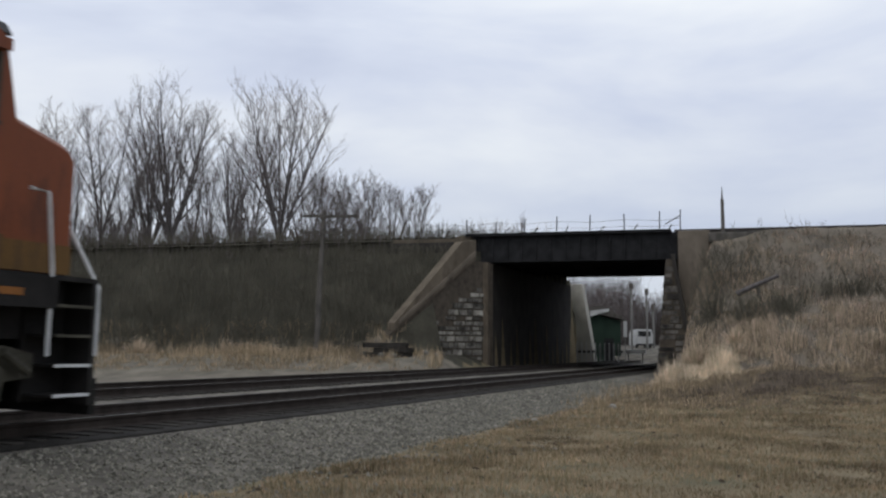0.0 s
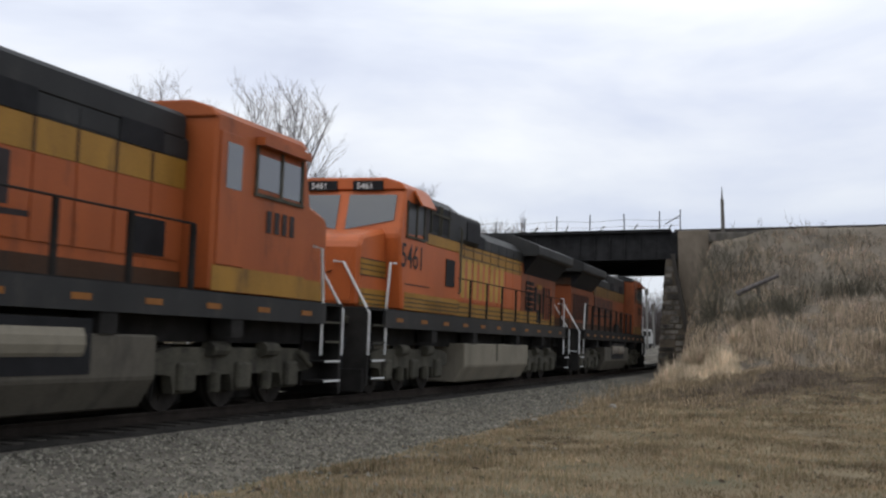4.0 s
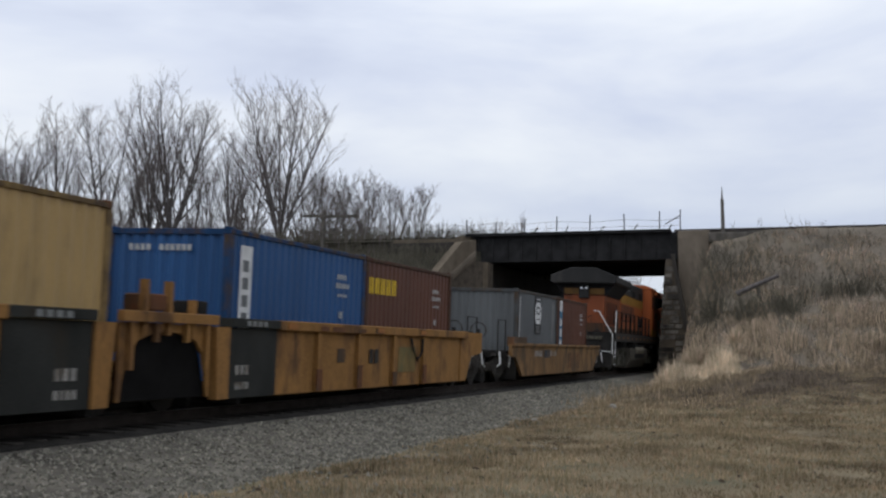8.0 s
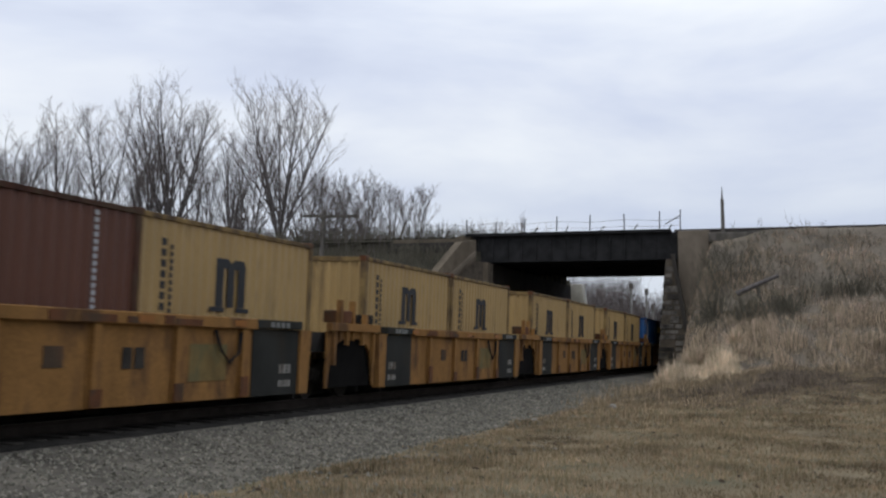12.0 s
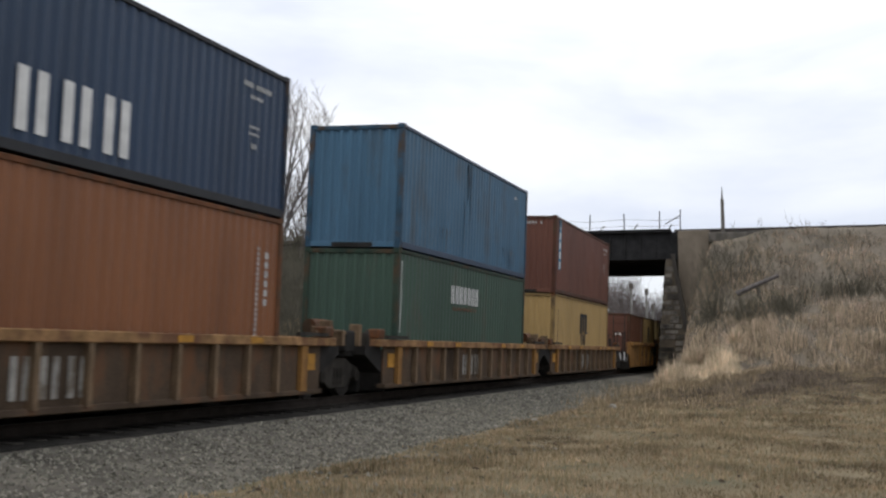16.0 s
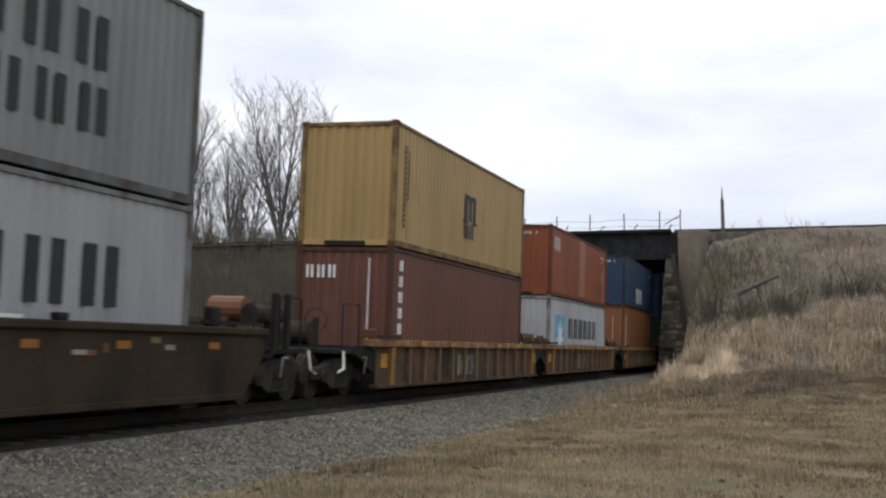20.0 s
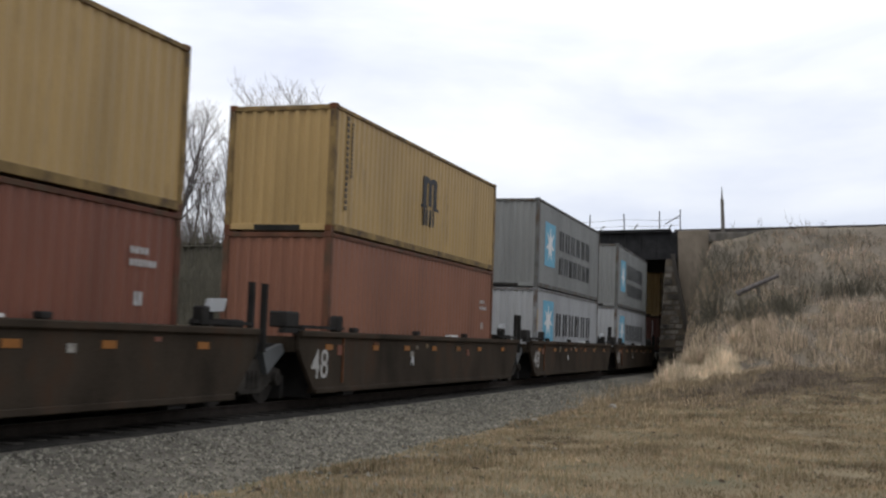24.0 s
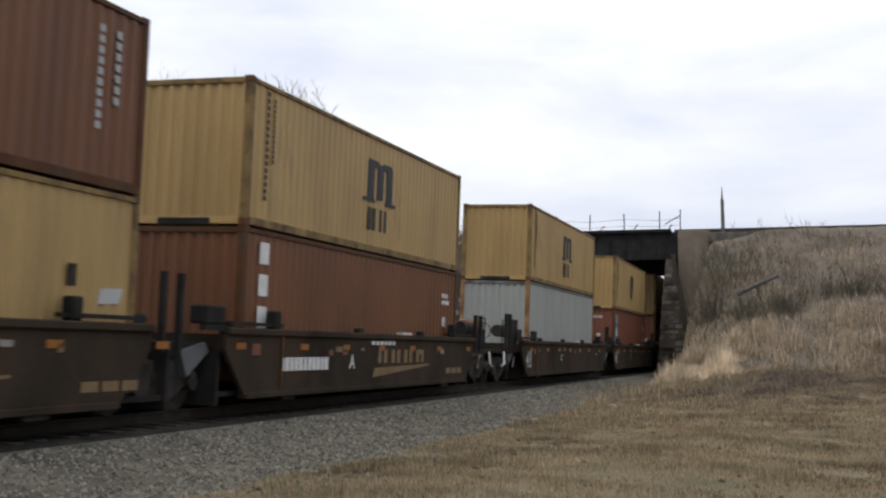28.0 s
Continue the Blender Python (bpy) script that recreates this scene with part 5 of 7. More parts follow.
    part("radiator", Solid().prism(wing, -10.35, -4.6, "x"), blk, lo, "black overhanging radiator wings", bevel=0.02)
    part("radiator_neck", Solid().prism([(-0.985, 3.62), (0.985, 3.62), (1.42, 4.2), (-1.42, 4.2)], -9.9, -4.9, "x"), P["grille"], lo)
    part("rear_stripe", Solid().box(-9.93, -9.901, -0.96, 0.96, 3.7, 3.98), yel if heritage else P["loco_dull"] if scheme == "bright" else P["loco_soot"], lo)
    part("rear_stripe", Solid().box(-9.93, -9.901, -0.96, 0.96, 1.94, 2.34), yel if heritage else P["loco_soot"], lo)
    part("rear_lamp_box", Solid().box(-10.08, -9.9, -0.24, 0.24, 3.5, 4.15), blk, lo, bevel=0.03)
    for y in (-0.12, 0.12):
        part("rear_lamp", Solid().tube([(-10.1, y, 3.98), (-10.07, y, 3.98)], 0.06, 12), lamp_glass, lo)
    part("exhaust_pipe", Solid().box(-1.4, -0.2, -0.35, 0.35, 4.5, 4.78), P["black"], lo, bevel=0.02)
    part("roof_blower", Solid().box(0.9 if heritage else -0.4, 4.95, -1.0, 1.0, 4.25, 4.74 if not heritage else 4.66), blk, lo, bevel=0.08)
    if heritage:
        part("horn", Solid().tube([(-2.4, 0, 4.5), (-2.4, 0, 4.72), (-2.9, 0, 4.74)], 0.07, 8), P["black"], lo)
        part("dynamic_brake", Solid().box(0.9, 3.9, -1.1, 1.1, 4.0, 4.78), blk, lo, bevel=0.08)
        for sd in (-1, 1):
            part("brake_grille", Solid().box(1.0, 2.3, *sorted((sd * 1.1, sd * 1.12)), 4.08, 4.62), P["grille"], lo)
    # cab and nose
    cy = 1.5
    x0 = 6.85 if heritage else 5.0
    cab = [(x0, 1.92), (8.3, 1.92), (8.6, 3.6), (8.3, 4.7), (8.1, 4.8), (x0, 4.8)]
    if heritage:
        cab = [(x0, 1.92), (8.5, 1.92), (8.8, 3.6), (8.5, 4.7), (8.3, 4.8), (x0, 4.8)]
    if heritage:
        part("equipment_cabin", Solid().box(4.1, 6.84, -1.46, 1.46, 1.92, 3.6), org, lo, bevel=0.03)
        part("equipment_cabin_top", Solid().prism([(-1.46, 3.87), (1.46, 3.87), (1.46, 4.6), (1.1, 4.86), (-1.1, 4.86), (-1.46, 4.6)], 4.1, 6.84, "x"), blk, lo, "black cabin roof")
        for sd in (-1, 1):
            part("cabin_stripe", Solid().box(4.1, 6.84, *sorted((sd * 1.3, sd * 1.465)), 3.6, 3.86), yel, lo)
            for xx in (5.15, 5.95):
                part("cabin_window", Solid().box(xx, xx + 0.55, *sorted((sd * 1.46, sd * 1.475)), 3.94, 4.58), P["grille"], lo)
                part("window_frame", Solid().box(xx - 0.06, xx, *sorted((sd * 1.46, sd * 1.49)), 3.9, 4.62).box(xx + 0.55, xx + 0.61, *sorted((sd * 1.46, sd * 1.49)), 3.9, 4.62), P["loco_truck"], lo)
            part("window_rail", Solid().box(5.0, 6.7, *sorted((sd * 1.492, sd * 1.51)), 4.36, 4.41), P["loco_truck"], lo)
            part("cabin_grab_iron", Solid().tube([(4.2, sd * 1.5, 2.5), (4.2, sd * 1.54, 2.55), (4.2, sd * 1.54, 4.2), (4.2, sd * 1.5, 4.25)], 0.03, 6), P["loco_truck"], lo)
            part("cab_corner", Solid().box(6.86, 7.1, *sorted((sd * 1.501, sd * 1.515)), 3.64, 4.66), P["logo_grey"], lo, "grey corner plate behind the cab window")
            part("cabin_grille", Solid().box(4.5, 5.25, *sorted((sd * 1.46, sd * 1.48)), 2.65, 3.35), P["grille"], lo)
            part("cabin_low_stripe", Solid().box(4.12, 6.8, *sorted((sd * 1.46, sd * 1.47)), 1.94, 2.34), yel, lo)
    part("cab", Solid().prism(cab, -cy, cy), org, lo, bevel=0.05)
    roof = [(-1.51, 4.7), (1.51, 4.7), (1.4, 4.86), (1.0, 4.98), (-1.0, 4.98), (-1.4, 4.86)]
    part("cab_roof", Solid().prism(roof, x0 - 0.05, 8.56 if heritage else 8.36, "x"), org if heritage or scheme == "bright" else blk, lo, bevel=0.02)
    nose = [(8.2, 1.92), (10.25, 1.92), (10.25, 3.5), (10.1, 3.66), (8.5, 3.98), (8.2, 3.98)] if not heritage else [(8.2, 1.92), (10.25, 1.92), (10.25, 3.3), (10.05, 3.5), (8.5, 3.8), (8.2, 3.8)]
    part("nose", Solid().prism(nose, -1.12, 1.12), org, lo, bevel=0.08)
    for sd in (-1, 1):
        a, b = sorted((sd * 1.5, sd * 1.512))
        w0, w1, w2 = (7.2, 7.72, 8.32) if heritage else (6.4, 7.3, 8.1)
        part("side_window", Solid().box(w0, w1 - 0.05, a, b, 3.74, 4.42 if heritage else 4.32), dull_glass if heritage else glass, lo)
        part("side_window", Solid().box(w1 + 0.05, w2, a, b, 3.70, 4.44 if heritage else 4.34), dull_glass if heritage else glass, lo)
        for x in (w0 - 0.08, w1 - 0.04, w2):
            part("window_post", Solid().box(x, x + 0.08, *sorted((sd * 1.5, sd * 1.53)), 3.66, 4.46), P["loco_truck"], lo)
        part("window_sill", Solid().box(w0 - 0.1, w2 + 0.1, *sorted((sd * 1.5, sd * 1.54)), 3.6, 3.66), P["loco_truck"], lo)
        if heritage:
            part("sun_visor", Solid().prism([(sd * 1.50, 4.72), (sd * 1.70, 4.38), (sd * 1.73, 4.40), (sd * 1.53, 4.76)], 6.95, w1 + 0.25, "x"), org, lo, "sloping orange sun visor")
        else:
            part("sun_visor", Solid().prism([(w0 - 0.1, 4.46), (w2 + 0.05, 4.46), (w2 + 0.05, 4.6), (w0 - 0.1, 4.6)], *sorted((sd * 1.5, sd * 1.68))), org, lo)
        if not heritage:
            part("cab_door", Solid().box(5.1, 6.0, *sorted((sd * 1.5, sd * 1.53)), 2.35, 4.5), org, lo, bevel=0.01)
            part("cab_door_window", Solid().box(5.3, 5.8, *sorted((sd * 1.53, sd * 1.537)), 3.6, 4.35), glass, lo)
        part("cab_stripe", Solid().box(x0 + 0.02, 8.4, *sorted((sd * 1.5, sd * 1.51)), 1.94, 2.34), yel, lo)
        part("nose_stripe", Solid().box(8.5, 10.2, *sorted((sd * 1.12, sd * 1.13)), 1.96, 2.34), yel, lo)
        if heritage:
            for z in (2.0, 2.1, 2.2):
                part("stripe_line", Solid().box(4.12, 8.4, *sorted((sd * 1.51, sd * 1.516)), z, z + 0.025), P["loco_black"], lo)
                part("stripe_line", Solid().box(8.5, 10.2, *sorted((sd * 1.13, sd * 1.136)), z, z + 0.025), P["loco_black"], lo)
            part("nose_band", Solid().prism([(8.72, 2.62), (10.2, 2.62), (10.2, 3.0), (8.6, 3.0)], *sorted((sd * 1.12, sd * 1.13))), yel, lo)
            for z in (2.62, 2.74, 2.86, 2.98):
                part("stripe_line", Solid().box(8.66, 10.2, *sorted((sd * 1.13, sd * 1.136)), z, z + 0.022), P["loco_black"], lo)
            part("cab_seam", Solid().box(6.6, 8.4, *sorted((sd * 1.5, sd * 1.508)), 2.52, 2.545), P["loco_black"], lo)
        if not heritage:
            part("air_grille", Solid().box(3.4, 4.4, *sorted((sd * (hy + 0.022), sd * (hy + 0.04))), 2.4, 2.95), P["grille"], lo)
        num_z = 2.97
        if not number:
            put_bars(lo, bars(-8.1, -6.9, 3.02, 3.4, 4, 0.6, False), P["logo_grey"], pose(0, 1.513, 0, 0, 0, 180) if sd > 0 else Matrix.Translation((14.9, -1.513, 0)), "number")
        elif sd < 0:
            lettering(lo, number, 6.75, -1.513, num_z, 0.58, P["mark_black"])
        else:
            lettering(lo, number, 8.72, 1.513, num_z - 0.06, 0.58, P["mark_black"], (90, 0, 180))
    for y0, y1 in ((-1.3, -0.12), (0.12, 1.3)):
        fw = Solid()
        k = len(fw.v)
        lo_z = (3.95, 3.72) if y0 < 0 else (3.72, 3.95)
        fw.prism([(y0, lo_z[0]), (y1, lo_z[1]), (y1, 4.58), (y0, 4.58)] if heritage else [(y0, 3.9), (y1, 3.9), (y1, 4.56), (y0, 4.56)], 8.55, 8.62, "x")
        ob = part("windshield", fw, glass, lo)
        ob.matrix_basis = pose(0, 0, 0) @ Matrix.Translation((8.67 if heritage else 8.47, 0, 3.9)) @ pose(0, 0, 0, 0, -15, 0) @ Matrix.Translation((-8.55, 0, -3.9))
    nb = 8.6 if heritage else 8.4
    part("number_board", Solid().box(8.1, nb, -0.95, -0.2, 4.68, 4.9), P["grille"], lo)
    part("number_board", Solid().box(8.1, nb, 0.2, 0.95, 4.68, 4.9), P["grille"], lo)
    for y in (-0.85, 0.3):
        if number:
            lettering(lo, number, nb + 0.004, y, 4.71, 0.15, P["mark_white"], (90, 0, 90), "board_number")
    lz = 2.75 if not heritage else 2.92
    part("headlight_box", Solid().box(10.2, 10.32, -0.16, 0.16, lz, lz + 0.4), P["grille"], lo, bevel=0.02)
    for z in (lz + 0.1, lz + 0.29):
        part("headlight", Solid().tube([(10.31, 0, z), (10.34, 0, z)], 0.085, 12), lamp_glass, lo)
    part("nose_door", Solid().box(10.24, 10.27, 0.35, 0.95, 2.05, 3.1), org, lo)
    part("nose_emblem", Solid().box(10.25, 10.262, -0.9, 0.9, 2.1, 2.45), yel, lo)
    part("antenna_dome", Solid().box(6.3, 7.4, -0.4, 0.4, 4.98, 5.1), P["rail_white"], lo, bevel=0.05)
    # ends: pilots, steps, rails
    for way in (1, -1):
        x = way * 10.3
        part("pilot", Solid().box(min(x, x + way * 0.12), max(x, x + way * 0.12), -1.45, 1.45, 0.25, 1.92), P["black"], lo, bevel=0.01)
        if way > 0:
            part("snow_plow", Solid().prism([(-1.4, 0.12), (1.4, 0.12), (1.4, 0.6), (-1.4, 0.6)], 10.42, 10.55, "x"), P["black"], lo)
        coupler(lo, x, way * 0.8)
        part("anticlimber", Solid().box(min(x, x + way * 0.22), max(x, x + way * 0.22), -1.0, 1.0, 1.55, 1.72), P["loco_truck"], lo, bevel=0.02)
        part("cut_lever", Solid().tube([(x + way * 0.16, -1.4, 1.0), (x + way * 0.18, -0.5, 1.05), (x + way * 0.25, 0.0, 1.1)], 0.02), P["rail_white"], lo)
        for k in (-0.95, -0.75, 0.75, 0.95):
            part("hose", Solid().tube([(x + way * 0.12, k, 1.25), (x + way * 0.3, k, 0.95), (x + way * 0.36, k * 1.02, 0.6)], 0.025), P["grille"], lo)
        part("platform_chain", Solid().tube([(x, -0.5, 2.7), (x + way * 0.02, 0.0, 2.5), (x, 0.5, 2.7)], 0.014, 5), P["black"], lo)
        for sd in (-1, 1):
            a, b = sorted((sd * 1.05, sd * 1.5))
            for z in (0.38, 0.76, 1.14, 1.52):
                part("step", Solid().box(min(way * 9.5, way * 10.25), max(way * 9.5, way * 10.25), a, b, z, z + 0.035), P["black"], lo)
                part("step_edge", Solid().box(min(way * 9.5, way * 10.25), max(way * 9.5, way * 10.25), *sorted((sd * 1.5, sd * 1.512)), z, z + 0.04), P["rail_white"] if z < 0.8 else P["loco_truck"], lo)
            part("step_well", Solid().box(min(way * 9.45, way * 10.28), max(way * 9.45, way * 10.28), *sorted((sd * 0.95, sd * 1.04)), 0.3, 1.86), P["black"], lo)
            y = sd * 1.46
            part("handrail", Solid().tube([(way * 9.4, y, 0.9), (way * 9.4, y, 2.0), (way * 9.25, y, 2.95), (way * 8.9, y, 2.96)], 0.028), P["rail_white"], lo)
            part("handrail", Solid().tube([(way * 10.4, y, 0.9), (way * 10.4, y, 1.8), (way * 10.36, sd * 0.8, 2.88), (way * 10.33, sd * 0.55, 2.9)], 0.028), P["rail_white"], lo)
            part("hose", Solid().tube([(way * 10.42, sd * 0.6, 0.9), (way * 10.62, sd * 0.62, 0.55), (way * 10.7, sd * 0.5, 0.4)], 0.03), P["black"], lo)
    for sd in (-1, 1):
        y = sd * 1.43
        for i in range(9):
            x = -8.9 + i * 1.68
            part("stanchion", Solid().tube([(x, y, 1.9), (x, y, 2.93)], 0.032 if heritage else 0.055), P["black"], lo)
        part("long_handrail", Solid().tube([(-8.9, y, 2.93), (4.55, y, 2.93)], 0.018), P["black"], lo)
        part("side_ladder", Solid().box(-0.5, 0.6, *sorted((sd * 1.3, sd * 1.42)), 1.94, 2.3), P["black"], lo) if scheme == "dusty" else None
    ob = moving(lo, s0, 6.75)
    if flip:
        FLIPPED.add(lo)
    return lo


FLIPPED = set()
locomotive(-25.2, "orange and black diesel locomotive with soot-stained hood", "dusty", "", flip=False)
locomotive(-48.0, "older orange locomotive with yellow bands, coupled backwards", "heritage", "5461", flip=True)
locomotive(-70.2, "orange and black diesel locomotive with clean cab", "bright", "")

# ---------------------------------------------------------------- cars
raked_car(-91.8, "old rust-streaked yellow well car with raked sides")
for c0, f, r, tail in ((-111.3, "end", "joint", -6.43), (-126.8, "", "joint", -6.43), (-142.2, "", "joint", -5.75), (-157.1, "", "joint", -6.0), (-172.9, "", "end", 0)):
    tall_car(c0, 8.6, 1.72 - tail if r == "joint" else 8.6, f, r, "tall ribbed yellow well car unit with black end panels", tail)
for c0, rf, rr, f, r in ((-192.14, 9.0, 8.4, "end", "joint"), (-209.0, 8.4, 9.15, "none", "joint"), (-227.3, 9.15, 9.1, "none", "joint"), (-245.55, 9.1, 8.3, "none", "joint"), (-262.1, 8.3, 8.6, "none", "end")):
    ribbed_car(c0, rf, rr, f, r, "rust-brown ribbed well car unit with yellow top chord")
for c0, f, r in ((-283.15, "end", "joint"), (-301.0, "none", "joint"), (-318.95, "none", "joint"), (-336.8, "none", "joint"), (-355.1, "none", "end")):
    smooth_car(c0, 9.6, 8.95 if r == "joint" else 9.4, f, r, "smooth dark brown well car unit with raked ends")
smooth_car(-375.5, 8.6, 8.35, "end", "joint", "smooth brown well car unit with faded end lettering", False, 7.0, 7.0)
smooth_car(-390.9, 7.05, 9.0, "none", "none", "smooth brown well car unit following its twin", False, 6.2, 7.0)

# ---------------------------------------------------------------- containers
T20 = 6.058
FB = FLOOR
msc_logo = [("arch", -0.55, 1.22, 1.05, 0.72, "mark_black"), ("bars2", -0.5, 0.72, 1.0, 0.42, "mark_black"), ("col", -5.47, 0.5, 0.1, 2.0, "mark_black"), ("col", -5.2, 1.2, 0.07, 1.2, "mark_black")]
msc_big = [("arch", -0.6, 1.2, 1.5, 0.85, "mark_black"), ("bars2", -0.5, 0.5, 1.3, 0.5, "mark_black"), ("col", -5.47, 0.5, 0.1, 2.0, "mark_black"), ("col", -5.2, 1.2, 0.07, 1.2, "mark_black")]
msc20 = [("arch", -0.68, 1.27, 1.0, 0.8, "mark_black"), ("col", -2.35, 0.5, 0.13, 1.8, "mark_black"), ("col", -2.1, 1.0, 0.08, 1.2, "mark_black")]
num20 = [("bars4", 1.5, 2.02, 0.5, 0.1, "code_white"), ("bars6", 1.45, 1.84, 0.7, 0.1, "code_white"), ("bars4", 1.55, 1.66, 0.5, 0.06, "code_white"), ("bars2", 1.65, 1.22, 0.2, 0.14, "code_white"), ("end_bars4", -0.75, 2.22, 0.45, 0.11, "code_white"), ("end_bars6", -0.15, 2.22, 0.65, 0.11, "code_white")]
star_txt = lambda z0, z1: [("panel", -5.05, z0, 1.75, z1 - z0, "mark_sky"), ("star", -4.9, z0 + 0.1, 1.45, z1 - z0 - 0.2, "mark_white")]

container(-88.75, FB, LO, "brown", T20, num20 + [("panel", -2.58, 0.25, 0.46, 1.85, "mark_teal"), ("col", -2.5, 0.35, 0.3, 1.6, "mark_white"), ("panel", -2.58, 2.1, 0.46, 0.4, "mark_white")], "brown short container with a blue and white strip")
container(-94.9, FB, LO, "slate", T20, [("panel", -0.52, 1.16, 0.9, 1.32, "mark_black"), ("plate", -0.51, 1.52, 0.88, 0.76, "mark_white"), ("oval", -0.38, 1.84, 0.62, 0.3, "mark_black"), ("oval2", -0.28, 1.91, 0.42, 0.16, "mark_white"), ("bars4", -0.34, 1.66, 0.54, 0.05, "mark_black"), ("bars4", -0.36, 1.4, 0.56, 0.05, "grey"), ("bars3", -0.36, 1.31, 0.56, 0.05, "grey"), ("bars4", -0.36, 1.22, 0.56, 0.05, "grey"), ("bars2", -0.3, 2.36, 0.5, 0.06, "mark_white"), ("panel", 2.2, 0.9, 0.08, 1.5, "grey"), ("panel", 2.45, 1.7, 0.07, 0.6, "grey"), ("col", -2.75, 0.7, 0.09, 1.7, "mark_white")], "slate-grey short container with a white emblem")
container(-108.2, FB, LO, "brown", T20, num20 + [("bars5", -2.83, 1.82, 1.75, 0.36, "mark_yellow")], "brown short container with yellow lettering")
container(-114.3, FB, LO, "royal", T20, num20 + [("panel", -2.65, 0.6, 0.42, 1.75, "mark_white"), ("col", -2.56, 0.7, 0.22, 1.5, "slate")], "royal-blue short container with a white strip")
for c0 in (-126.85, -142.25, -157.6):
    container(c0 + 3.1, FB, LO, "mustard", T20, msc20, "mustard-yellow short container with a dark emblem")
    container(c0 - 3.1, FB, LO, "mustard", T20, msc20, "mustard-yellow short container with a dark emblem")
container(-169.5, FB, LO, "mustard", T20, msc20, "mustard-yellow short container with a dark emblem")
container(-175.45, FB, LO, "brown", T20, [("col", 1.9, 0.8, 0.08, 1.7, "white"), ("end_panel", -0.55, 1.2, 0.35, 0.2, "mark_white"), ("end_bars6", 0.1, 1.75, 0.9, 0.16, "mark_white"), ("end_bars3", 0.4, 1.45, 0.4, 0.13, "mark_white")], "worn brown short container with door end", door=True)

container(-192.14, FB, LO + 0.12, "mustard", 12.192, [("arch", -0.8, 1.4, 1.5, 0.75, "mark_black"), ("bars2", -0.6, 0.85, 1.2, 0.45, "mark_black"), ("col", -5.4, 0.6, 0.1, 1.6, "mark_black")], "mustard-yellow container in the lower tier")
container(-192.14, FB + LO + 0.12, HI - 0.05, "tex", 12.192, code(HI) + [("panel", -5.55, 0.9, 0.42, 1.95, "mark_teal"), ("col", -5.48, 0.95, 0.26, 1.5, "mark_white"), ("panel", -5.55, 2.45, 0.42, 0.4, "mark_white")], "maroon container with a blue and white strip")
container(-209.0, FB, HI, "green", 12.192, [("bars7", -1.94, 1.84, 2.64, 0.48, "mark_white"), ("bars7", -1.8, 1.66, 2.3, 0.09, "umber"), ("col", -5.9, 1.0, 0.06, 1.7, "mark_white")], "dark green container with white lettering", half=8.0)
container(-209.0, FB + HI, HI, "blue", 12.192, [("runs", -1.0, 0.3, 0.6, 2.5, "blue_rust"), ("runs", -0.9, 1.6, 0.4, 1.2, "blue_rust"), ("runs", 3.0, 0.2, 2.0, 0.6, "blue_rust"), ("runs", -3.2, 0.2, 1.0, 0.6, "blue_rust")] + code(HI)[:1], "weathered blue container with rust patches", rail="navy")
container(-227.3, FB, HI, "rust", 12.192, [("col", -5.42, 0.9, 0.2, 1.6, "mark_white"), ("end_col", 0.62, 0.7, 0.045, 1.7, "code_white"), ("col", 5.12, 0.45, 0.07, 1.95, "code_white"), ("col", 5.42, 1.35, 0.12, 1.0, "code_white")], "orange-brown container with white side code")
container(-227.3, FB + HI, LO, "navy", 12.192, code(LO) + [("bars3", -1.4, 0.3, 2.75, 0.82, "mark_white")], "navy-blue container with white letters", rail="mark_black")
container(-245.55, FB, LO, "white", 12.192, star_txt(0.3, 1.95) + [("bars6", -2.5, 1.08, 6.3, 0.8, "mark_black"), ("bars7", -2.5, 0.5, 6.3, 0.36, "mark_black")], "pale grey container with a star emblem")
container(-245.55, FB + LO, LO, "orange", 12.192, code(LO) + [("bars3", -5.55, 1.72, 1.05, 0.5, "mark_white"), ("panel", -0.65, 0.2, 1.35, 2.3, "salmon"), ("panel", 4.3, 0.35, 0.62, 0.95, "chord"), ("panel", 4.95, 0.2, 0.55, 1.55, "fresh")], "red-orange container with a lighter patch")
container(-262.1, FB, HI, "tex", 12.192, [("col", -5.6, 0.95, 0.26, 1.85, "mark_white"), ("end_bars3", -0.95, 2.22, 0.85, 0.3, "mark_white"), ("end_col", 0.62, 0.8, 0.05, 1.9, "mark_white")], "maroon container with white letters")
container(-262.1, FB + HI, HI, "mustard", 12.192, msc_logo, "mustard-yellow container with a dark emblem")
for c0 in (-283.15, -301.0):
    container(c0, FB, HI - 0.15, "silver", 12.192, star_txt(0.95, 2.4) + [("bars6", -2.75, 1.15, 7.3, 0.85, "mark_black"), ("panel", -5.95, 1.3, 0.12, 0.75, "mustard")], "pale grey container with a star emblem")
    container(c0, FB + HI - 0.15, HI + 0.17, "grey", 12.192, star_txt(0.83, 2.41) + [("bars6", -2.44, 1.57, 6.4, 0.74, "mark_black"), ("bars7", -2.44, 0.67, 6.4, 0.66, "mark_black")], "warm grey container with a star emblem")
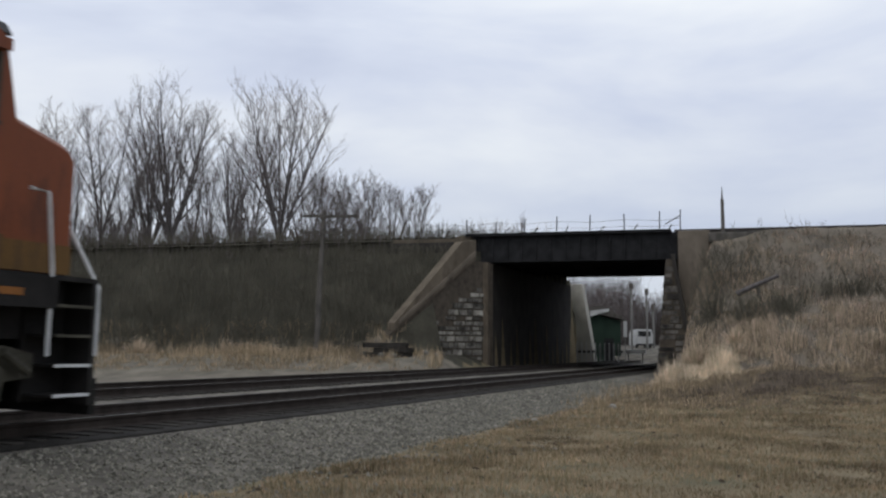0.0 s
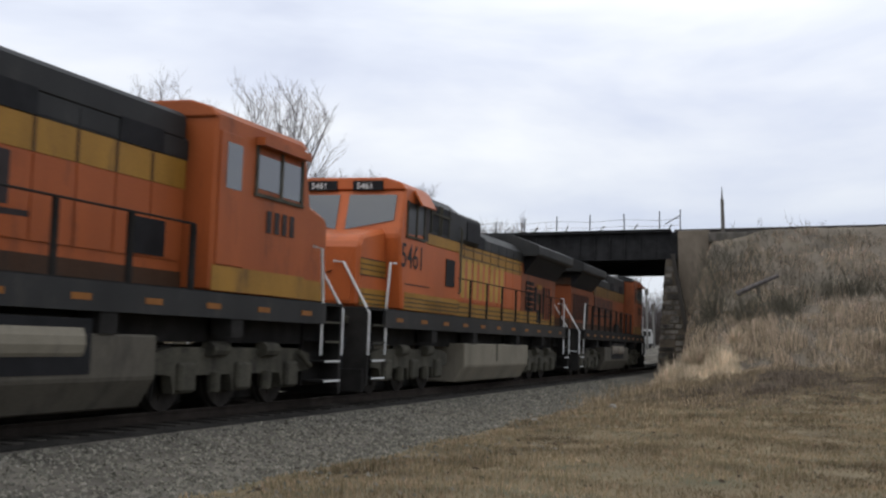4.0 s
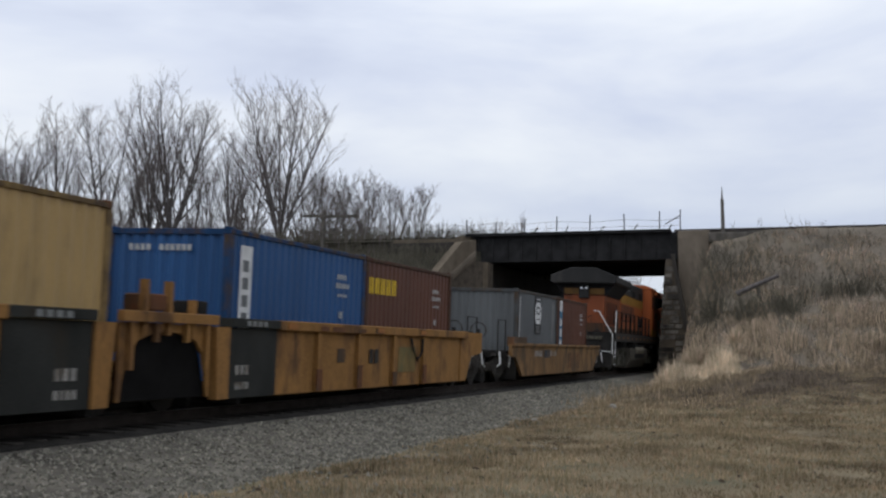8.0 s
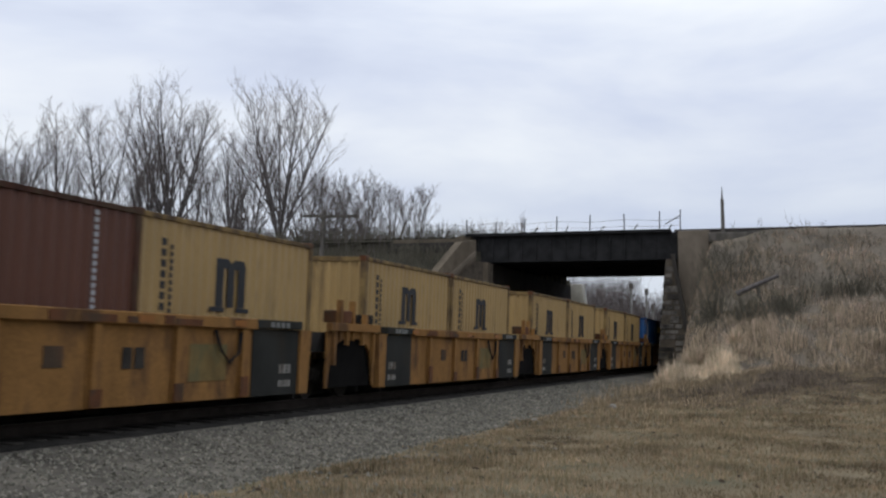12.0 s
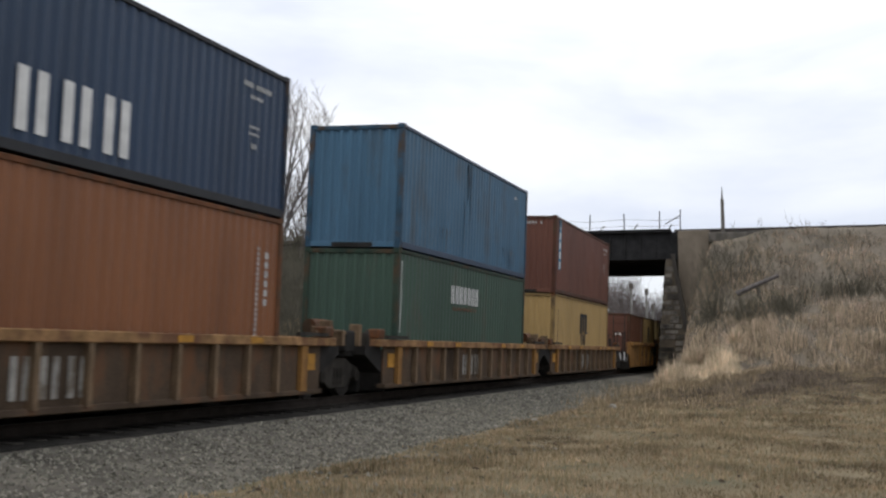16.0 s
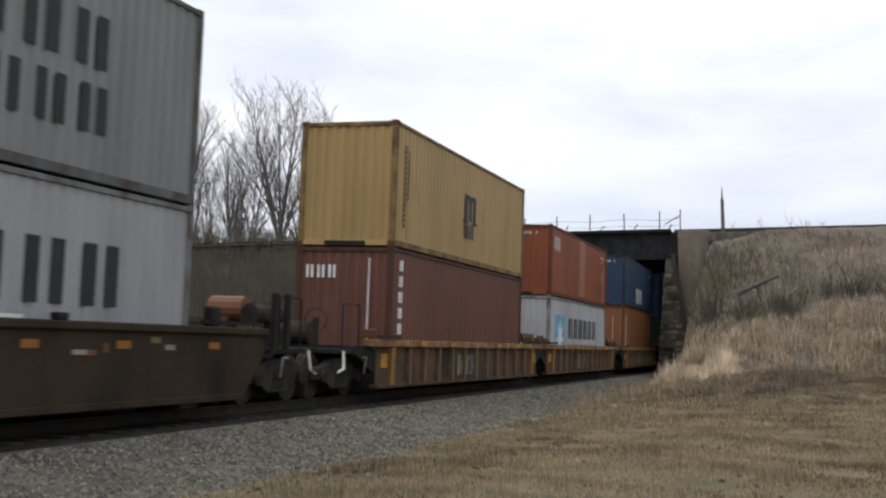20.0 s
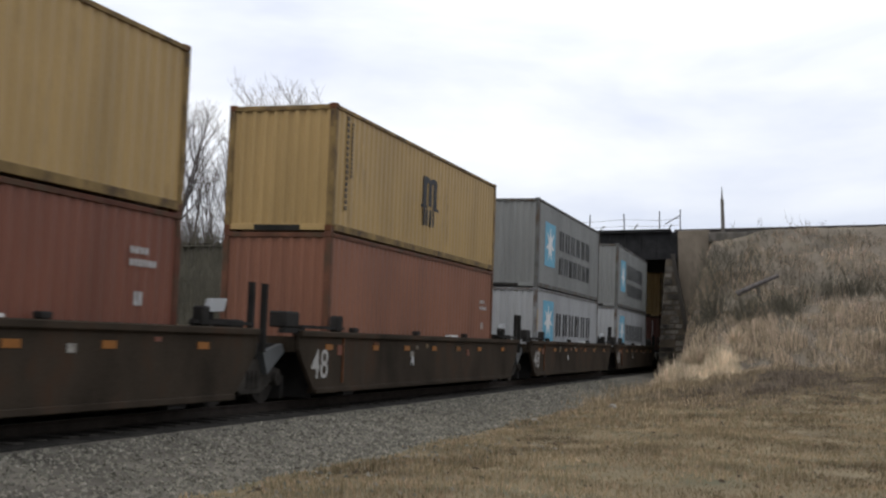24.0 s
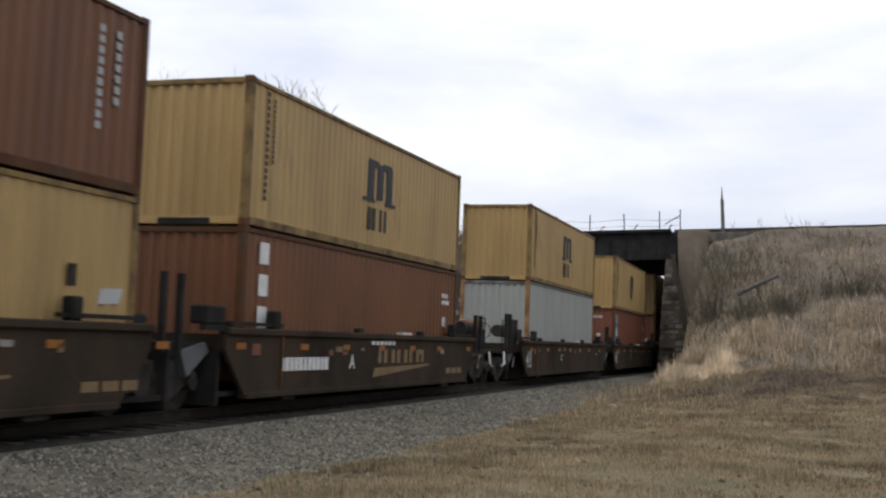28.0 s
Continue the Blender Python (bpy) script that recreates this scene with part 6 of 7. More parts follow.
for c0, low, nm in ((-318.95, "clay", "faded clay-red"), (-336.8, "brick", "brick-red"), (-355.1, "celadon", "flat-sided pale grey-green")):
    lo_h = LO + 0.05 if c0 == -336.8 else HI
    mk = [("bars4", 4.75, 1.95, 0.5, 0.1, "code_white"), ("bars6", 4.75, 1.77, 0.72, 0.1, "code_white"), ("bars2", 4.9, 1.2, 0.24, 0.2, "code_white")] if low != "celadon" else []
    if c0 == -336.8:
        mk += [("panel", -5.65, 0.7, 0.6, 1.75, "mark_teal"), ("col", -5.5, 0.75, 0.32, 1.2, "mark_white"), ("panel", -5.65, 2.0, 0.6, 0.42, "mark_white"), ("end_bars4", -0.75, 2.2, 0.5, 0.13, "code_white"), ("end_bars6", -0.1, 2.2, 0.75, 0.13, "code_white")]
    container(c0, FB, lo_h, low, 12.192, mk, nm + " container in the lower tier", post="chord" if low == "celadon" else None, flat=low == "celadon")
    container(c0, FB + lo_h, LO, "mustard", 12.192, msc_big if c0 == -355.1 else msc_logo, "mustard-yellow container with a dark emblem")
container(-375.5, FB, LO + 0.08, "umber", 12.192, [("col", -5.5, 0.95, 0.35, 1.7, "mark_white"), ("bars3", 4.8, 1.95, 0.55, 0.11, "mark_white"), ("bars4", 4.8, 1.77, 0.65, 0.11, "mark_white"), ("bars2", 4.9, 1.2, 0.28, 0.25, "mark_white")], "brown-orange container with white code")
container(-375.5, FB + LO + 0.08, LO, "mustard", 12.192, msc_big, "mustard-yellow container with a dark emblem")
container(-390.9, FB, LO + 0.15, "mustard", 12.192, [("panel", 4.5, 1.4, 0.2, 0.3, "truck")], "mustard-yellow container in the lower tier")
container(-390.9, FB + LO + 0.15, LO, "umber", 12.192, [("col", 4.9, 0.8, 0.12, 1.5, "white"), ("col", 5.3, 1.2, 0.12, 1.1, "white")], "dark brown container in the upper tier")


# ---------------------------------------------------------------- stonework of the underpass
RNG = random.Random(7)


def blocks_on(parent, plane, length, z0, top, course=0.46, proud=0.06, paint="stone", gaps=0.0, start=0.0):
    """Rough squared stones, each its own piece, laid in courses on a wall. plane maps (along, out, z) to the parent's space; top(along): where the wall ends."""
    z = z0
    row = 0
    while z < z0 + 9:
        a = -0.3 * (row % 2)
        hgt = course * RNG.uniform(0.75, 1.2)
        placed = False
        while a < length:
            w = RNG.uniform(0.35, 1.0)
            b = min(a + w, length)
            lo_a = max(a, 0.0)
            if b - lo_a > 0.2 and top((lo_a + b) / 2) > z + hgt * 0.9 and RNG.random() > gaps and lo_a >= start:
                d = proud * RNG.uniform(0.3, 1.5)
                g = 0.025
                s = Solid()
                pts = [(lo_a + g, -0.12, z + g), (b - g, -0.12, z + g), (b - g, -0.12, z + hgt - g), (lo_a + g, -0.12, z + hgt - g),
                       (lo_a + g + 0.03, d, z + g + 0.03), (b - g - 0.03, d * RNG.uniform(0.7, 1.2), z + g + 0.03), (b - g - 0.03, d, z + hgt - g - 0.03), (lo_a + g + 0.03, d * RNG.uniform(0.7, 1.2), z + hgt - g - 0.03)]
                s.v = [tuple(plane(*p)) for p in pts]
                s.f = [(0, 1, 2, 3), (4, 7, 6, 5), (0, 4, 5, 1), (1, 5, 6, 2), (2, 6, 7, 3), (3, 7, 4, 0)]
                part("stone", s, M[paint], parent)
                placed = True
            a += w
        if not placed and row > 2:
            break
        z += hgt
        row += 1


# flared wing wall on the left: from the abutment's corner towards the camera, its top falling with the bank
wing = tagged(new("wing_wall_left"), "flared stone wing wall with a sloping concrete cap", "wall", kind="structure")
wing.matrix_world = BRIDGE
WA, WB = Vector((U_LEFT, 0.25, 0)), Vector((-13.2, 7.6, 0))
WD = (WB - WA).normalized()
WN = Vector((-WD.y, WD.x, 0))
if WN.y < 0 or WN.x < 0:
    WN = Vector((abs(WN.x), abs(WN.y), 0))


def wing_at(a, out, z):
    p = WA + WD * a + WN * out
    return (p.x, p.y, z)


def wing_slab(outline, out0, out1):
    """A slab in the wall's plane: its outline is (along, z)."""
    s = Solid()
    n = len(outline)
    s.v = [wing_at(a, out, z) for out in (out0, out1) for a, z in outline]
    s.f = [tuple(range(n)), tuple(range(2 * n - 1, n - 1, -1))] + [(i, (i + 1) % n, n + (i + 1) % n, n + i) for i in range(n)]
    return s


part("core", wing_slab([(-0.3, -1.5), (8.2, -1.5), (8.2, 1.75), (1.3, 6.45), (-0.3, 6.3)], -0.9, 0.0), M["mortar"], wing)
part("coping", wing_slab([(1.32, 6.5), (1.32, 7.75), (2.5, 7.55), (7.9, 2.45), (7.9, 2.0)], -0.55, 0.14), M["brown_concrete"], wing, "sloping weathered concrete cap")
part("coping_step", wing_slab([(1.4, 6.75), (1.4, 7.05), (7.6, 2.62), (7.6, 2.4)], 0.13, 0.22), M["concrete"], wing)
blocks_on(wing, wing_at, 6.2, -0.9, lambda a: 5.75 - 0.72 * a + 0.35 * math.sin(a * 2.9), 0.38, 0.07, "stone", 0.06, 0.4)

pier_l = tagged(new("pier_left"), "brown stained end of the left abutment", "pier", kind="structure")
pier_l.matrix_world = BRIDGE
part("core", Solid().box(U_LEFT - 1.5, U_LEFT - 0.02, -0.44, 0.3, -1.4, SOFFIT - 0.06), M["brown_concrete"], pier_l, bevel=0.03)
part("quoin", Solid().box(U_LEFT - 0.7, U_LEFT + 0.02, 0.1, 0.75, -1.4, SOFFIT - 0.08), M["brown_concrete"], pier_l, bevel=0.03)
part("back_wall", Solid().box(U_LEFT - 2.3, U_LEFT - 1.25, -1.5, 0.2, SOFFIT - 1.2, TOP + 0.05), M["brown_concrete"], pier_l, bevel=0.03)
part("wing_beam", Solid().box(U_LEFT - 6.9, U_LEFT - 2.32, -0.8, 0.1, TOP - 1.0, TOP - 0.28), M["soot"], pier_l, bevel=0.03)
part("beam_cap", Solid().box(U_LEFT - 6.6, U_LEFT - 2.32, -0.9, 0.0, TOP - 0.277, TOP - 0.08), M["brown_concrete"], pier_l, bevel=0.03)

pier_r = tagged(new("pier_right"), "stone and concrete pier at the right end of the bridge", "pier", kind="structure")
pier_r.matrix_world = BRIDGE
part("concrete_block", Solid().box(U_RIGHT + 0.64, 4.95, -1.4, 0.35, -1.0, TOP + 0.06), M["concrete"], pier_r, bevel=0.04)
part("core", Solid().prism([(1.78, -1.2), (4.05, -1.2), (2.8, SOFFIT - 0.1), (2.42, SOFFIT - 0.1)], 0.0, 0.9), M["mortar"], pier_r)
batter = lambda z: 1.84 + 0.088 * z
blocks_on(pier_r, lambda a, out, z: (batter(z) + a, 0.9 + out, z), 2.2, -0.9, lambda a: min(SOFFIT - 0.1, (2.0 - a) / 0.26), 0.4, 0.05, "stone_shaded", 0.1)
blocks_on(pier_r, lambda a, out, z: (batter(z) - 0.6 * out, 0.9 - a, z), 0.9, -0.9, lambda a: SOFFIT - 0.1, 0.4, 0.045, "stone_shaded", 0.15)
part("back_fill", Solid().box(4.94, 6.4, -1.4, -0.1, 0.0, TOP - 0.05), M["bank"], pier_r, "earth held behind the concrete")
part("buttress", Solid().prism([(3.95, -1.0), (4.25, -1.0), (2.95, SOFFIT + 0.2), (2.74, SOFFIT + 0.2)], 0.9, 1.2), M["soot"], pier_r, "dark buttress edge")

# edge of the line on top of the bank
for u0, u1, nm in ((-75.0, U_LEFT - 1.62, "bank_edge_left"), (U_RIGHT + 0.3, 70.0, "bank_edge_right")):
    edge = tagged(new(nm), "dark ballast edge and rail on the embankment", "railway edge", kind="structure")
    edge.matrix_world = BRIDGE
    low = 0.12 if u0 < 0 else 0.0
    part("ballast_edge", Solid().prism([(-1.4, TOP - 0.3), (-0.35, TOP - 0.1), (-0.8, TOP + 0.12 - low), (-3.2, TOP + 0.14 - low), (-3.2, TOP - 0.3)], u0, u1, "x"), M["oily"] if u0 > 0 else M["litter"], edge)
    part("rail", Solid().box(u0, u1, -1.25, -1.18, TOP + 0.12 - low, TOP + 0.29 - low), M["rust_rail"], edge)

# fence on the bridge
fence = thing("bridge_fence", "thin iron fence posts with slack wires on the bridge", "fence")
fence.matrix_world = BRIDGE
POSTS = (-14.2, -12.2, -10.3, -8.4, -6.5, -4.45, -2.35, -0.2, 1.95, 3.2)
for i, u in enumerate(POSTS):
    h = (0.9, 0.95, 1.15, 0.9, 1.15, 1.2, 1.25, 1.25, 1.35, 1.4)[i]
    part("post", Solid().tube([(u, -0.2, TOP + 0.1), (u + RNG.uniform(-0.03, 0.03), -0.2, TOP + h)], 0.035, 6), M["wire"], fence)
    if i not in (9,):
        part("bracket", Solid().tube([(u + 0.5, -0.2, TOP + 0.1), (u + 0.95 - 0.1 * (i % 3), -0.1, TOP + 0.5 + 0.08 * (i % 2))], 0.035, 5), M["wire"], fence)
part("brace", Solid().tube([(2.3, -0.2, TOP + 0.55), (3.2, -0.2, TOP + 1.05)], 0.035, 5), M["wire"], fence)
for z in (0.45, 0.85):
    part("wire", Solid().tube([(u, -0.2, TOP + z * (0.9 + 0.15 * (i % 2))) for i, u in enumerate(POSTS)], 0.012, 4), M["wire"], fence)

stub = thing("wooden_post", "weathered wooden post standing at the bridge end", "post")
stub.matrix_world = BRIDGE
part("shaft", Solid().tube([(5.75, -0.3, TOP - 0.4), (5.72, -0.3, TOP + 2.0)], 0.12, 9, 0.1), M["pole"], stub)
part("tip", Solid().tube([(5.72, -0.3, TOP + 2.0), (5.72, -0.3, TOP + 2.75)], 0.05, 6, 0.02), M["pole"], stub)
slab = thing("timber_slab", "dark timber slab lying on the bank edge", "timber")
slab.matrix_world = BRIDGE
part("plank", Solid().box(4.95, 7.6, 0.0, 0.8, TOP - 0.7, TOP - 0.15), M["pole"], slab, bevel=0.04)


def gz1(x, y):
    return float(ground_z(np.array([x]), np.array([y]))[0])


log = thing("fallen_post", "old fallen post lying on the grassy bank", "post")
la, lb = br(6.8, 8.2), br(8.95, 8.2)
la.z, lb.z = gz1(la.x, la.y) + 0.5, gz1(lb.x, lb.y) + 1.15
part("shaft", Solid().tube([la, (la + lb) / 2 + Vector((0, 0, 0.03)), lb], 0.15, 8, 0.09), M["bark"], log)
part("prop", Solid().tube([(la + lb) / 2 + Vector((0, 0.1, 0)), ((la + lb) / 2).xy.to_3d() + Vector((0.1, 0.1, gz1((la.x + lb.x) / 2, (la.y + lb.y) / 2) - 0.2))], 0.08, 6), M["pole"], log)

# ---------------------------------------------------------------- telegraph pole
pole = thing("telegraph_pole", "old leaning telegraph pole with two crossarms", "utility pole")
px, py = -7.3, 67.0
pz = gz1(px, py)
part("shaft", Solid().tube([(px, py, pz - 0.3), (px + 0.12, py, 4.0), (px + 0.35, py, 8.9)], 0.17, 10, 0.12), M["pole"], pole)
for z, a, b in ((8.6, -1.1, 2.2), (7.65, -1.2, 2.05)):
    part("crossarm", Solid().box(px + a + 0.2, px + b + 0.2, py - 0.2, py - 0.08, z - 0.07, z + 0.07), M["pole"], pole)
    for i in range(6):
        x = px + a + 0.35 + i * (b - a - 0.3) / 5
        part("insulator", Solid().tube([(x, py - 0.14, z + 0.07), (x, py - 0.14, z + 0.22)], 0.04, 6), M["wire"], pole)
part("brace", Solid().tube([(px + 0.3, py - 0.15, 8.0), (px + 1.0, py - 0.15, 8.55)], 0.03, 5), M["pole"], pole)


# ---------------------------------------------------------------- bare trees
def grow(seed, height, stems=3, lean=0.3, limbs=9, subs=6, twigs=5):
    """A bare crown: trunk and limbs as one mesh, branches and twigs as another; the foot is at the origin."""
    r = random.Random(seed)
    wood, crown = Solid(), Solid()

    def limb(solid, p, d, length, rad, n, bend, up, tip=0.42):
        pts, q, d = [p.copy()], p.copy(), d.copy()
        for i in range(n):
            d = (d + Vector((r.uniform(-bend, bend), r.uniform(-bend, bend), r.uniform(-bend, bend) * 0.5 + up))).normalized()
            q = q + d * (length / n)
            pts.append(q.copy())
        solid.tube(pts, rad, 7 if rad > 0.08 else (4 if rad > 0.025 else 3), rad * tip)
        return pts

    def along(pts, t):
        n = len(pts) - 1
        k = min(n - 1, int(t * n))
        return pts[k].lerp(pts[k + 1], t * n - k), (pts[k + 1] - pts[k]).normalized()

    def side(d, wide, lift=0.15):
        b = r.uniform(0, 6.2832)
        return (d + Vector((math.cos(b), math.sin(b), lift)) * wide).normalized()

    tr = height * 0.010 + 0.05
    base = height * r.uniform(0.06, 0.13)
    trunk = limb(wood, Vector((0, 0, -0.4)), Vector((r.uniform(-0.05, 0.05), r.uniform(-0.05, 0.05), 1)), base + 0.4, tr * 1.2, 3, 0.04, 0, 0.85)
    bearers = []
    turn = r.uniform(0, 6.2832)
    for i in range(stems):
        a = turn + 6.2832 * i / stems + r.uniform(-0.4, 0.4)
        q = lean * r.uniform(0.5, 1.1) if i else lean * 0.25
        lp = limb(wood, trunk[-1] - Vector((0, 0, base * 0.25 * r.random())), Vector((math.cos(a) * q, math.sin(a) * q, 1)).normalized(), height * r.uniform(0.72, 0.86) * (0.98 if i == 0 else 1.02 - 0.10 * q), tr * r.uniform(0.5, 0.72), 8, 0.05, 0.02, 0.14)
        bearers.append((lp, height * 0.16, 0.55))
        for j in range(limbs):
            t = 0.1 + 0.84 * (j + r.random()) / limbs
            p, d = along(lp, t)
            ll = height * (0.34 * (1 - t) + 0.13) * r.uniform(0.75, 1.15)
            bp = limb(wood, p, side(d, r.uniform(0.5, 0.95), 0.25), ll, tr * 0.32 * (1.15 - 0.75 * t), 5, 0.06, 0.075, 0.2)
            bearers.append((bp, ll, 0.2))
    for lp, ll, t0 in bearers:
        for j in range(subs):
            t = t0 + (1 - t0) * (j + r.random()) / subs
            p, d = along(lp, min(t, 0.995))
            sl = max(0.5, ll * (0.75 - 0.45 * t)) * r.uniform(0.6, 1.15)
            sp = limb(crown, p, side(d, r.uniform(0.5, 1.0), 0.2), sl, 0.0155, 3, 0.07, 0.05, 0.4)
            for m in range(twigs):
                p2, d2 = along(sp, r.uniform(0.15, 0.99))
                tl = height * r.uniform(0.03, 0.06)
                tp = limb(crown, p2, side(d2, r.uniform(0.4, 0.75), 0.2), tl, 0.0065, 2, 0.06, 0.03, 0.6)
                for w in range(2):
                    p3, d3 = along(tp, r.uniform(0.3, 0.99))
                    crown.spike(p3, p3 + side(d3, 0.5) * tl * r.uniform(0.4, 0.8), 0.006)
    return wood.mesh("trunk", M["bark"]), crown.mesh("crown", M["twig"])


KINDS = [grow(3, 14.0, 8, 0.52, 9, 5, 3), grow(12, 14.0, 8, 0.42, 9, 5, 3), grow(23, 14.0, 4, 0.26, 9, 5, 4), grow(31, 9.0, 5, 0.45, 8, 5, 4), grow(47, 7.0, 8, 0.6, 6, 5, 4)]
BASES = (14.0, 14.0, 14.0, 9.0, 7.0)


def tree(kind, x, y, height, turn, label="tall bare deciduous tree with fine twigs", wide=1.0, group="bare trees on the embankment"):
    t = thing("bare_tree", label, "tree", group)
    sc = height / BASES[kind]
    t.matrix_world = pose(x, y, gz1(x, y), 0, 0, turn) @ Matrix.Diagonal((sc * wide, sc * wide, sc, 1))
    part("trunk", KINDS[kind][0], None, t)
    part("crown", KINDS[kind][1], None, t)
    return t


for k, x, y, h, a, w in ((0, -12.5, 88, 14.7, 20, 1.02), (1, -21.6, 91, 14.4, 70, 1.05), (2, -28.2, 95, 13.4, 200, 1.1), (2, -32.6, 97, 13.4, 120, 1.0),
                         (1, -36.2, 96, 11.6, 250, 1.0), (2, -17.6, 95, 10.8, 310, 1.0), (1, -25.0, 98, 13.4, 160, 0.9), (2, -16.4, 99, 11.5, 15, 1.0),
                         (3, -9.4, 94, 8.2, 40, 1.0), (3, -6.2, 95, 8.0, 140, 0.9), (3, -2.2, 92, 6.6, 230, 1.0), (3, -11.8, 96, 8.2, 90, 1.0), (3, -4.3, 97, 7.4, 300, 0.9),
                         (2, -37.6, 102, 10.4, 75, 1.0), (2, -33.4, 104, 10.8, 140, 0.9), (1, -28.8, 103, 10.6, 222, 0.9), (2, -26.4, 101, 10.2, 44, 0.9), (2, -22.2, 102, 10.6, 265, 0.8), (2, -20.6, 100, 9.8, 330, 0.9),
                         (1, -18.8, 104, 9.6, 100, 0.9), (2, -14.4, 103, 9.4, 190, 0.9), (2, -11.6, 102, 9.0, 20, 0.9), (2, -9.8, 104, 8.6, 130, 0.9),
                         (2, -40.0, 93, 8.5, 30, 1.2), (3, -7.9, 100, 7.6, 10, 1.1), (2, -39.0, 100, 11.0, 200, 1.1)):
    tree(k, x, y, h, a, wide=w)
for i in range(21):
    tree(4, -44 + i * 1.9 + RNG.uniform(-0.7, 0.7), 96 + RNG.uniform(-3, 9), RNG.uniform(3.4, 5.6), RNG.uniform(0, 360), "many-stemmed bare shrub behind the embankment edge", RNG.uniform(1.0, 1.35), "bare shrubs")
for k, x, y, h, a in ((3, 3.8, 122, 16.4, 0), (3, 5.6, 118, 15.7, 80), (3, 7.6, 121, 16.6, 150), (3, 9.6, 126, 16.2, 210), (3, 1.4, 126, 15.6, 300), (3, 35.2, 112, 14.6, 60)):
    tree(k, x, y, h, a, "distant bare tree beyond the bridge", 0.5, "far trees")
for i in range(18):
    x = 14.0 + i * 2.6 + RNG.uniform(-1, 1)
    tree((4, 3, 0, 1)[i % 4], x, 150 + RNG.uniform(-8, 25), RNG.uniform(8.0, 11.0), RNG.uniform(0, 360), "distant bare tree seen under the bridge", 1.3, "far trees")


# ---------------------------------------------------------------- thicket on the bank, grasses, stones: uncountable
def scatter(name, make, n, material, label, category):
    solid = Solid()
    for _ in range(n):
        make(solid)
    ob = new(name, solid.mesh(name, material))
    return tagged(ob, label, category, kind="stuff")


BR = random.Random(5)


def stem(solid, foot, h, lean, r0=0.022):
    a = BR.uniform(0, 6.2832)
    d = Vector((math.cos(a) * lean, math.sin(a) * lean, 1)).normalized()
    mid = foot + d * h * 0.55
    tip = mid + (d + Vector((BR.uniform(-0.3, 0.3), BR.uniform(-0.3, 0.3), 0.2))).normalized() * h * 0.45
    solid.tube([foot, mid, tip], r0, 3, 0.006)
    for _ in range(4):
        t = BR.uniform(0.3, 1.0)
        p = foot.lerp(mid, t) if BR.random() < 0.5 else mid.lerp(tip, t)
        b = BR.uniform(0, 6.2832)
        q = p + Vector((math.cos(b) * 0.5, math.sin(b) * 0.5, 0.8)).normalized() * h * BR.uniform(0.16, 0.4)
        solid.tube([p, q], 0.011, 3, 0.005)


def thicket(solid):
    u = BR.uniform(-46, -9.4)
    v = BR.uniform(-2.5, 9.0) if BR.random() < 0.8 else BR.uniform(-4, 1)
    if u > U_LEFT - 0.9 - 0.62 * max(v, 0):
        return
    p = br(u, v)
    p.z = gz1(p.x, p.y) - 0.1
    stem(solid, p, BR.uniform(0.9, 2.4) * (1.0 if v > 2.5 else 0.55), BR.uniform(0.05, 0.5), 0.028)


def crest_brush(solid):
    p = br(BR.uniform(-50, -15.5), BR.uniform(-3.5, 0.5))
    p.z = gz1(p.x, p.y) - 0.1
    stem(solid, p, BR.uniform(0.5, 2.4) * BR.uniform(0.4, 1.0), BR.uniform(0.05, 0.35), 0.016)


scatter("crest_brush", crest_brush, 600, M["twig"], "thin grey brush along the top of the embankment", "brush")
scatter("thicket", thicket, 6500, M["brush"], "dense leafless brush covering the embankment", "brush")


def blades(name, spots, material, label, lo, hi, width):
    """Single grass blades: thin bent triangles."""
    r = random.Random(len(spots))
    v, f = [], []
    for x, y, z, sc in spots:
        h = r.uniform(lo, hi) * sc
        a = r.uniform(0, 6.2832)
        w = width * r.uniform(0.6, 1.3)
        lx, ly = r.uniform(-0.35, 0.35) * h, r.uniform(-0.35, 0.35) * h
        k = len(v)
        cx, cy = math.cos(a) * w, math.sin(a) * w
        v += [(x - cx, y - cy, z - 0.03), (x + cx, y + cy, z - 0.03), (x + lx * 0.4 + cx * 0.6, y + ly * 0.4 + cy * 0.6, z + h * 0.6), (x + lx * 0.4 - cx * 0.6, y + ly * 0.4 - cy * 0.6, z + h * 0.6), (x + lx, y + ly, z + h)]
        f += [(k, k + 1, k + 2, k + 3), (k + 3, k + 2, k + 4)]
    me = bpy.data.meshes.new(name)
    me.from_pydata(v, [], f)
    me.materials.append(material)
    return tagged(new(name, me), label, "grass", kind="stuff")


rs = np.random.RandomState(4)


LATTICE = np.random.RandomState(11).uniform(0, 1, (64, 64))


def value_noise(x, y):
    """Smooth patches between 0 and 1, at two scales."""
    out = 0
    for k, share in ((1.0, 0.62), (2.7, 0.38)):
        a, b = x * k + 31.3, y * k + 17.9
        i, j = np.floor(a).astype(int), np.floor(b).astype(int)
        p, q = a - i, b - j
        p, q = p * p * (3 - 2 * p), q * q * (3 - 2 * q)
        g = lambda di, dj: LATTICE[(i + di) % 64, (j + dj) % 64]
        out = out + share * ((g(0, 0) * (1 - p) + g(1, 0) * p) * (1 - q) + (g(0, 1) * (1 - p) + g(1, 1) * p) * q)
    return out


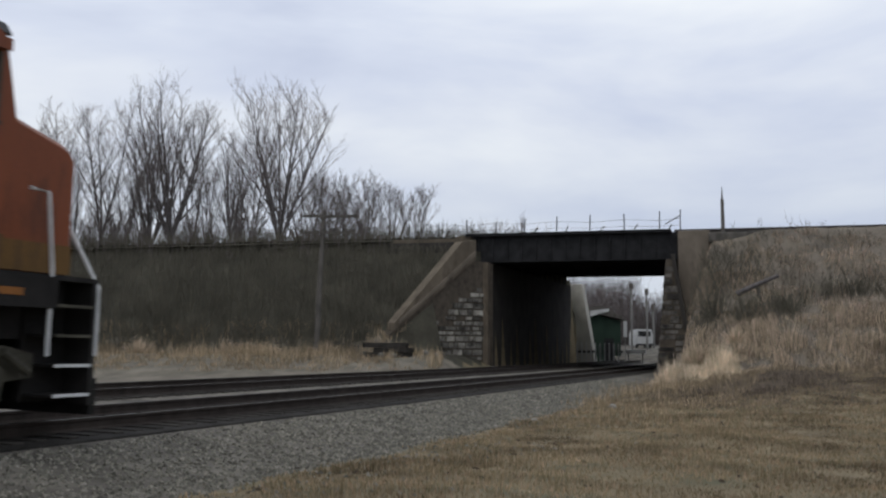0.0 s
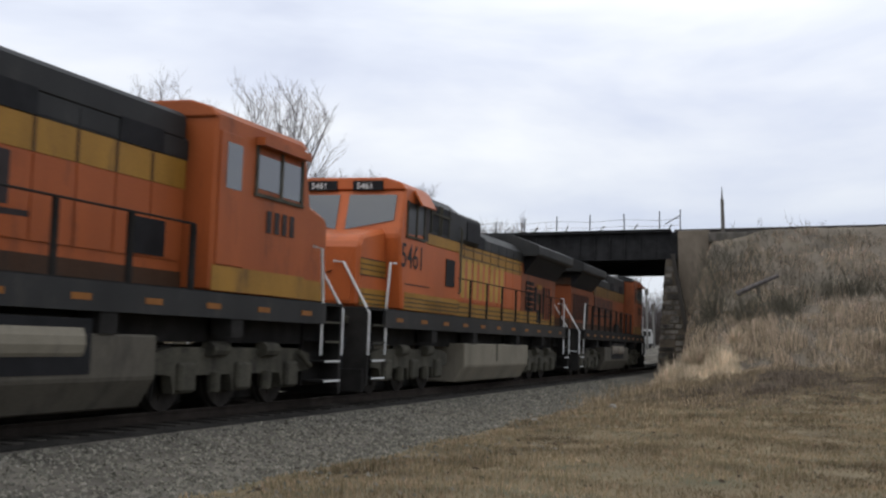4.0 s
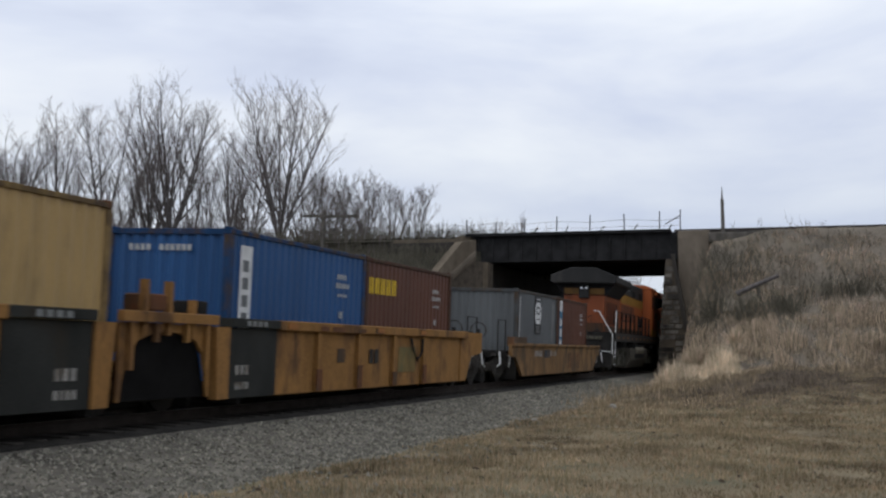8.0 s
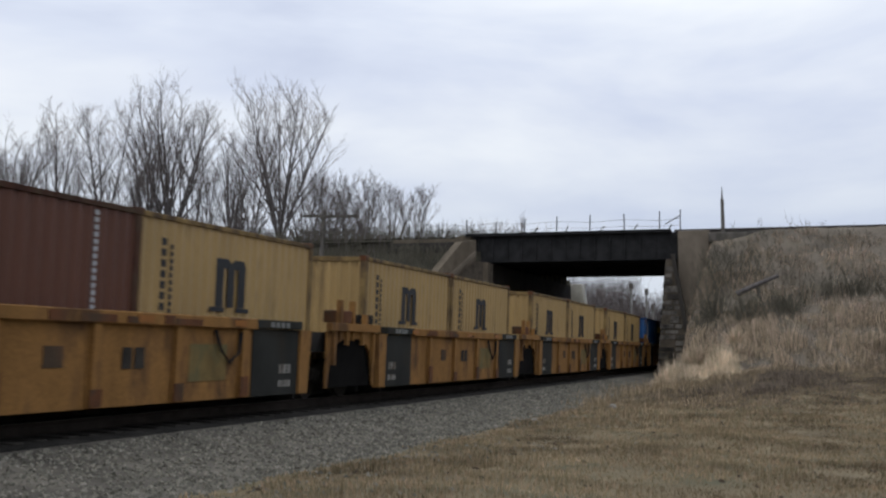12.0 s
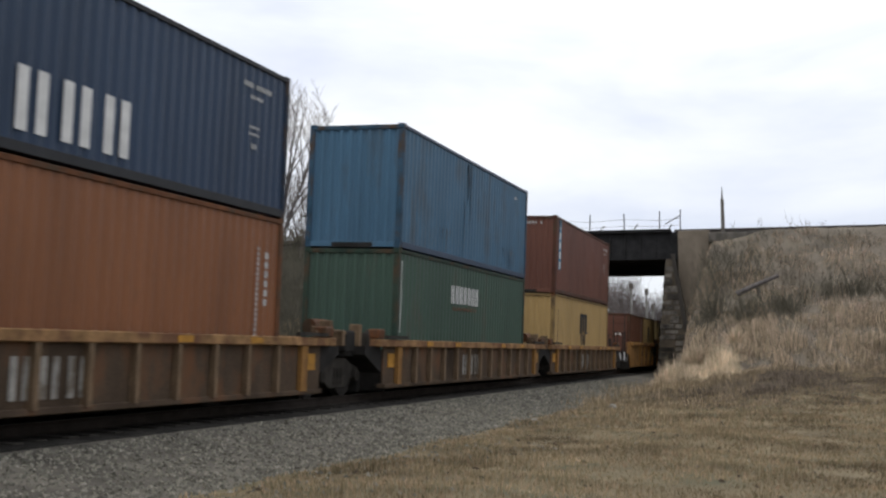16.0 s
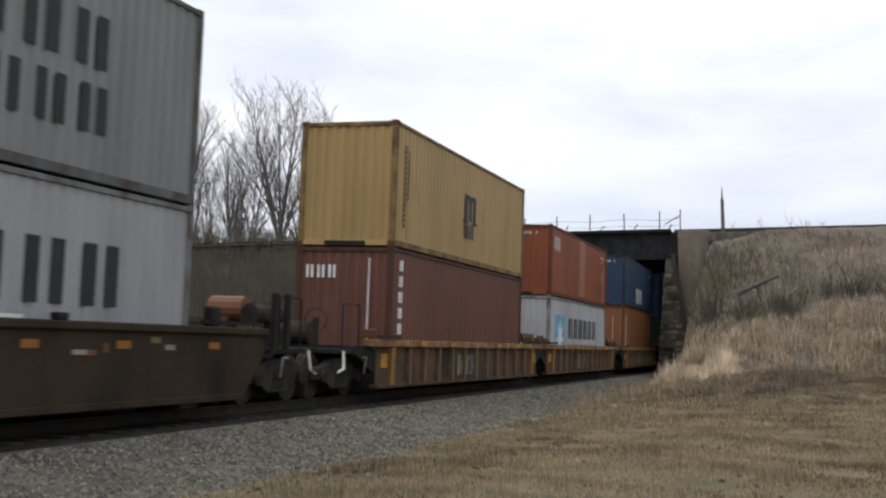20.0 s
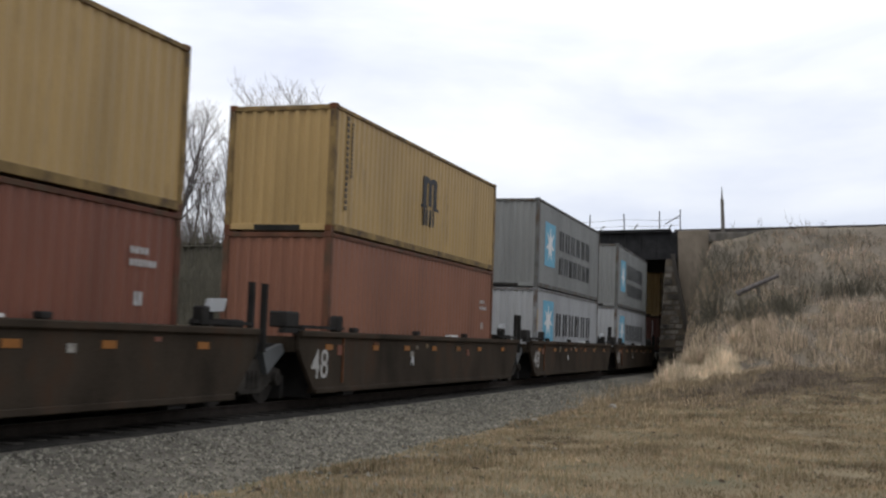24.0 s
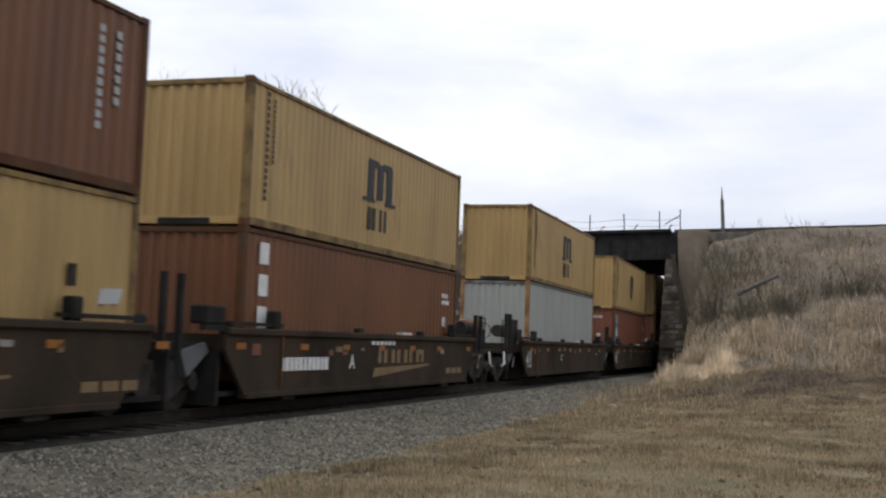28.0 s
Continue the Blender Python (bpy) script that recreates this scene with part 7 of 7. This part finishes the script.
def field(n, x0, x1, y0, y1, keep, patch=0.0):
    x, y = rs.uniform(x0, x1, n), rs.uniform(y0, y1, n)
    s, w = track_sw(x, y)
    u = (x - CROSS.x) * BR_U.x + (y - CROSS.y) * BR_U.y
    v = (x - CROSS.x) * BR_V.x + (y - CROSS.y) * BR_V.y
    sc = keep(x, y, s, w, u, v)
    if patch:
        sc = sc * np.clip(0.62 + patch * (2.6 * value_noise(x * 1.1, y * 0.8) - 1.3), 0, 1.4)
    ok = sc > 0.12
    z = ground_z(x[ok], y[ok])
    return list(zip(x[ok].tolist(), y[ok].tolist(), z.tolist(), sc[ok].tolist()))


M["straw"] = by_island(mat("dry_verge_grass", (0.30, 0.234, 0.150), 0.9, 0, 0.45, 1.6, 0.5, 6, 0.0), 0.5, 1.45)
HOLLOWS = ((5.5, 9.0, 0.6, 0.9), (7.2, 9.8, 0.6, 0.8), (9.2, 9.6, 0.8, 0.7), (12.8, 8.0, 1.5, 0.5), (15.8, 8.6, 1.0, 0.5), (19.0, 8.4, 1.8, 0.5))


def outside_hollows(u, v):
    """1 on the open bank, falling to 0 inside the brushy hollows."""
    out = 1.0
    for a, b, wu, wv in HOLLOWS:
        out = out * (1 - 0.9 * np.exp(-(((u - a) / (wu * 1.3)) ** 2 + ((v - b) / (wv * 1.3)) ** 2)))
    return out


# the grass thins out on bare earth towards the top of the bank
thin_top = lambda u, v: value_noise(u * 1.3, v * 1.5) > 0.66 - 0.085 * v - 0.02 * np.clip(u - 9, 0, 8)
verge = lambda s: 4.5 - 0.9 * np.clip((s + 5) / 30, 0, 1)
mown = lambda x, y, s, w, u, v: ((w > verge(s)) & (np.abs(x) < 0.42 * y + 2)) * 1.0
blades("mown_grass", field(170000, -6, 16, 9, 24, mown, 0.45), M["blade"], "short dry mown grass", 0.03, 0.12, 0.007)
blades("mown_grass", field(110000, -2, 24, 24, 48, mown, 0.45), M["blade"], "short dry mown grass", 0.05, 0.17, 0.012)
blades("tall_grass", field(120000, 4, 44, 40, 78, lambda x, y, s, w, u, v: ((w > 3.4) & (u > 3.4) & (v > 0.9)) * np.clip(0.3 + 0.07 * v, 0.3, 1.0) * np.clip((17.0 - v) / 3.0, 0.0, 1.0) * np.clip(3.2 * value_noise(u * 0.28, v * 0.34) - 0.75, 0.12, 1.15) * thin_top(u, v) * outside_hollows(u, v), 0.6), M["drab"], "drab brown dead grass on the bank", 0.25, 0.95, 0.016)
blades("fringe_grass", field(36000, -2, 22, 22, 66, lambda x, y, s, w, u, v: ((w > 2.7) & (w < 8.5) & (s > -6)) * np.clip((s + 8) / 22, 0.15, 1.0) * 0.8, 0.9), M["straw"], "straw-coloured grass fringe beside the track", 0.2, 0.75, 0.014)
blades("roadside_grass", field(90000, -42, 0, 54, 84, lambda x, y, s, w, u, v: ((w < -8.8) & (v > 6.0) & (v < 17)) * np.clip(1.0 - 0.16 * np.abs(v - 9.6), 0.0, 1.0), 0.95), M["straw"], "pale dry grass at the foot of the wooded bank", 0.25, 1.1, 0.018)


def tuft(x, y, n, wide, tall, seed):
    """A clump of pale dead grass that fans out from one root."""
    r = random.Random(seed)
    z = gz1(x, y)
    v, f = [], []
    for _ in range(n):
        a, d = r.uniform(0, 6.2832), wide * r.random() ** 0.7 * 0.5
        px_, py_ = x + math.cos(a) * d * 0.55, y + math.sin(a) * d * 0.4
        h = tall * r.uniform(0.2, 1.0) * (1 - 0.9 * d / wide)
        lx, ly = math.cos(a) * d * 0.9 + r.uniform(-0.1, 0.1), math.sin(a) * d * 0.5
        q = 0.017 * r.uniform(0.7, 1.4)
        k = len(v)
        v += [(px_ - q, py_, z - 0.05), (px_ + q, py_, z - 0.05), (px_ + lx * 0.5 + q * 0.7, py_ + ly * 0.5, z + h * 0.65), (px_ + lx * 0.5 - q * 0.7, py_ + ly * 0.5, z + h * 0.65), (px_ + lx, py_ + ly, z + h)]
        f += [(k, k + 1, k + 2, k + 3), (k + 3, k + 2, k + 4)]
    me = bpy.data.meshes.new("grass_tuft")
    me.from_pydata(v, [], f)
    me.materials.append(M["tall"])
    return tagged(new("grass_tuft", me), "pale straw-coloured clump of dead grass", "grass tuft", "grass tufts")


blades("straw_fringe", field(70000, 6, 34, 44, 68, lambda x, y, s, w, u, v: ((w > 3.2) & (v > 7.0) & (v < 20)) * np.clip(1.3 - 0.22 * np.abs(v - 12.8) - 0.03 * np.maximum(u - 7, 0), 0, 1.2) * outside_hollows(u, v), 0.95), M["tall"], "pale straw-coloured grass along the foot of the bank", 0.3, 1.15, 0.014)
blades("weed_stalks", field(1100, 8, 36, 46, 72, lambda x, y, s, w, u, v: ((w > 4.0) & (u > 4.4) & (v > 7.0) & (v < 17)) * 1.0, 0.6), M["bright"], "single pale weed stalks above the grass", 0.7, 1.4, 0.010)
blades("straw_clump", field(60000, 9, 20, 52, 64, lambda x, y, s, w, u, v: np.clip(1.35 - np.hypot((x - 12.4) / 2.2, (y - 55.2) / 1.9), 0, 1.1), 0.75), M["bright"], "bright straw-coloured grass clump at the foot of the bank", 0.7, 2.0, 0.014)
CREST = lambda k: lambda x, y, s, w, u, v: ((w > 4.6) & (v > 10.5) & (v < 21)) * np.clip(1.25 - k * np.abs(v - 15.0), 0, 1.1)
blades("verge_weeds", field(60000, 6, 36, 40, 66, CREST(0.17), 0.95), M["straw"], "dry weeds standing where the lawn meets the bank", 0.15, 0.7, 0.012)
M["weed"] = by_island(mat("dead_weed", (0.146, 0.119, 0.092), 0.95, 0, 0.5, 1.6, 0.7, 8, 0.0, spec=0.05), 0.5, 1.5)
blades("bank_weeds", field(60000, 8, 44, 50, 80, lambda x, y, s, w, u, v: ((w > 3.8) & (u > 3.6) & (v > 0.8) & (v < 10.5)) * np.clip(0.55 + 0.6 * np.sin(x * 0.45 + 1.2 * np.sin(y * 0.5)) * np.sin(y * 0.62 + 0.8), 0.0, 1.0) * thin_top(u, v), 0.85), M["weed"], "brown dead weeds in patches on the upper bank", 0.2, 0.7, 0.013)
blades("dark_weeds", field(60000, 6, 36, 38, 66, CREST(0.14), 0.9), M["weed"], "dark dead weeds standing where the lawn meets the bank", 0.15, 0.6, 0.013)
blades("dead_weeds", field(130000, 2, 24, 26, 56, lambda x, y, s, w, u, v: (w > 4.4) * np.clip(1.25 - np.hypot((x - 0.28 * y) / 6.0, (y - 42.0) / 12.0), 0, 1.0), 0.75), M["weed"], "dark dead weeds in the hollow before the bank", 0.08, 0.34, 0.014)
for i, (x, y, n, wd, ht) in enumerate(((-11.6, 68.6, 300, 2.6, 1.0), (-13.0, 69.2, 160, 1.3, 1.4), (-10.2, 68.2, 200, 1.6, 0.8), (-6.7, 67.2, 280, 1.7, 1.0), (-18.4, 70.3, 200, 2.4, 1.4),
                                       (12.6, 57.0, 420, 1.8, 1.2), (13.6, 56.6, 420, 1.8, 1.1), (14.6, 57.8, 200, 1.5, 1.0))):
    tuft(x, y, n, wd, ht, 100 + i)

# old timbers and rubble thrown down before the wing wall
pile = thing("timber_stack", "stack of old dark railway timbers before the wing wall", "timber stack")
foot = br(-11.9, 10.2)
PILE_Z = gz1(foot.x, foot.y) - 0.06
for i, (u, lv, ln) in enumerate(((-12.0, 0, 2.5), (-11.8, 1, 2.2), (-12.1, 2, 2.5))):
    for k in (0, 1, 2):
        o = br(u + RNG.uniform(-0.14, 0.14), 10.0 + 0.27 * k, PILE_Z + 0.275 * lv)
        part("timber", Solid().box(-ln / 2, ln / 2, -0.12, 0.12, 0.0, 0.27), M["tie"], pile, bevel=0.02, at=Matrix.Translation(o) @ pose(0, 0, 0, 0, 0, -math.degrees(BR_H) + RNG.uniform(-4, 4)))
for i, (u, v, z) in enumerate(((-11.5, 10.9, -0.3), (-12.2, 10.85, -0.3), (-10.1, 9.3, -0.3), (-9.6, 9.0, -0.3), (-13.4, 10.4, -0.25))):
    rub = thing("concrete_lump", "pale broken lump of concrete on the ground", "rubble", "rubble")
    o = br(u, v, z)
    o.z = gz1(o.x, o.y) + 0.02
    part("lump", Solid().prism([(-0.16, 0.0), (0.15, 0.0), (0.2, 0.16), (0.05, 0.27), (-0.14, 0.2)], -0.13, 0.14), M["stone"], rub, bevel=0.03, at=Matrix.Translation(o) @ pose(0, 0, 0, 0, 0, 40 * i))
for i, (x, y, sc) in enumerate(((2.02, 25.7, 0.55), (1.1, 24.3, 0.4), (4.6, 31.5, 0.6), (3.3, 19.8, 0.3))):
    rock = thing("loose_rock", "pale loose rock lying in the dry grass", "rock", "loose rocks")
    part("rock_body", Solid().prism([(-0.16, 0.0), (0.17, 0.0), (0.2, 0.12), (0.06, 0.24), (-0.12, 0.2)], -0.13, 0.12), M["stone"], rock, bevel=0.04, at=Matrix.Translation((x, y, gz1(x, y) - 0.02)) @ pose(0, 0, 0, 0, 0, 70 * i) @ Matrix.Scale(sc, 4))
limb_log = thing("fallen_branch", "bleached fallen branch lying at the foot of the bank", "branch")
la, lb = br(-16.8, 7.6), br(-14.6, 7.9)
la.z, lb.z = gz1(la.x, la.y) + 0.12, gz1(lb.x, lb.y) + 0.16
part("shaft", Solid().tube([la, (la + lb) / 2 + Vector((0, 0, 0.06)), lb], 0.1, 8, 0.06), M["pole"], limb_log)


def weed(solid):
    u, v = BR.uniform(4.5, 34), BR.uniform(1.5, 15)
    p = br(u, v)
    p.z = gz1(p.x, p.y) - 0.05
    stem(solid, p, BR.uniform(0.35, 0.95), BR.uniform(0.1, 0.6), 0.012)


def bramble(solid):
    u, v = BR.gauss(5.6, 1.6), BR.gauss(5.0, 2.2)
    if u < 3.9 or v < 1.4:
        return
    p = br(u, v)
    p.z = gz1(p.x, p.y) - 0.05
    stem(solid, p, BR.uniform(0.4, 1.25), BR.uniform(0.2, 0.9), 0.014)


def hollow(solid):
    cu_, cv_, wu, wv = BR.choice(HOLLOWS)
    u, v = BR.gauss(cu_, wu * 0.7), BR.gauss(cv_, wv * 0.7)
    if u < 3.9:
        return
    p = br(u, v)
    p.z = gz1(p.x, p.y) - 0.05
    stem(solid, p, BR.uniform(0.4, 1.1), BR.uniform(0.2, 0.9), 0.013)


scatter("hollow_brush", hollow, 1000, M["brush"], "dark tangled brush in the hollows of the bank", "brush")
scatter("brambles", bramble, 420, M["brush"], "dark leafless brambles at the foot of the pier", "brambles")
scatter("bank_weeds", weed, 900, M["brush"], "brown dead weeds on the grassy bank", "weeds")


def stone_bits(name, n, seed, s0, s1, w0, w1, lo, hi, zoff, label):
    r = np.random.RandomState(seed)
    v, f = [], []
    base = np.array([(1, 0, 0), (-1, 0, 0), (0, 1, 0), (0, -1, 0), (0, 0, 1), (0, 0, -1)], float)
    tri = [(0, 2, 4), (2, 1, 4), (1, 3, 4), (3, 0, 4), (2, 0, 5), (1, 2, 5), (3, 1, 5), (0, 3, 5)]
    for _ in range(n):
        s, w = r.uniform(s0, s1), r.uniform(w0, w1)
        z = np.interp(w, (-8.6, -6.9, -5.9, -2.9, -2.2, -1.5, 1.3, 1.7, 3.4, 5.2, 6.0, 7.2), (-0.95, -0.26, -0.2, -0.2, -0.26, -0.2, -0.2, -0.26, -0.5, -0.57, -0.63, -1.2))
        p = np.array(on_track(s, w, z + zoff))
        q, _ = np.linalg.qr(r.normal(size=(3, 3)))
        size = r.uniform(lo, hi)
        pts = (base * r.uniform(0.6, 1.2, (6, 1))) @ (q * np.array([1, r.uniform(0.6, 1), r.uniform(0.5, 0.9)])).T * size + p
        k = len(v)
        v += pts.tolist()
        f += [tuple(k + i for i in t) for t in tri]
    me = bpy.data.meshes.new(name)
    me.from_pydata(v, [], f)
    me.materials.append(M["stone_isle"])
    return tagged(new(name, me), label, "gravel", kind="stuff")


M["stone_isle"] = by_island(mat("loose_stone", (0.152, 0.143, 0.115), 0.95, 0, 0.7, 1.25, 3, 20, 0.3), 0.5, 1.6)
stone_bits("loose_ballast", 17000, 1, -26, 2, 1.6, 4.7, 0.022, 0.055, 0.0, "loose grey crushed stones on the ballast shoulder")
stone_bits("loose_ballast", 7000, 2, 2, 26, 1.6, 4.2, 0.03, 0.06, 0.0, "loose grey crushed stones on the ballast shoulder")



def strewn(name, n, seed, keep, lo, hi, flat, material, label, category):
    """Small flakes or stones lying on the ground."""
    r = np.random.RandomState(seed)
    v, f = [], []
    x, y = r.uniform(-5, 22, n), r.uniform(9, 50, n)
    s, w = track_sw(x, y)
    ok = keep(x, y, s, w, r.uniform(0, 1, n))
    x, y = x[ok], y[ok]
    z = np.maximum(ground_z(x, y), GRADE * np.clip(s[ok], -40, 60) - np.sin(CANT) * w[ok] + np.interp(w[ok], (3.4, 5.2, 6.0, 7.2), (-0.5, -0.57, -0.63, -1.2)))
    for px_, py_, pz_ in zip(x, y, z):
        q, a = r.uniform(lo, hi), r.uniform(0, 6.2832)
        c_, d_ = math.cos(a) * q, math.sin(a) * q
        k = len(v)
        t1, t2 = r.uniform(-1, 1, 2) * q * 0.5
        v += [(px_ - c_, py_ - d_, pz_ + 0.008), (px_ + d_ * 0.6, py_ - c_ * 0.6, pz_ + 0.012 + t1 * 0.4), (px_ + c_, py_ + d_, pz_ + 0.01 + abs(t2) * 0.5), (px_ - d_ * 0.6, py_ + c_ * 0.6, pz_ + 0.01), (px_, py_, pz_ + 0.012 + q * flat)]
        f += [(k, k + 1, k + 4), (k + 1, k + 2, k + 4), (k + 2, k + 3, k + 4), (k + 3, k, k + 4)]
    me = bpy.data.meshes.new(name)
    me.from_pydata(v, [], f)
    me.materials.append(material)
    return tagged(new(name, me), label, category, kind="stuff")


M["leaf"] = mat("dead_leaf", (0.05, 0.036, 0.024), 0.9, 0, 0.5, 1.6, 2, 20, 0.2)
strewn("fallen_leaves", 5000, 8, lambda x, y, s, w, q: (w > 4.4) & (np.abs(x) < 0.42 * y + 2) & (q < 0.25 + 0.5 * np.sin(x * 0.8 + np.sin(y * 0.5) * 2) ** 2), 0.025, 0.07, 0.5, M["leaf"], "brown dead leaves on the grass", "leaves")
strewn("stray_stones", 26000, 9, lambda x, y, s, w, q: (w > 3.6) & (w < 9.0) & (q < np.clip(1.15 - (w - 4.0) / (2.2 + 1.2 * np.sin(s * 0.7) * np.sin(s * 0.23)), 0, 1)), 0.02, 0.05, 0.9, M["stone_isle"], "stray crushed stones at the ragged grass edge", "gravel")
blades("edge_grass", field(60000, -8, 22, 9, 46, lambda x, y, s, w, u, v: ((w > 2.9) & (w < 6.2) & (np.abs(x) < 0.42 * y + 2)) * np.clip((w - 2.7 - 0.8 * value_noise(s * 0.6, w * 0.3)) / 2.0, 0, 1), 0.9), M["blade"], "sparse dry grass creeping over the gravel edge", 0.04, 0.15, 0.011)

# ---------------------------------------------------------------- beyond the underpass
M["shed"] = mat("dark_green_boards", (0.022, 0.04, 0.028), 0.8, 0, 0.7, 1.2, 1, 20, 0.1, 0.5)
M["pale"] = mat("pale_metal", (0.5, 0.5, 0.48), 0.6, 0, 0.7, 1.1, 1, 20, 0.05)
# pale tone that carries the daylight on the abutment's far end
M["lit_wall"] = mat("lit_abutment_end", (0.42, 0.40, 0.34), 0.9, 0, 0.6, 1.2, 0.8, 20, 0.2, 0.4)
M["woods"] = mat("hazy_twigs", (0.088, 0.074, 0.068), 0.95, 0, 0.7, 1.3, 0.2, 5, 0.0)
M["dull"] = mat("dull_grey_paint", (0.2, 0.195, 0.18), 0.7, 0, 0.7, 1.2, 2, 20, 0.05)
# far end of the left abutment, a separate piece painted as if lit
flank = tagged(new("abutment_lit_end"), "battered far end of the left abutment, daylight put into its pale colour", "wall", kind="structure")
flank.matrix_world = BRIDGE
part("core", Solid().prism([(U_LEFT - 2.0, -1.4), (U_LEFT + 1.7, -1.4), (U_LEFT + 0.35, SOFFIT + 0.3), (U_LEFT - 2.0, SOFFIT + 0.3)], -34.6, -33.0), M["lit_wall"], flank, bevel=0.04)
shed = thing("green_shed", "dark green shed with a white gable board", "shed")
SX, SY = 15.8, 112.0
part("wall", Solid().prism([(SX - 1.5, -0.8), (SX + 1.4, -0.8), (SX + 1.4, 3.6), (SX - 1.5, 4.3)], SY, SY + 5), M["shed"], shed, bevel=0.02)
part("roof", Solid().prism([(SX - 2.0, 4.55), (SX + 1.8, 3.65), (SX + 1.8, 3.85), (SX - 0.4, 5.0), (SX - 2.0, 4.95)], SY - 0.4, SY + 5.4), M["pole"], shed)
part("gable_board", Solid().prism([(SX - 1.6, 4.0), (SX + 0.2, 4.5), (SX + 0.2, 4.75), (SX - 1.6, 4.55)], SY - 0.5, SY - 0.42), M["pale"], shed, "white gable board")
part("door", Solid().box(SX - 0.2, SX + 0.7, SY - 0.04, SY, -0.5, 1.9), M["girder"], shed)
rail_fence = thing("guard_posts", "row of short white guard posts beyond the bridge", "guard rail")
for i in range(11):
    x = 11.6 + i * 0.41
    part("post", Solid().box(x, x + 0.12, 104.0, 104.1, -0.6, 1.5 - 0.012 * i), M["pale"], rail_fence)
part("rail", Solid().box(11.4, 16.2, 104.1, 104.16, 0.55, 0.75), M["girder"], rail_fence)
barrier = thing("white_barrier", "low white barrier board beyond the bridge", "barrier")
part("board", Solid().box(16.4, 18.2, 104.0, 104.1, 0.5, 0.85), M["pale"], barrier, bevel=0.01)
for x in (16.6, 17.9):
    part("leg", Solid().box(x, x + 0.1, 104.1, 104.2, -0.7, 0.8), M["dull"], barrier)
for x, y, h in ((19.6, 120, 7.6), (21.2, 120, 7.0), (22.6, 124, 5.4)):
    lp = thing("utility_pole", "slim grey utility pole beyond the bridge", "utility pole", "far utility poles")
    part("shaft", Solid().tube([(x, y, -1), (x - 0.06, y, h)], 0.13, 8, 0.1), M["dull"], lp)
    part("cap", Solid().box(x - 0.22, x + 0.12, y - 0.12, y + 0.12, h - 0.5, h + 0.1), M["pole"], lp)
rise = tagged(new("far_road", Solid().prism([(108, -0.7), (150, -0.7), (150, 1.3), (122, 0.95), (112, 0.2)], 16.5, 70, "x").mesh("far_road", M["ballast"])), "gravel road rising beyond the underpass", "road", kind="structure")
sign = thing("road_sign", "narrow white sign post beyond the bridge", "sign")
part("board", Solid().box(17.15, 17.5, 110.0, 110.06, 2.0, 3.5), M["pale"], sign, bevel=0.02)
part("post", Solid().box(17.3, 17.38, 110.06, 110.12, -0.7, 3.4), M["dull"], sign)
van = thing("parked_van", "white van parked beyond the underpass", "van")
vx, vy, vz = 21.4, 123.0, 0.95
part("body", Solid().prism([(vx - 0.9, vz + 0.3), (vx + 0.9, vz + 0.3), (vx + 0.9, vz + 1.4), (vx + 0.75, vz + 2.0), (vx - 0.75, vz + 2.0), (vx - 0.9, vz + 1.4)], vy, vy + 4.6), M["pale"], van, bevel=0.06)
part("rear_window", Solid().box(vx - 0.65, vx + 0.65, vy - 0.02, vy, vz + 1.25, vz + 1.8), glass, van)
part("bumper", Solid().box(vx - 0.9, vx + 0.9, vy - 0.12, vy, vz + 0.3, vz + 0.48), M["girder"], van)
for wx in (vx - 0.7, vx + 0.7):
    for wy in (vy + 0.8, vy + 3.7):
        part("wheel", Solid().tube([(wx - 0.1, wy, vz + 0.33), (wx + 0.1, wy, vz + 0.33)], 0.33, 16), M["girder"], van)


def far_stem(solid):
    y = BR.uniform(150, 185)
    q = BR.uniform(0.09, 0.27)
    h = (11.5 if q < 0.165 else 8.2) * (y / 160) * BR.uniform(0.55, 1.0)
    stem(solid, Vector((q * y, y, -0.7)), h, BR.uniform(0.02, 0.22), 0.07)


scatter("far_woods", far_stem, 3600, M["woods"], "hazy bare woodland far beyond the underpass", "woodland")

# ---------------------------------------------------------------- ties under the rails
tie_mesh = Solid().box(-0.11, 0.11, -1.3, 1.3, -0.32, -0.165).mesh("tie", M["tie"], 0.01)
for tr, w0 in zip(TRACKS, (0.0, -4.42)):
    s = -24.0
    while s < 52.0:
        m = car_pose(s, 0.5)
        part("tie", tie_mesh, M["tie"], tr, at=m @ Matrix.Translation((RNG.uniform(-0.03, 0.03), -w0 + RNG.uniform(-0.04, 0.04), 0)))
        s += 0.53


def spin_rows(r, way):
    turn = 13.26 / r
    step = 1.35 / turn
    n = int(28.0 / step)
    rows = [(i * step, pose(0, 0, 0) @ Matrix.Rotation(way * i * 1.35, 4, "Y")) for i in range(n + 1)]
    return rows + [(28.0, Matrix.Rotation(way * 28.0 * turn, 4, "Y"))]


def motions():
    for ob, s0, half in MOVING:
        back_to_front = pose(0, 0, 0, 0, 0, 180) if ob in FLIPPED else pose(0, 0, 0)
        walk(ob, [(t, car_pose(s0 + run(t), half) @ back_to_front) for t in ROW_TIMES])
    first = {}
    for ob, r in TURNING:
        way = -1 if ob.parent.parent in FLIPPED else 1
        if (r, way) not in first:
            walk(ob, spin_rows(r, way))
            first[r, way] = ob
        else:
            ob.rotation_mode = "QUATERNION"
            keys = ob.animation_data_create()
            keys.action = first[r, way].animation_data.action
            keys.action_slot = first[r, way].animation_data.action_slot


motions()
